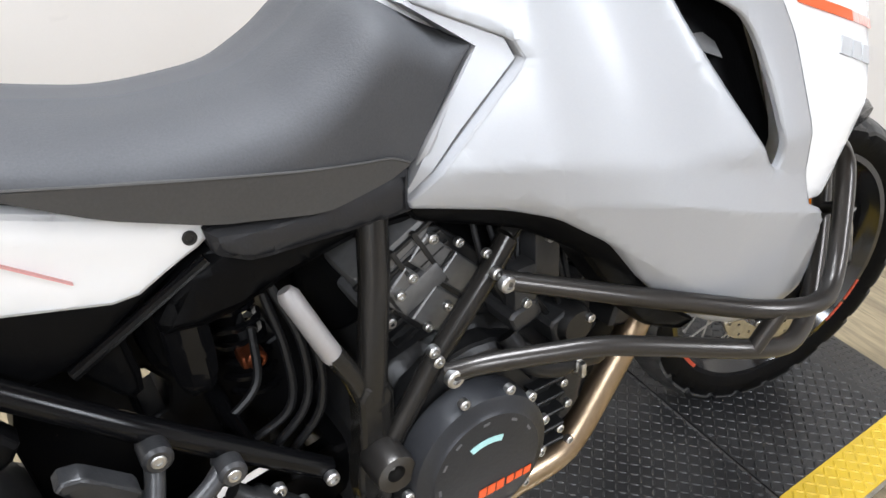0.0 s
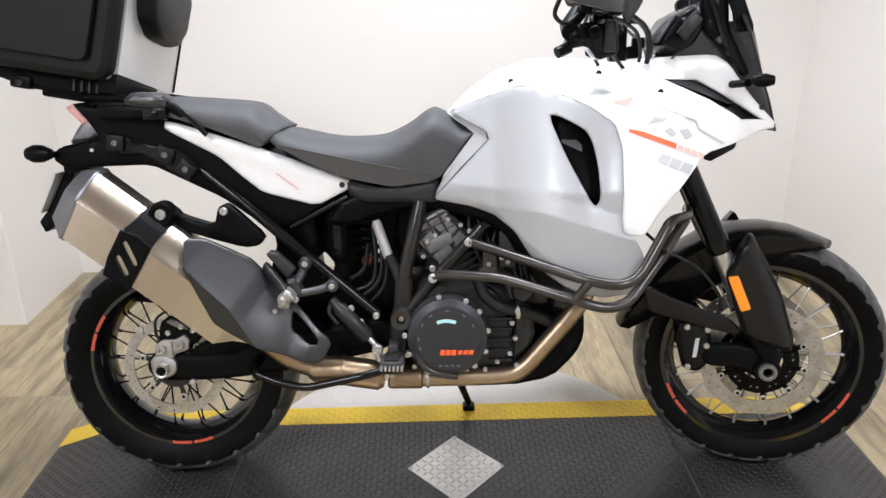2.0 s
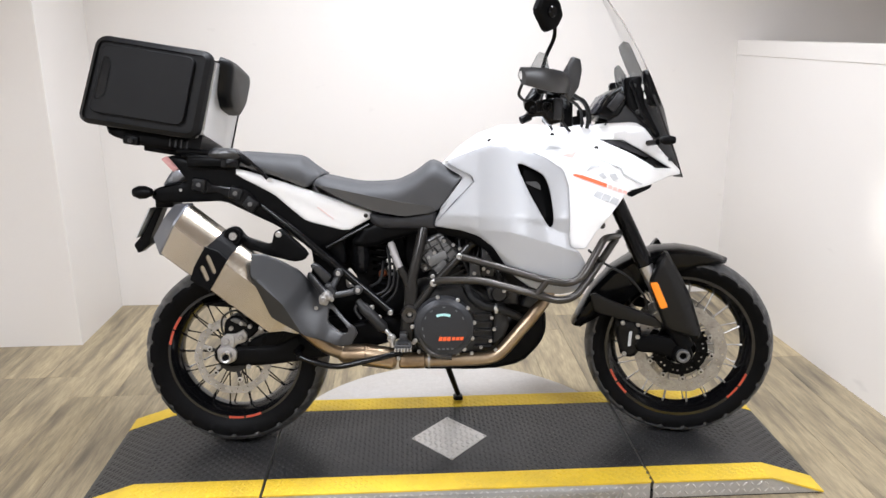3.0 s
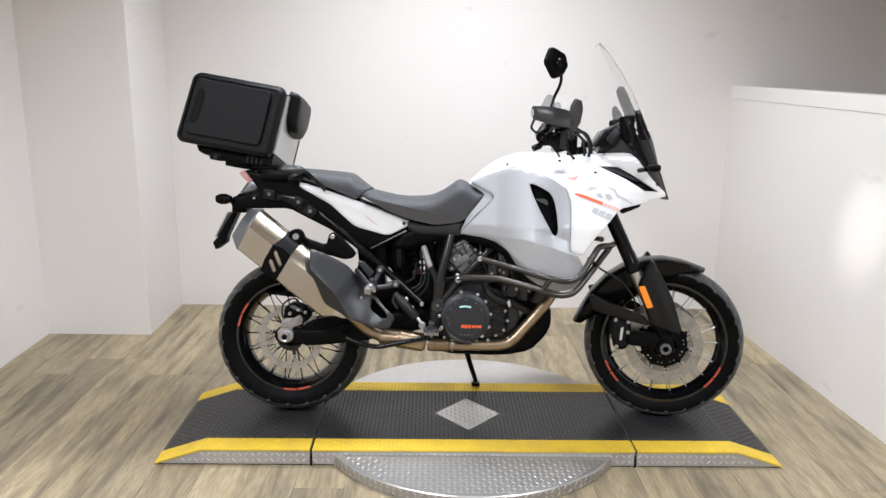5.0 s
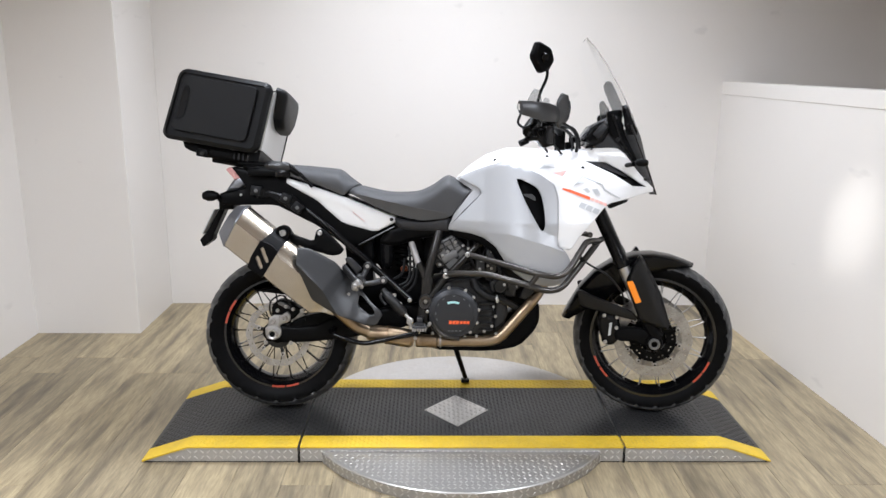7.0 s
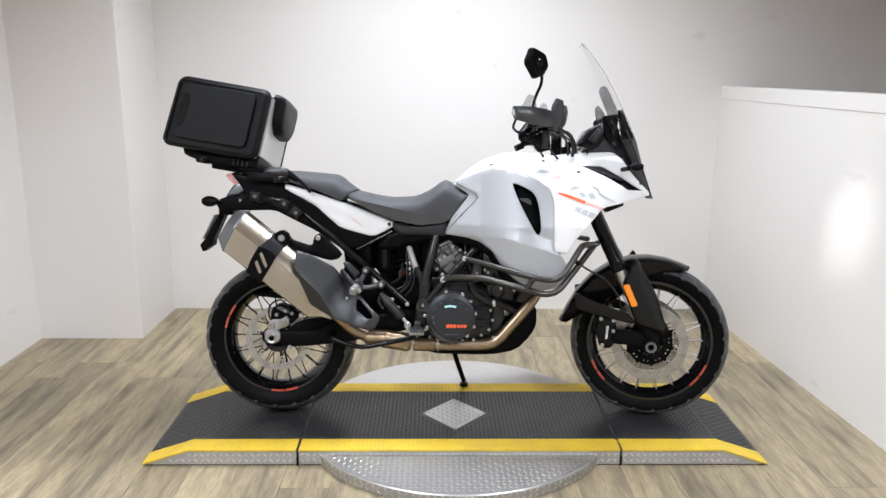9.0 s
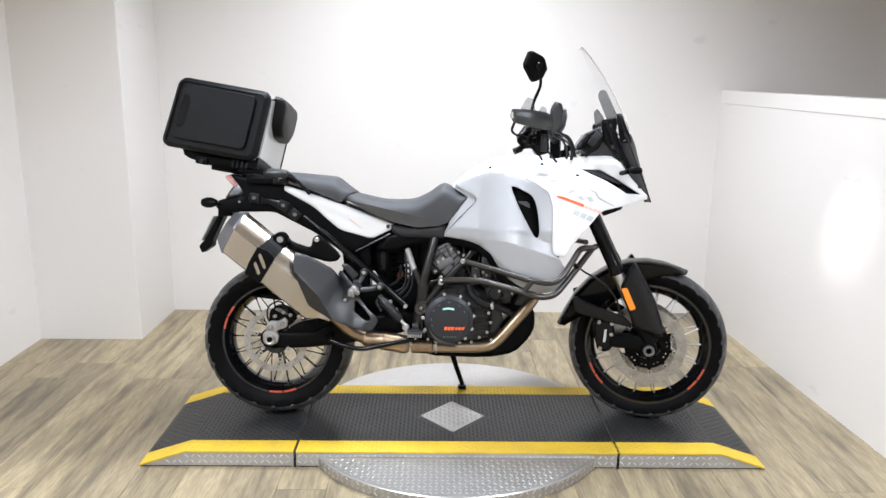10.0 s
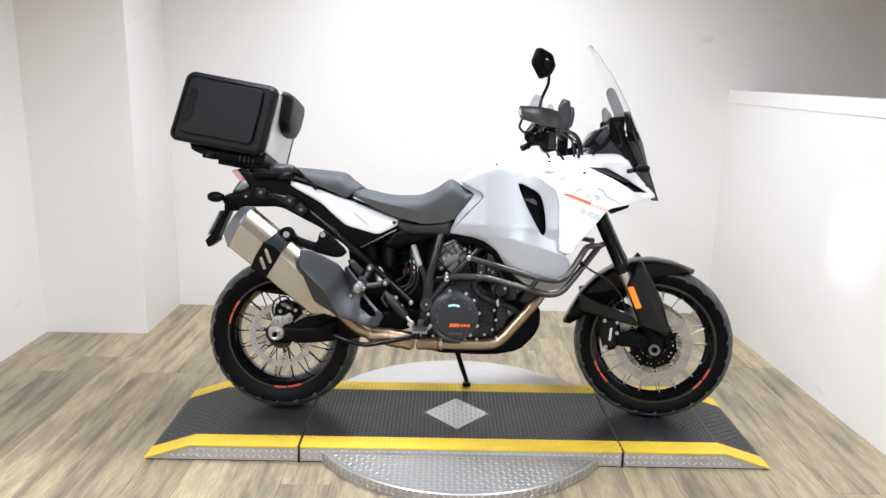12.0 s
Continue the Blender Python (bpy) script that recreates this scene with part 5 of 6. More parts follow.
side_plate = part("pannier_mount", mesh_of("pannier_mount", *slab(plate_out, 0.124, 0.10, 0.005), BLACK_GLOSS), bike, "black pannier mount with bolts")
for x, z, turn in ((-0.829, 0.903, -8), (-0.714, 0.874, -22), (-0.668, 0.839, -38)):
    boss = part("boss", mesh_of("boss", *box(-0.021, 0.021, -0.012, 0.004, -0.019, 0.019, 0.004), CASE), side_plate, "raised square boss", Matrix.Translation((x, -0.122, z)) @ Matrix.Rotation(radians(-turn), 4, "Y"))
    bolt(side_plate, x, -0.133, z, 0.0075, 0.004, HEAD)
bolt(tail, -0.893, -0.112, 0.886, 0.005, 0.003)
holder = part("number_plate_holder", mesh_of("number_plate_holder", *joined(slab(softened([(-0.998, 0.836), (-0.975, 0.836), (-1.028, 0.722), (-1.030, 0.702), (-1.071, 0.672), (-1.084, 0.701), (-1.054, 0.735)], 0.1, 1), 0.035, -0.02, 0.004), box(-1.0, -0.94, -0.05, 0.05, 0.825, 0.86, 0.006)), BLACK), bike, "black number plate holder")
part("number_plate", mesh_of("number_plate", *moved(box(-0.004, 0.0, -0.055, 0.055, -0.055, 0.055, 0.001), Matrix.Translation((-1.040, 0, 0.775)) @ Matrix.Rotation(radians(27), 4, "Y")), PALE), holder, "plain pale plate seen edge-on")
for s in (-1, 1):
    part("turn_signal", mesh_of("turn_signal", *joined(tube([(-0.96, s * 0.06, 0.872), (-0.985, s * 0.13, 0.878)], 0.008), moved(lathe([(0.0001, -0.035), (0.012, -0.030), (0.02, -0.01), (0.021, 0.012), (0.014, 0.03), (0.0001, 0.034)], 16), Matrix.Translation((-1.0, s * 0.15, 0.882)) @ Matrix.Rotation(radians(80), 4, "Z"))), BLACK), tail, "black turn signal on a stalk")

panel_y = lambda x, z: 0.122 - 0.006 * min(1, max(0, (x + 0.68) / 0.35))
PANEL = softened([(-0.711, 0.954), (-0.630, 0.930), (-0.495, 0.886), (-0.405, 0.853), (-0.309, 0.820), (-0.283, 0.809), (-0.286, 0.786), (-0.364, 0.746), (-0.493, 0.780), (-0.544, 0.823), (-0.592, 0.867), (-0.713, 0.933)], 0.12, 1)
for s in (-1, 1):
    p = part("side_panel", mesh_of("side_panel", *slab(PANEL, lambda x, z: panel_y(x, z) + 0.012 * max(0, 1 - abs(z - (0.83 - 0.35 * (x + 0.4))) / 0.03) * 0.5, lambda x, z: panel_y(x, z) - 0.02, 0.008, step=0.015, side=s), WHITE), bike, "glossy white side panel with a thin red line")
    if s < 0:
        part("red_line", mesh_of("red_line", *slab([(-0.456, 0.826), (-0.405, 0.787), (-0.4045, 0.7876), (-0.454, 0.8262)], lambda x, z: panel_y(x, z) + 0.0066, 0.11, step=0), RED), p, "thin red line")
        bolt(p, -0.301, -0.121, 0.797, 0.007, 0.003, ENGINE)
part("seat_rail_cover", mesh_of("seat_rail_cover", *body(softened([(-0.289, 0.806), (-0.211, 0.793), (-0.072, 0.810), (-0.077, 0.767), (-0.070, 0.755), (-0.118, 0.754), (-0.250, 0.757), (-0.284, 0.775)], 0.12, 1), 0.138, 0.012), GREY_PLASTIC), bike, "black trim below the seat")

# -- seats: a grippy top and a smoother side
def cushion(top, under, half, ends, step=0.011):
    """A padded seat: sections across the bike with rounded shoulders, between an upper and a lower line."""
    tx, tz = [p[0] for p in top], [p[1] for p in top]
    ux, uz = [p[0] for p in under], [p[1] for p in under]
    n = int((ends[1] - ends[0]) / step)
    sections = []
    for k in range(n + 1):
        x = ends[0] + (ends[1] - ends[0]) * k / n
        hi, lo, w = float(np.interp(x, tx, tz)), float(np.interp(x, ux, uz)), half(x)
        hi = max(hi, lo + 0.003)
        rz, ry = min(0.058, (hi - lo) * 0.85), w * 0.93
        side = [(-w * 0.985, lo), (-w, lo + (hi - rz - lo) * 0.5)]
        for j in range(9):
            a = radians(90 * j / 8)
            side.append((-(w - ry) - ry * math.cos(a) ** 0.8, hi - rz + rz * math.sin(a) ** 0.9))
        side.append((-(w - ry) * 0.5, hi + 0.0015))
        sections.append([Vector((x, y, z)) for y, z in side] + [Vector((x, 0, hi + 0.002))] + [Vector((x, -y, z)) for y, z in reversed(side)])
    return loft(sections)


def seat_half(x):
    return 0.150 - 0.02 * max(0, (x + 0.16) / 0.18) - 0.035 * max(0.0, (-0.43 - x) / 0.038) ** 2


SEAT_TOP = curve_points([(-0.468, 0.912, 0), (-0.458, 0.926, 0), (-0.431, 0.926, 0), (-0.366, 0.912, 0), (-0.311, 0.903, 0), (-0.246, 0.903, 0), (-0.199, 0.908, 0), (-0.161, 0.924, 0), (-0.133, 0.940, 0), (-0.105, 0.961, 0), (-0.085, 0.971, 0), (-0.070, 0.969, 0), (-0.040, 0.953, 0), (0.012, 0.920, 0)])
SEAT_UNDER = [(-0.468, 0.900), (-0.343, 0.841), (-0.28, 0.818), (-0.190, 0.797), (-0.10, 0.802), (-0.068, 0.814), (-0.036, 0.857), (0.012, 0.918)]
seat = part("seat", mesh_of("seat", *cushion(SEAT_TOP, SEAT_UNDER, seat_half, (-0.468, 0.012)), SEAT, 70), bike, "dark grey textured rider's seat")
part("seat_side", mesh_of("seat_side", *joined(*[slab(softened([(-0.455, 0.898), (-0.32, 0.868), (-0.20, 0.843), (-0.10, 0.826), (-0.075, 0.814), (-0.105, 0.804), (-0.180, 0.795), (-0.285, 0.817), (-0.37, 0.850)], 0.12, 1), lambda x, z: seat_half(x) + 0.0025, 0.08, 0.0, step=0.014, side=s) for s in (-1, 1)]), SEAT_SIDE), seat, "smoother grey-brown lower seat side")
seam = [(x, -(seat_half(x) + 0.0025), z) for x, z in ((-0.44, 0.896), (-0.32, 0.869), (-0.20, 0.844), (-0.13, 0.832), (-0.10, 0.827), (-0.078, 0.816))]
part("seam", mesh_of("seam", *tube(curve_points(seam), 0.0016, 6), SEAT_SIDE), seat)
PILLION_TOP = curve_points([(-0.75, 0.992, 0), (-0.735, 1.003, 0), (-0.70, 1.005, 0), (-0.60, 0.998, 0), (-0.525, 0.991, 0), (-0.505, 0.984, 0), (-0.485, 0.967, 0), (-0.455, 0.945, 0), (-0.440, 0.932, 0)])
PILLION_UNDER = [(-0.75, 0.985), (-0.70, 0.965), (-0.605, 0.938), (-0.490, 0.888), (-0.455, 0.916), (-0.440, 0.930)]
pill = part("pillion_seat", mesh_of("pillion_seat", *cushion(PILLION_TOP, PILLION_UNDER, lambda x: 0.132 - 0.045 * max(0.0, (x + 0.50) / 0.06) ** 2, (-0.75, -0.44)), SEAT, 70), bike, "dark grey textured pillion seat")
part("seat_side", mesh_of("seat_side", *slab(softened([(-0.71, 0.972), (-0.60, 0.948), (-0.49, 0.902), (-0.482, 0.895), (-0.490, 0.890), (-0.605, 0.936), (-0.70, 0.963)], 0.15, 1), 0.134, 0.08, 0, step=0.014), SEAT_SIDE), pill)

# -- rear rack
rack = part("rear_rack", mesh_of("rear_rack", *joined(
    body(softened([(-0.885, 1.005), (-0.72, 1.005), (-0.70, 0.985), (-0.76, 0.965), (-0.88, 0.985)], 0.2, 1), 0.13, 0.012),
    *[tube(bent([(-0.90, s * 0.10, 1.010), (-0.80, s * 0.125, 1.005), (-0.73, s * 0.135, 0.995), (-0.690, s * 0.135, 0.985), (-0.650, s * 0.120, 0.950)], 0.03), 0.009, 12, None) for s in (-1, 1)],
    *[box(-0.86, -0.71, s * 0.135 - 0.012, s * 0.135 + 0.012, 0.960, 0.990, 0.008) for s in (-1, 1)]), BLACK), bike, "black luggage rack with grab handles")
grab = part("grab_handle", mesh_of("grab_handle", *tube(bent([(-0.72, -0.140, 1.006), (-0.695, -0.148, 1.005), (-0.652, -0.150, 0.971), (-0.606, -0.146, 0.920)], 0.025), 0.0065, 12), BLACK_GLOSS), rack, "black grab handle bar")
part("grab_block", mesh_of("grab_block", *slab(softened([(-0.792, 0.994), (-0.788, 1.006), (-0.772, 1.020), (-0.709, 1.016), (-0.688, 1.002), (-0.697, 0.982), (-0.769, 0.986)], 0.15, 1), 0.158, 0.10, 0.012), HANDGUARD), rack, "dark grey rounded handle mount")
part("handle_recess", mesh_of("handle_recess", *joined(box(-0.752, -0.695, -0.148, -0.12, 0.956, 0.984, 0.004), box(-0.742, -0.715, -0.153, -0.14, 0.962, 0.976, 0.003)), BLACK_GLOSS), rack)

# -- tank and fairing
def shell(x, z):
    """Half the width of the tank and fairing at a place on their side."""
    d = max(0.0, 0.26 - x)
    fold = float(np.interp(x, [-0.036, 0.039, 0.12, 0.206, 0.27, 0.311, 0.36], [0.962, 0.998, 1.022, 1.0, 0.974, 0.95, 0.95]))
    w = 0.318 - (2.45 * d * d if d < 0.2 else 0.62 * d - 0.026) - 0.43 * max(0, z - 0.80) - 0.117 * max(0, z - fold) / (1.08 - fold) - 1.6 * max(0, x - 0.36) ** 2
    return max(0.03, w)


GREY_OUT = [(-0.086, 0.762), (-0.020, 0.832), (0.046, 0.902), (0.040, 0.921), (-0.004, 0.943), (-0.036, 0.960), (-0.033, 0.971), (0.039, 1.000), (0.120, 1.027), (0.206, 1.004), (0.262, 0.978), (0.314, 0.940), (0.327, 0.890), (0.321, 0.716), (0.350, 0.700), (0.371, 0.663), (0.368, 0.615), (0.351, 0.578), (0.298, 0.568), (0.252, 0.573), (0.203, 0.592), (0.164, 0.618), (0.131, 0.657), (0.098, 0.708), (0.055, 0.738), (0.004, 0.752)]
VENT = softened([(0.172, 0.960), (0.192, 0.959), (0.248, 0.930), (0.263, 0.904), (0.273, 0.853), (0.276, 0.785), (0.267, 0.769), (0.253, 0.782), (0.203, 0.880)], 0.2, 2)


CREASE_X, CREASE_Z = [-0.10, 0.05, 0.15, 0.25, 0.39], [0.79, 0.758, 0.757, 0.730, 0.682]
LOW_X, LOW_Z = [0.03, 0.056, 0.117, 0.18, 0.223, 0.30, 0.40], [0.765, 0.752, 0.694, 0.644, 0.618, 0.592, 0.59]
BAND_X, BAND_Z = [-0.05, 0.04, 0.12, 0.20, 0.265, 0.32], [0.952, 0.978, 0.996, 0.972, 0.945, 0.91]


def grey_y(x, z):
    """The panel's face: folded in below a long crease and again along its lower edge, at its front strip and along its upper band; let in round the vent."""
    d = max(0.0, 0.009 - abs(edge_distance(np.array([(x, z)]), [VENT])[0]))
    low = max(0.0, float(np.interp(x, CREASE_X, CREASE_Z)) - z)
    under = max(0.0, float(np.interp(x, LOW_X, LOW_Z)) - z)
    front = max(0.0, x - 0.296 - 0.02 * max(0, 0.8 - z) / 0.1) if z > 0.69 else 0.0
    high = max(0.0, z - float(np.interp(x, BAND_X, BAND_Z)))
    return shell(x, z) + 0.0065 - 0.16 * d - 0.07 * low - 0.35 * under - (0.15 * max(0.0, x - 0.297) if low > 0 else 0.0) * min(1.0, low / 0.02) - 0.13 * front - 0.03 * high + 0.28 * max(0.0, 0.045 - max(0.0, z - float(np.interp(x, CREASE_X, CREASE_Z)))) * min(1.0, max(0.0, (x - 0.02) / 0.12))


for s in (-1, 1):
    tank_panel = part("tank_panel", mesh_of("tank_panel", *slab(softened(GREY_OUT, 0.1, 1), grey_y, lambda x, z: grey_y(x, z) - 0.009 - 0.025 * min(1, max(0, (0.14 - x) / 0.06)), 0.003, [VENT], 0.0105, side=s, cuts=[((0.05, 0.758), (0.15, 0.757)), ((0.15, 0.757), (0.25, 0.730)), ((0.25, 0.730), (0.39, 0.682)), ((0.056, 0.752), (0.117, 0.694)), ((0.117, 0.694), (0.223, 0.618))]), SILVER, 30), bike, "silver-grey tank side panel with a vent opening")
    part("vent_lining", mesh_of("vent_lining", *slab(softened([(0.135, 0.985), (0.29, 0.965), (0.310, 0.76), (0.23, 0.745)], 0.1, 1), lambda x, z: shell(x, z) - 0.040, lambda x, z: shell(x, z) - 0.055, side=s), BLACK), tank_panel, "black vent lining")
    # Vane in HEAD grey: the reflection inside the vent, put into its colour.
    part("vent_vane", mesh_of("vent_vane", *slab([(0.190, 0.930), (0.212, 0.928), (0.245, 0.895), (0.245, 0.880), (0.205, 0.898)], lambda x, z: shell(x, z) - 0.030 - 0.4 * (z - 0.88), lambda x, z: shell(x, z) - 0.05, side=s), HEAD), tank_panel, "vane inside the vent, a reflection painted in its grey")
    # trim between the seat and the panel: a pale strip and a darker bevel
    part("knee_trim", mesh_of("knee_trim", *slab([(-0.084, 0.765), (-0.066, 0.800), (-0.052, 0.822), (0.013, 0.915), (-0.040, 0.958), (-0.034, 0.962), (-0.003, 0.944), (0.038, 0.921), (0.043, 0.902), (-0.022, 0.835)], lambda x, z: shell(x, z) - 0.005, lambda x, z: shell(x, z) - 0.04, 0, step=0.008, side=s), SILVER), tank_panel, "silver knee trim")
    part("knee_strip", mesh_of("knee_strip", *tube(bent([(-0.062, s * (shell(-0.062, 0.806) - 0.012), 0.804), (-0.050, s * (shell(-0.05, 0.822) - 0.010), 0.822), (0.012, s * (shell(0.012, 0.912) - 0.010), 0.910)], 0.02), 0.0075, 10, [0.002, 0.006] + [0.0075] * (len(bent([(0, 0, 0), (0, 0, 1), (0, 1, 1)], 0.02)) - 4) + [0.006, 0.002]), SILVER), tank_panel, "silver knee strip")
    part("lower_trim", mesh_of("lower_trim", *slab(softened([(-0.085, 0.764), (0.004, 0.757), (0.055, 0.742), (0.100, 0.708), (0.134, 0.655), (0.167, 0.614), (0.207, 0.584), (0.197, 0.566), (0.155, 0.578), (0.115, 0.632), (0.082, 0.690), (0.03, 0.718), (-0.064, 0.734)], 0.1, 1), lambda x, z: grey_y(x, z) - 0.012, lambda x, z: grey_y(x, z) - 0.06, 0.006, step=0.02, side=s), BLACK), tank_panel, "black plastic strip below the panel")

FAIR_OUT = [(-0.052, 0.963), (0.007, 1.012), (0.072, 1.055), (0.124, 1.074), (0.206, 1.086), (0.327, 1.072), (0.449, 1.083), (0.570, 1.088), (0.606, 1.064), (0.655, 0.996), (0.730, 0.920), (0.655, 0.903), (0.608, 0.890), (0.515, 0.872), (0.470, 0.825), (0.436, 0.790), (0.400, 0.747), (0.372, 0.702), (0.332, 0.707), (0.317, 0.718), (0.323, 0.886), (0.311, 0.938), (0.261, 0.976), (0.205, 1.003), (0.119, 1.026), (0.038, 0.999)]


def fair_y(x, z):
    crest = 1.08 if x > 0.1 else 1.08 - 0.7 * (0.1 - x)
    nose = 0.108 * min(1.0, max(0.0, (x - 0.36) / 0.12))
    return max(0.012, nose - 0.25 * max(0, z - 1.06), shell(x, z) - 0.002 - 1.5 * max(0, z - crest + 0.035) ** 1.5)


NOSE_VENT = [(0.450, 1.032), (0.529, 1.030), (0.603, 0.990), (0.690, 0.937), (0.630, 0.939), (0.552, 0.985)]
for s in (-1, 1):
    fairing = part("side_fairing", mesh_of("side_fairing", *slab(softened(FAIR_OUT, 0.15, 1), fair_y, lambda x, z: max(0.004, fair_y(x, z) - 0.05), 0.005, [NOSE_VENT], 0.02, side=s), WHITE), bike, "glossy white side fairing with pale printing")
    part("nose_vent", mesh_of("nose_vent", *slab(NOSE_VENT, lambda x, z: fair_y(x, z) - 0.020, lambda x, z: fair_y(x, z) - 0.03, side=s), BLACK_GLOSS), fairing, "black slanting nose vent")
    part("vent_blade", mesh_of("vent_blade", *slab([(0.452, 1.031), (0.525, 1.029), (0.62, 0.976), (0.605, 0.974), (0.565, 0.988), (0.53, 1.003)], lambda x, z: fair_y(x, z) - 0.005, lambda x, z: fair_y(x, z) - 0.016, 0.002, side=s), GREY_PLASTIC), fairing, "grey vent blade")
    part("fairing_edge", mesh_of("fairing_edge", *slab([(0.517, 0.871), (0.608, 0.889), (0.60, 0.878), (0.528, 0.855)], lambda x, z: fair_y(x, z) - 0.006, lambda x, z: fair_y(x, z) - 0.05, step=0.03, side=s), BLACK), fairing)
    for x, z in ((0.099, 1.032), (0.300, 1.048), (0.431, 1.005), (0.685, 0.966)):
        bolt(fairing, x, s * fair_y(x, z), z, 0.0065, 0.003, ENGINE).scale = (1, -s, 1)

    def print_on(name, outline, mat, label):
        return part(name, mesh_of(name, *slab(outline, lambda x, z: fair_y(x, z) + 0.0022, lambda x, z: fair_y(x, z) - 0.002, step=0.008, side=s), mat), fairing, label)

    print_on("orange_stripe", [(0.343, 0.929), (0.370, 0.924), (0.446, 0.897), (0.443, 0.886), (0.369, 0.913), (0.343, 0.923)], ORANGE, "orange stripe")
    for k in range(4):
        print_on("number", [(0.450 + 0.016 * k, 0.895 - 0.0058 * k), (0.463 + 0.016 * k, 0.8905 - 0.0058 * k), (0.460 + 0.016 * k, 0.8805 - 0.0058 * k), (0.447 + 0.016 * k, 0.885 - 0.0058 * k)], PINK, "pale red model number drawn as plain blocks")
    for k in range(3):
        print_on("mark", [(0.411 + 0.025 * k, 0.878 - 0.010 * k), (0.432 + 0.025 * k, 0.870 - 0.010 * k), (0.420 + 0.025 * k, 0.853 - 0.010 * k), (0.399 + 0.025 * k, 0.862 - 0.010 * k)], PALE, "pale grey maker's mark drawn as plain blocks")
    for shape, mat in (([(0.422, 0.977), (0.499, 0.945), (0.498, 0.941), (0.420, 0.972)], PALE), ([(0.422, 0.977), (0.383, 0.937), (0.388, 0.937), (0.424, 0.970)], PALE), ([(0.499, 0.945), (0.505, 0.926), (0.501, 0.924), (0.494, 0.944)], PALE), ([(0.505, 0.926), (0.569, 0.893), (0.566, 0.890), (0.501, 0.922)], PALE), ([(0.404, 0.962), (0.429, 0.953), (0.391, 0.940)], PALE), ([(0.257, 0.998), (0.283, 1.014), (0.328, 1.005), (0.283, 1.002)], PALE), ([(0.314, 0.985), (0.366, 0.995), (0.347, 0.973)], PINK), ([(0.42, 0.925), (0.435, 0.931), (0.448, 0.915), (0.436, 0.912)], PALE), ([(0.455, 0.925), (0.475, 0.928), (0.486, 0.91), (0.468, 0.905)], PALE)):
        print_on("pale_print", shape, mat, "pale printed shape")

TOP = [(-0.055, 0.945, 0.06), (0.0, 1.000, 0.075), (0.07, 1.047, 0.085), (0.15, 1.074, 0.10), (0.25, 1.074, 0.115), (0.33, 1.066, 0.125), (0.42, 1.072, 0.12), (0.50, 1.074, 0.105), (0.57, 1.070, 0.08), (0.61, 1.02, 0.05)]
secs = []
for x, z, w in TOP:
    secs.append([(x, w * math.cos(a), z - 0.10 + 0.112 * max(0.0, math.sin(a)) ** 0.5) for a in [math.pi * k / 16 for k in range(17)]])
part("tank_top", mesh_of("tank_top", *loft([[Vector(p) for p in sec] for sec in secs]), WHITE, 60), bike, "glossy white fuel tank top")

# -- front end: fork, mudguard, bars (turned together)
def steered(name, data, mat, label="", parent=None, smooth=32.0):
    return part(name, mesh_of(name, *data, mat, smooth), parent or bike, label, STEER if parent is None else None)


def fork_at(z, y, off=0.0):
    return Vector((0.632 - 0.43 / 0.903 * (z - 0.61) + off, y, z))


fork = steered("front_fork", joined(*[tube([fork_at(0.98, y), fork_at(0.80, y), fork_at(0.66, y), fork_at(0.655, y), fork_at(0.625, y), fork_at(0.618, y)], 0.028, 20, [0.026, 0.027, 0.027, 0.0295, 0.0295, 0.026]) for y in (-0.105, 0.105)]), BLACK_GLOSS, "black upside-down front fork")
for y in (-0.105, 0.105):
    part("stanchion", mesh_of("stanchion", *tube([fork_at(0.62, y), fork_at(0.40, y)], 0.0235, 20), CHROME), fork, "bright fork tube")
    foot = part("fork_foot", mesh_of("fork_foot", *joined(tube([fork_at(0.43, y), fork_at(0.34, y, 0.01)], 0.028, 16), moved(lathe([(0.012, -0.03), (0.030, -0.03), (0.034, -0.02), (0.034, 0.03), (0.012, 0.03)], 28), Matrix.Translation(FRONT_C + Vector((0, y - math.copysign(0.005, y), 0)))), slab(softened([(0.60, 0.345), (0.62, 0.375), (0.70, 0.375), (0.77, 0.36), (0.80, 0.30), (0.755, 0.29), (0.68, 0.318), (0.615, 0.318)], 0.2, 1), 0.118, 0.09, 0.008, side=(-1 if y < 0 else 1))), BLACK), fork, "black fork foot")
    cal = part("brake_caliper", mesh_of("brake_caliper", *slab(softened([(0.545, 0.435), (0.60, 0.435), (0.625, 0.40), (0.625, 0.325), (0.600, 0.295), (0.560, 0.300), (0.548, 0.345), (0.538, 0.39)], 0.2, 1), 0.112, 0.045, 0.014, side=(-1 if y < 0 else 1)), BLACK_GLOSS), bike, "black front brake caliper", STEER)
    if y < 0:
        part("caliper_print", mesh_of("caliper_print", *slab([(0.584, 0.390), (0.594, 0.392), (0.590, 0.340), (0.580, 0.338)], 0.1130, 0.110, step=0), PALE), cal, "pale unreadable lettering bar")
        for x, z in ((0.612, 0.372), (0.562, 0.42), (0.57, 0.312), (0.612, 0.415)):
            bolt(cal, x, -0.111, z, 0.0075, 0.006)
part("axle", mesh_of("axle", *moved(lathe([(0.010, -0.135), (0.018, -0.137), (0.019, -0.10), (0.019, 0.10), (0.018, 0.137), (0.010, 0.135)], 24), Matrix.Translation(FRONT_C)), ENGINE), fork)
part("axle_ring", mesh_of("axle_ring", *moved(lathe([(0.0125, -0.128), (0.0125, -0.140), (0.0145, -0.142), (0.0205, -0.142), (0.0225, -0.139), (0.0225, -0.128)], 28), Matrix.Translation(FRONT_C)), HEAD), fork, "grey hollow axle end")
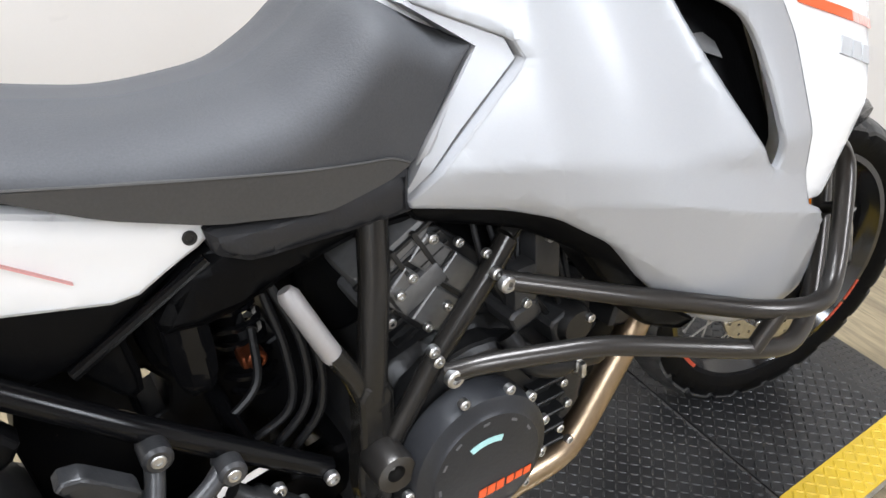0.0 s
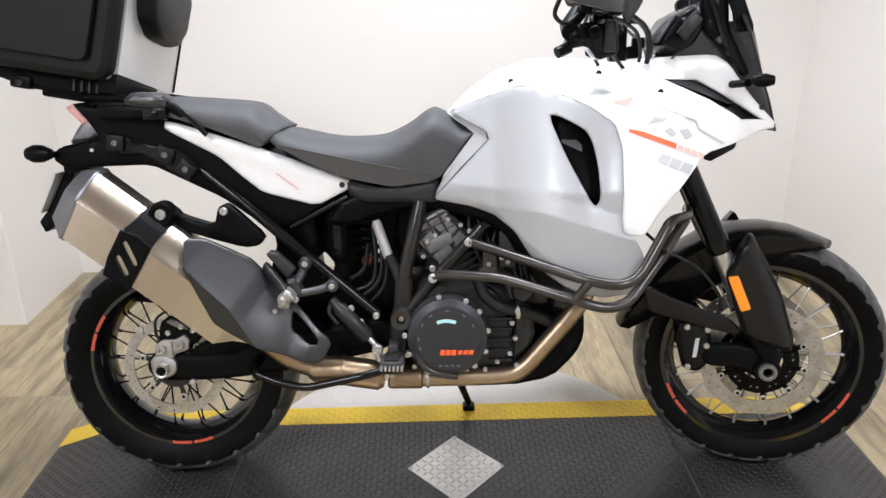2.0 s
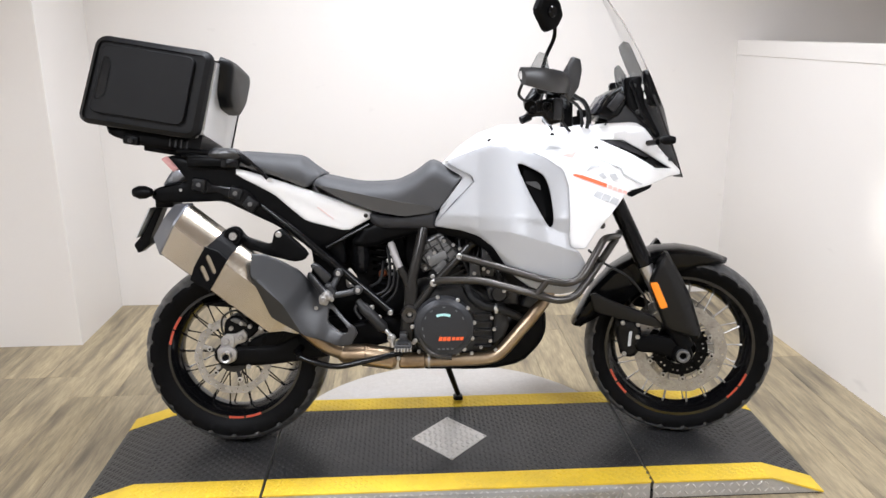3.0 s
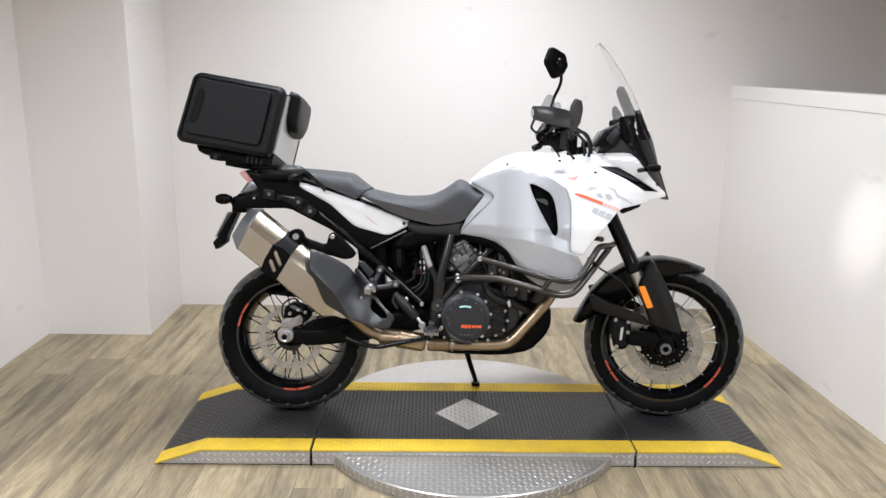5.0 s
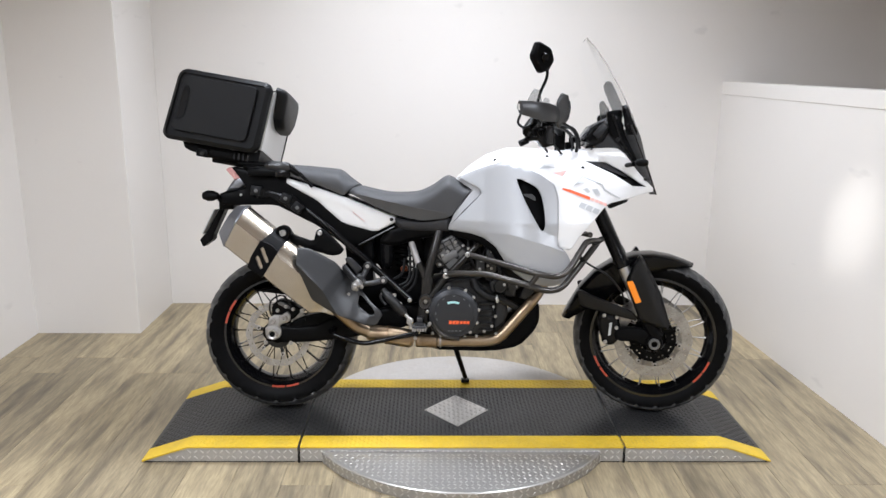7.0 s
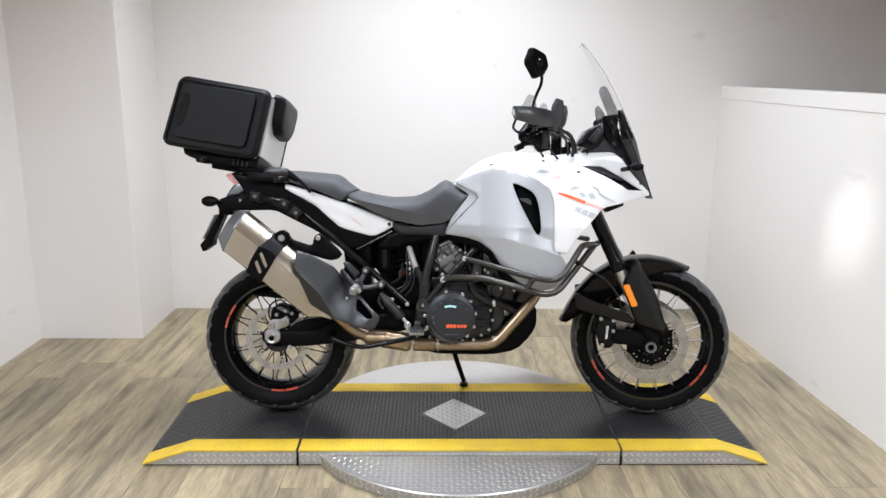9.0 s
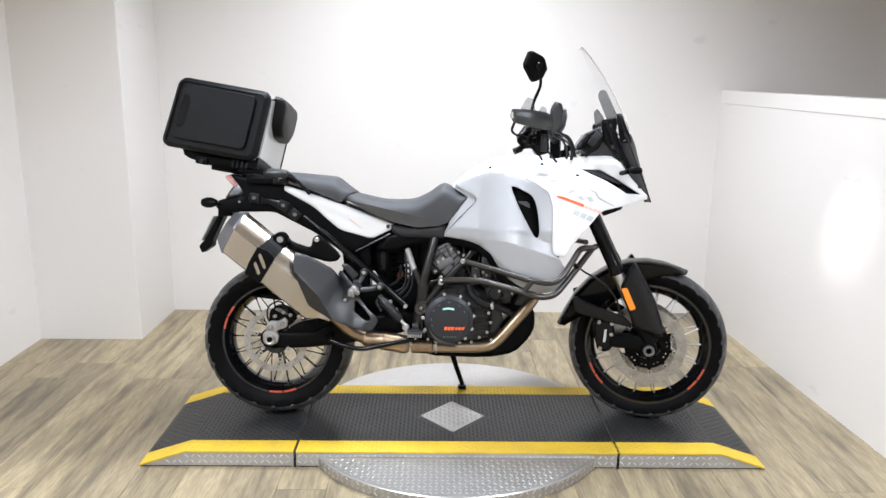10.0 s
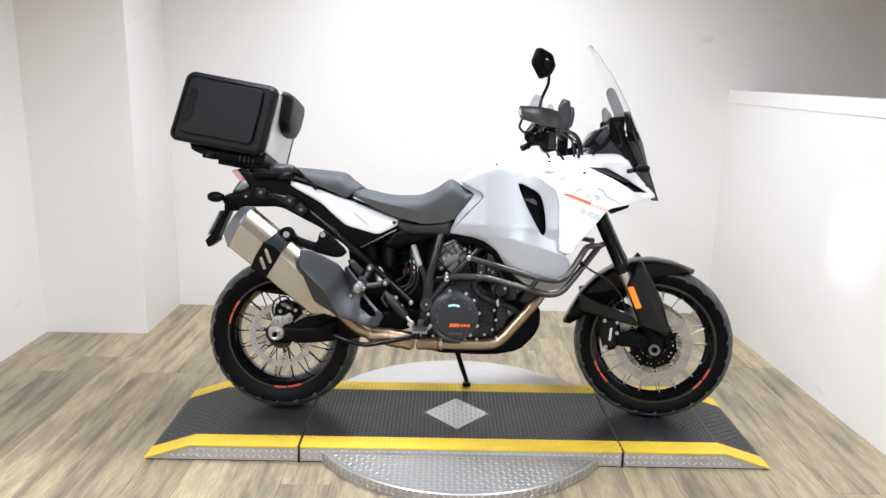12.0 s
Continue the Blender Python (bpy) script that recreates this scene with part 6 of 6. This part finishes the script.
for s in (-1, 1):
    guard = part("fork_guard", mesh_of("fork_guard", *slab(softened([(0.692, 0.672), (0.735, 0.600), (0.778, 0.515), (0.815, 0.400), (0.805, 0.376), (0.695, 0.410), (0.665, 0.490), (0.638, 0.568), (0.660, 0.622)], 0.12, 1), lambda x, z: 0.150 - 0.55 * max(0, (x - 0.735) + 0.46 * (z - 0.52)), 0.10, 0.014, step=0.015, side=s), GUARD), bike, "black plastic fork guard", STEER)
    part("reflector", mesh_of("reflector", *slab(softened([(0.640, 0.568), (0.664, 0.573), (0.700, 0.490), (0.677, 0.482)], 0.08, 1), 0.1565, 0.148, 0.002, step=0.02, side=s), AMBER), guard, "amber side reflector")
    bolt(guard, 0.755, s * 0.135, 0.447, 0.006, 0.004, ENGINE)
    bolt(guard, 0.770, s * 0.132, 0.402, 0.006, 0.004, ENGINE)
    part("guard_stay", mesh_of("guard_stay", *slab(softened([(0.452, 0.512), (0.472, 0.518), (0.500, 0.502), (0.664, 0.445), (0.690, 0.420), (0.687, 0.404), (0.600, 0.422), (0.468, 0.452)], 0.1, 1), lambda x, z: 0.118 - 0.09 * max(0, 0.6 - x), lambda x, z: 0.106 - 0.09 * max(0, 0.6 - x), 0.004, step=0.02, side=s), GUARD), fork, "dark mudguard stay")

# mudguard: an arch over the tyre that drops to a tip behind and in front
arch = [(169, 0.372, 0.05, 0.02), (160, 0.362, 0.062, 0.05), (146, 0.358, 0.070, 0.085), (132, 0.358, 0.074, 0.10), (118, 0.357, 0.076, 0.10), (104, 0.353, 0.076, 0.085), (92, 0.348, 0.074, 0.060), (80, 0.343, 0.068, 0.035), (70, 0.340, 0.050, 0.015), (64, 0.341, 0.02, 0.006)]
secs_v, secs_f = [], []
for a, r, w, drop in arch:
    for k in range(11):
        u = -1 + 0.2 * k
        y = w * max(-1, min(1, u * 1.28))
        rr = r - 0.012 * u * u - drop * max(0, abs(u) - 0.78) / 0.22
        secs_v.append(Vector((rr * math.cos(radians(a)), y, rr * math.sin(radians(a)))) + FRONT_C)
for i in range(len(arch) - 1):
    for k in range(10):
        a0 = i * 11 + k
        secs_f.append((a0, a0 + 1, a0 + 12, a0 + 11))
part("brake_line", mesh_of("brake_line", *tube(curve_points([(0.441, -0.145, 0.674), (0.494, -0.150, 0.631), (0.569, -0.150, 0.589), (0.623, -0.135, 0.523), (0.640, -0.12, 0.47)]), 0.004, 8), HOSE), fork)
fender = part("front_mudguard", mesh_of("front_mudguard", secs_v, secs_f, BLACK_GLOSS, 50), bike, "black front mudguard", STEER)
thick = fender.modifiers.new("thickness", "SOLIDIFY")
thick.thickness = 0.004

# -- crash bars
for s in (-1, 1):
    up = [(-0.002, s * 0.190, 0.670), (0.120, s * 0.285, 0.647), (0.238, s * 0.362, 0.621), (0.309, s * 0.380, 0.610), (0.354, s * 0.362, 0.625), (0.411, s * 0.320, 0.708), (0.432, s * 0.300, 0.736), (0.487, s * 0.240, 0.732), (0.52, s * 0.12, 0.73)]
    low = [(-0.088, s * 0.205, 0.590), (-0.056, s * 0.225, 0.601), (0.064, s * 0.285, 0.608), (0.222, s * 0.362, 0.576), (0.281, s * 0.367, 0.557), (0.336, s * 0.350, 0.564), (0.410, s * 0.300, 0.646), (0.481, s * 0.240, 0.725)]
    bars = part("crash_bar", mesh_of("crash_bar", *tube(bent(up, 0.035), 0.0115, 14), BAR), bike, "dark bronze tubular crash bar")
    part("lower_tube", mesh_of("lower_tube", *tube(bent(low, 0.035), 0.0115, 14), BAR), bars)
    part("brace", mesh_of("brace", *tube([(0.220, s * 0.361, 0.577), (0.249, s * 0.366, 0.618)], 0.010, 12), BAR), bars)
    part("brace", mesh_of("brace", *tube([(0.397, s * 0.326, 0.684), (0.423, s * 0.292, 0.662)], 0.008, 12), BLACK), bars)
    bolt(bars, -0.003, s * 0.200, 0.671, 0.010, 0.008).scale = (1, -s, 1)
    bolt(bars, -0.086, s * 0.214, 0.590, 0.011, 0.008).scale = (1, -s, 1)

# -- handlebar
bar_line = [(0.245, -0.470, 1.228), (0.285, -0.32, 1.223), (0.345, -0.20, 1.165), (0.365, -0.08, 1.135), (0.365, 0.08, 1.135), (0.345, 0.20, 1.165), (0.285, 0.32, 1.223), (0.245, 0.470, 1.228)]
bars = steered("handlebar", joined(tube(bent(bar_line, 0.05), 0.0115, 14), box(0.345, 0.385, -0.06, -0.03, 1.05, 1.155, 0.006), box(0.345, 0.385, 0.03, 0.06, 1.05, 1.155, 0.006), box(0.33, 0.43, -0.085, 0.085, 1.03, 1.055, 0.01)), BLACK, "black tapered handlebar")
part("ignition", mesh_of("ignition", *joined(tube([(0.41, 0, 1.05), (0.40, 0, 1.10)], 0.02), box(0.40, 0.43, -0.02, 0.02, 1.095, 1.12, 0.004)), BLACK), bars)
for s in (-1, 1):
    e0, e1 = Vector((0.245, s * 0.470, 1.228)), Vector((0.285, s * 0.32, 1.223))
    grip = part("grip", mesh_of("grip", *tube([e0, e0.lerp(e1, 0.04), e0.lerp(e1, 0.08)] + [e0.lerp(e1, 0.1 + 0.07 * k) for k in range(12)], 0.017, 16, [0.019, 0.019, 0.0165] + [0.0165 + 0.001 * (k % 2) for k in range(12)]), HOSE), bike, "black rubber grip", STEER)
    part("bar_end", mesh_of("bar_end", *tube([e0 + (e0 - e1) * 0.12, e0 + (e0 - e1) * 0.10, e0], 0.017, 16, [0.012, 0.0165, 0.0165]), CHROME), grip, "pale bar end weight")
    part("switch_box", mesh_of("switch_box", *box(0.272, 0.315, s * 0.295 - 0.03, s * 0.295 + 0.03, 1.175, 1.225, 0.01), BLACK), bars)
    part("lever", mesh_of("lever", *tube(curve_points([(0.325, s * 0.275, 1.19), (0.330, s * 0.33, 1.185), (0.318, s * 0.40, 1.18), (0.300, s * 0.455, 1.182)]), 0.0055, 8), BLACK_GLOSS), bars)
    part("fluid_reservoir", mesh_of("fluid_reservoir", *joined(box(0.300, 0.350, s * 0.255 - 0.025, s * 0.255 + 0.025, 1.195, 1.235, 0.008), box(0.32, 0.36, s * 0.26 - 0.012, s * 0.26 + 0.012, 1.17, 1.20, 0.006)), BLACK_GLOSS), bars)
    # hand guard: a slim bowed shell in front of the grip that ends in a taller wing
    rows = []
    for k in range(15):
        u = k / 14
        p = Vector((0.238, s * 0.488, 1.226)).lerp(Vector((0.362, s * 0.335, 1.205)), u) + Vector((0.026 * math.sin(math.pi * u) ** 0.8, s * 0.03 * math.sin(math.pi * u), -0.004 * math.sin(math.pi * u)))
        h = 0.017 + 0.014 * math.sin(math.pi * min(1, 0.1 + u * 0.8)) ** 0.7
        d = Vector((0.8, s * 0.5, 0)).normalized()
        rows.append([p + d * (0.012 * math.cos(a)) + Vector((0, 0, h * math.sin(a) - 0.3 * h * math.cos(a))) for a in [2 * math.pi * j / 12 for j in range(12)]])
    guard = part("hand_guard", mesh_of("hand_guard", *loft(rows), HANDGUARD, 40), bike, "grey hand guard", STEER)
    part("deflector", mesh_of("deflector", *moved(slab(softened([(-0.035, 0.0), (-0.004, 0.055), (0.018, 0.048), (0.028, 0.0)], 0.15, 1), 0.002, -0.002, step=0.01), Matrix.Translation((0.285, s * 0.465, 1.235)) @ Matrix.Rotation(radians(-25 * s), 4, "Z")), SMOKE_PALE), guard, "small clear deflector")
    part("wing", mesh_of("wing", *moved(slab(softened([(-0.034, -0.020), (-0.030, 0.030), (-0.014, 0.058), (0.012, 0.050), (0.018, 0.018), (0.008, -0.030), (-0.022, -0.068), (-0.032, -0.050)], 0.12, 1), 0.008, -0.004, 0.006, step=0.012), Matrix.Translation((0.385, s * 0.345, 1.222)) @ Matrix.Rotation(radians(-28 * s), 4, "Z")), HANDGUARD), guard, "grey hand guard wing")
    part("clutter", mesh_of("clutter", *joined(box(0.300, 0.345, s * 0.215 - 0.03, s * 0.215 + 0.03, 1.140, 1.185, 0.01), tube([(0.27, s * 0.27, 1.18), (0.25, s * 0.30, 1.15), (0.255, s * 0.33, 1.14)], 0.018, 12), tube([(0.33, s * 0.18, 1.17), (0.31, s * 0.19, 1.12), (0.30, s * 0.17, 1.09)], 0.014, 10)), BLACK), guard, "black switch gear")
gear = part("switch_gear", mesh_of("switch_gear", *slab(softened([(0.182, 1.092), (0.200, 1.112), (0.205, 1.142), (0.300, 1.158), (0.308, 1.085), (0.262, 1.072), (0.240, 1.102)], 0.15, 1), 0.315, 0.255, 0.012, step=0.02), BLACK_GLOSS), bike, "black switch gear below the handlebar")
part("lever_pivot", mesh_of("lever_pivot", *moved(knob(0.013, 0.02), Matrix.Translation((0.252, -0.312, 1.128))), BLACK), gear)
part("clamp", mesh_of("clamp", *box(0.272, 0.296, -0.325, -0.30, 1.088, 1.150, 0.004), GREY_PLASTIC), gear)
part("plug", mesh_of("plug", *joined(tube([(0.205, -0.30, 1.100), (0.178, -0.31, 1.088)], 0.012, 10), box(0.222, 0.236, -0.33, -0.30, 1.112, 1.140, 0.003)), BLACK), gear)
stem = part("mirror_stem", mesh_of("mirror_stem", *tube(curve_points([(0.285, -0.355, 1.225), (0.300, -0.385, 1.28), (0.322, -0.415, 1.33), (0.322, -0.432, 1.374)]), 0.0055, 10), BLACK), bars, "thin black mirror stem")
mm = Matrix.Translation((0.304, -0.440, 1.394)) @ Matrix.Rotation(radians(48), 4, "Z")
hexo = softened([(-0.025, 0.055), (0.038, 0.034), (0.055, -0.006), (0.031, -0.040), (-0.009, -0.053), (-0.052, 0.002)], 0.12, 1)
head = part("mirror_head", mesh_of("mirror_head", *moved(slab(hexo, 0.013, -0.010, 0.010, step=0.012), mm), BLACK), bike, "black angular mirror housing", STEER)
part("mirror_pane", mesh_of("mirror_pane", *moved(slab([(x * 0.88, z * 0.86) for x, z in hexo], 0.0105, 0.008, step=0, side=1), mm), MIRROR), head, "mirror glass")
part("ball_joint", mesh_of("ball_joint", *moved(lathe([(0.0001, -0.024), (0.012, -0.024), (0.016, -0.018), (0.016, 0.0), (0.0001, 0.0)], 16), mm), BLACK_GLOSS), head)
for pts in ([(0.30, -0.26, 1.19), (0.35, -0.22, 1.165), (0.400, -0.13, 1.135), (0.415, -0.08, 1.08), (0.40, -0.05, 1.03)], [(0.31, -0.27, 1.20), (0.375, -0.22, 1.175), (0.422, -0.12, 1.14), (0.434, -0.09, 1.09), (0.425, -0.05, 1.03)], [(0.31, -0.25, 1.18), (0.36, -0.20, 1.16), (0.412, -0.10, 1.155), (0.438, -0.06, 1.11), (0.44, -0.03, 1.05)], [(0.29, -0.24, 1.18), (0.285, -0.18, 1.13), (0.32, -0.10, 1.06)], [(0.30, 0.26, 1.19), (0.38, 0.24, 1.15), (0.44, 0.14, 1.09), (0.45, 0.08, 1.03)], [(0.30, -0.23, 1.17), (0.34, -0.15, 1.10), (0.38, -0.10, 1.05)], [(0.235, -0.42, 1.205), (0.225, -0.40, 1.175), (0.245, -0.36, 1.158), (0.27, -0.31, 1.175)]):
    part("cable", mesh_of("cable", *tube(curve_points(pts), 0.0065 if pts[0][0] > 0.305 else 0.0045, 8), HOSE), bars)

# -- dash, windscreen and nose
nose = part("nose_frame", mesh_of("nose_frame", *body(softened([(0.56, 1.05), (0.615, 1.06), (0.66, 1.0), (0.705, 0.925), (0.66, 0.90), (0.58, 0.93)], 0.15, 1), 0.070, 0.015), BLACK), bike, "black nose frame behind the windscreen")
for s in (-1, 1):
    part("frame_strut", mesh_of("frame_strut", *slab(softened([(0.528, 1.225), (0.590, 1.235), (0.597, 1.146), (0.651, 1.043), (0.636, 1.033), (0.585, 1.100), (0.541, 1.140)], 0.1, 1), 0.112, 0.088, 0.005, side=s), BLACK), nose, "black strut that carries the windscreen")
    part("inner_panel", mesh_of("inner_panel", *slab([(0.470, 1.078), (0.541, 1.150), (0.580, 1.112), (0.625, 1.060), (0.576, 1.072)], 0.098, 0.090, 0.002, side=s), GREY_PLASTIC), nose, "grey inner panel below the screen")
    for x, z in ((0.560, 1.200), (0.575, 1.118), (0.600, 1.090)):
        bolt(nose, x, s * 0.112, z, 0.008, 0.006, ENGINE).scale = (1, -s, 1)
    part("slide_rail", mesh_of("slide_rail", *tube([(0.548, s * 0.116, 1.215), (0.590, s * 0.116, 1.11), (0.632, s * 0.112, 1.045)], 0.007, 10), BLACK_GLOSS), nose)
dash = part("dashboard", mesh_of("dashboard", *body(softened([(0.446, 1.111), (0.492, 1.182), (0.535, 1.205), (0.550, 1.160), (0.520, 1.108), (0.486, 1.090)], 0.12, 1), 0.105, 0.008), BLACK_GLOSS), bike, "black instrument panel")
part("screen", mesh_of("screen", *moved(box(-0.004, 0.0, -0.085, 0.085, -0.036, 0.036, 0.001), Matrix.Translation((0.465, 0, 1.147)) @ Matrix.Rotation(radians(34), 4, "Y")), SMOKE), dash, "unlit grey display")
part("phone_mount", mesh_of("phone_mount", *moved(box(-0.030, 0.030, -0.122, -0.106, -0.014, 0.014, 0.004), Matrix.Translation((0.505, 0, 1.150)) @ Matrix.Rotation(radians(-52), 4, "Y")), GREY_PLASTIC), dash, "grey switch block beside the panel")
MID = [(0.462, 1.522), (0.496, 1.480), (0.550, 1.405), (0.602, 1.315), (0.648, 1.220), (0.684, 1.125)]
HALF = [0.075, 0.125, 0.165, 0.185, 0.185, 0.165]
v, f = [], []
for off in (0.0, 0.004):
    for (x, z), w in zip(MID, HALF):
        for k in range(13):
            u = -1 + k / 6
            v.append((x - 2.4 * (w * u) ** 2 - off * 0.9, w * u, z - 0.02 * u * u - off * 0.4))
nr, nc = len(MID), 13
base = nr * nc
for i in range(nr - 1):
    for k in range(nc - 1):
        a = i * nc + k
        f += [(a, a + 1, a + nc + 1, a + nc), (a + base, a + base + nc, a + base + nc + 1, a + base + 1)]
for k in range(nc - 1):
    for a in (k, (nr - 1) * nc + k):
        f.append((a, a + base, a + base + 1, a + 1))
for i in range(nr - 1):
    for a in (i * nc, i * nc + nc - 1):
        f.append((a, a + nc, a + nc + base, a + base))
screen = part("windscreen", mesh_of("windscreen", v, f, PANE, 60), bike, "tall clear plastic windscreen")
screen.visible_shadow = False
low_v, low_f = [], []
LOWMID = [(0.666, 1.170, 0.155), (0.683, 1.130, 0.150), (0.704, 1.05, 0.115), (0.728, 0.98, 0.085), (0.754, 0.905, 0.045)]
for off in (0.0, 0.006):
    for x, z, w in LOWMID:
        for k in range(9):
            u = -1 + k / 4
            low_v.append((x - 2.2 * (w * u) ** 2 - off, w * u, z))
base = len(LOWMID) * 9
for i in range(len(LOWMID) - 1):
    for k in range(8):
        a = i * 9 + k
        low_f += [(a, a + 1, a + 10, a + 9), (a + base, a + base + 9, a + base + 10, a + base + 1)]
    for a in (i * 9, i * 9 + 8):
        low_f.append((a, a + 9, a + 9 + base, a + base))
for k in range(8):
    for a in (k, (len(LOWMID) - 1) * 9 + k):
        low_f.append((a, a + base, a + base + 1, a + 1))
part("headlight_cowl", mesh_of("headlight_cowl", low_v, low_f, GREY_PLASTIC, 60), bike, "dark grey cowl below the windscreen")
for s in (-1, 1):
    part("screen_strut", mesh_of("screen_strut", *slab(softened([(0.580, 1.245), (0.600, 1.250), (0.648, 1.135), (0.600, 1.135), (0.592, 1.19)], 0.12, 1), 0.138, 0.130, 0.004, step=0.02, side=s), BLACK_GLOSS), nose, "black windscreen strut")
    part("turn_signal", mesh_of("turn_signal", *joined(tube([(0.61, s * 0.09, 1.018), (0.622, s * 0.18, 1.022)], 0.009), moved(lathe([(0.0001, -0.028), (0.010, -0.025), (0.015, -0.008), (0.015, 0.010), (0.010, 0.02), (0.0001, 0.024)], 16), Matrix.Translation((0.645, s * 0.20, 1.027)) @ Matrix.Rotation(radians(80), 4, "Z"))), BLACK), bike, "dark turn signal on a stalk")
    if s > 0:
        continue
    part("side_deflector", mesh_of("side_deflector", *slab(softened([(0.512, 1.322), (0.532, 1.345), (0.548, 1.335), (0.606, 1.215), (0.575, 1.19), (0.558, 1.215)], 0.15, 1), 0.095, 0.090, step=0.02, side=s), DEFLECTOR), screen, "smoked side deflector")
    part("small_deflector", mesh_of("small_deflector", *slab(softened([(0.500, 1.255), (0.514, 1.270), (0.545, 1.228), (0.512, 1.175)], 0.15, 1), 0.095, 0.090, step=0.02, side=s), DEFLECTOR), screen, "small smoked deflector")

# ---- top case on the rack ----
CASE_M = BIKE @ Matrix.Translation((-0.968, 0.040, 1.207)) @ Matrix.Rotation(radians(9.5), 4, "Y")
def rounded(x0, x1, z0, z1, r):
    """A rectangle with round corners."""
    return [(cx + r * math.cos(radians(a)), cz + r * math.sin(radians(a))) for cx, cz, a0 in ((x1 - r, z1 - r, 0), (x0 + r, z1 - r, 90), (x0 + r, z0 + r, 180), (x1 - r, z0 + r, 270)) for a in range(a0, a0 + 91, 15)]


def leaned(data):
    return [Vector((x + z * (0.105 - 0.03 * x / 0.185), y, z)) for x, y, z in data[0]], data[1]


case = thing("top_case", "black and aluminium top case on the rear rack", "top case", CASE_M)
part("shell", mesh_of("shell", *leaned(joined(box(-0.165, 0.178, -0.18, 0.215, -0.132, 0.112, 0.008), loft([[Vector((x, y, z)) for y, z in ((-0.165, 0.110), (0.211, 0.110), (0.215, 0.105), (0.215, -0.168), (0.209, -0.173), (-0.165, -0.118))] for x in (0.160, 0.191)]))), material("case_aluminium", (0.66, 0.665, 0.67), 0.38, 0.55, grain=0.08, scale=120, stain=0.15, stain_scale=5, second=(0.56, 0.56, 0.56))), case, "pale aluminium middle body")
def raked(outline):
    """Leans an outline's upright edges forwards, the rear one more."""
    return [(x + z * (0.105 - 0.03 * x / 0.185), z) for x, z in outline]


rect = raked(rounded(-0.184, 0.184, -0.138, 0.138, 0.034))
panel_line = raked(rounded(-0.150, 0.136, -0.100, 0.112, 0.022))
slot_line = softened(raked([(-0.140, -0.056), (-0.126, -0.056), (-0.113, -0.040), (-0.115, 0.056), (-0.126, 0.072), (-0.138, 0.072)]), 0.12, 1)
for s in (-1, 1):
    lid = part("side_shell", mesh_of("side_shell", *slab(rect, 0.210, 0.165, 0.026, step=0, side=s), CASE, 50), case, "black moulded side shell")
    part("side_inset", mesh_of("side_inset", *slab([(x * 0.997, z * 0.996) for x, z in panel_line], 0.2140, 0.200, 0.0035, [slot_line], 0, side=s), CASE, 40), lid, "black flat side inset")
    part("handle_slot", mesh_of("handle_slot", *slab(raked([(-0.145, -0.066), (-0.108, -0.066), (-0.108, 0.080), (-0.145, 0.080)]), 0.2106, 0.190, step=0, side=s), BLACK_GLOSS), lid, "dark handle slot")
pad_line = softened([(-0.158, 0.122), (-0.02, 0.118), (0.130, 0.100), (0.160, 0.075), (0.155, -0.012), (0.095, -0.060), (-0.05, -0.040), (-0.120, 0.005)], 0.12, 2)
part("back_pad", mesh_of("back_pad", *leaned(loft([[Vector((x, 0.015 + y * g, 0.012 + z * h)) for y, z in pad_line] for x, g, h in ((0.186, 1.0, 1.0), (0.210, 0.98, 0.97), (0.226, 0.90, 0.88), (0.232, 0.76, 0.72))])), CASE, 45), case, "black padded backrest on the case")
part("front_edge", mesh_of("front_edge", *leaned(joined(box(0.1900, 0.195, 0.208, 0.2165, -0.166, 0.11, 0.002), loft([[Vector((x, y, z)) for y, z in ((-0.165, -0.120), (0.10, -0.158), (0.10, -0.178), (-0.165, -0.165))] for x in (0.150, 0.189)]))), BLACK), case)
base = part("base_plate", mesh_of("base_plate", *joined(body(softened([(-0.135, -0.135), (-0.12, -0.165), (-0.02, -0.185), (0.155, -0.178), (0.165, -0.15), (0.16, -0.132)], 0.15, 1), 0.15, 0.012), box(-0.07, -0.02, -0.16, -0.12, -0.185, -0.155, 0.006), box(-0.02, 0.13, -0.11, 0.11, -0.200, -0.178, 0.006)), BLACK), case, "black case base with latches")
for k in range(4):
    part("rib", mesh_of("rib", *box(0.075 + 0.018 * k, 0.081 + 0.018 * k, -0.156, -0.148, -0.172, -0.145, 0.001), GREY_PLASTIC), base)
bolt(base, -0.045, -0.160, -0.172, 0.008, 0.006, ENGINE)

# ---- floor planks ----
rnd = random.Random(11)
WIDE, LONG = 0.182, 1.22
planks = {}


def plank_mesh(w, l):
    key = (round(w, 3), round(l, 3))
    if key not in planks:
        planks[key] = mesh_of("plank", *box(-w / 2 + 0.0005, w / 2 - 0.0005, -l / 2 + 0.0005, l / 2 - 0.0005, -0.004, 0.0, 0.0007), PLANK, 0)
    return planks[key]


x = X_LEFT + 0.001
while x < 2.05:
    w = WIDE
    y = Y_FRONT + 0.002 - rnd.choice((0.15, 0.35, 0.55, 0.75, 0.95))
    while y < Y_BACK:
        y0, y1 = max(y, Y_FRONT), min(y + LONG, Y_COLUMN if x < X_COLUMN - 0.09 else Y_BACK)
        if y1 - y0 > 0.05:
            part("plank", plank_mesh(w, y1 - y0), floor, "", Matrix.Translation((x + w / 2, (y0 + y1) / 2, 0)))
        y += LONG
    x += w
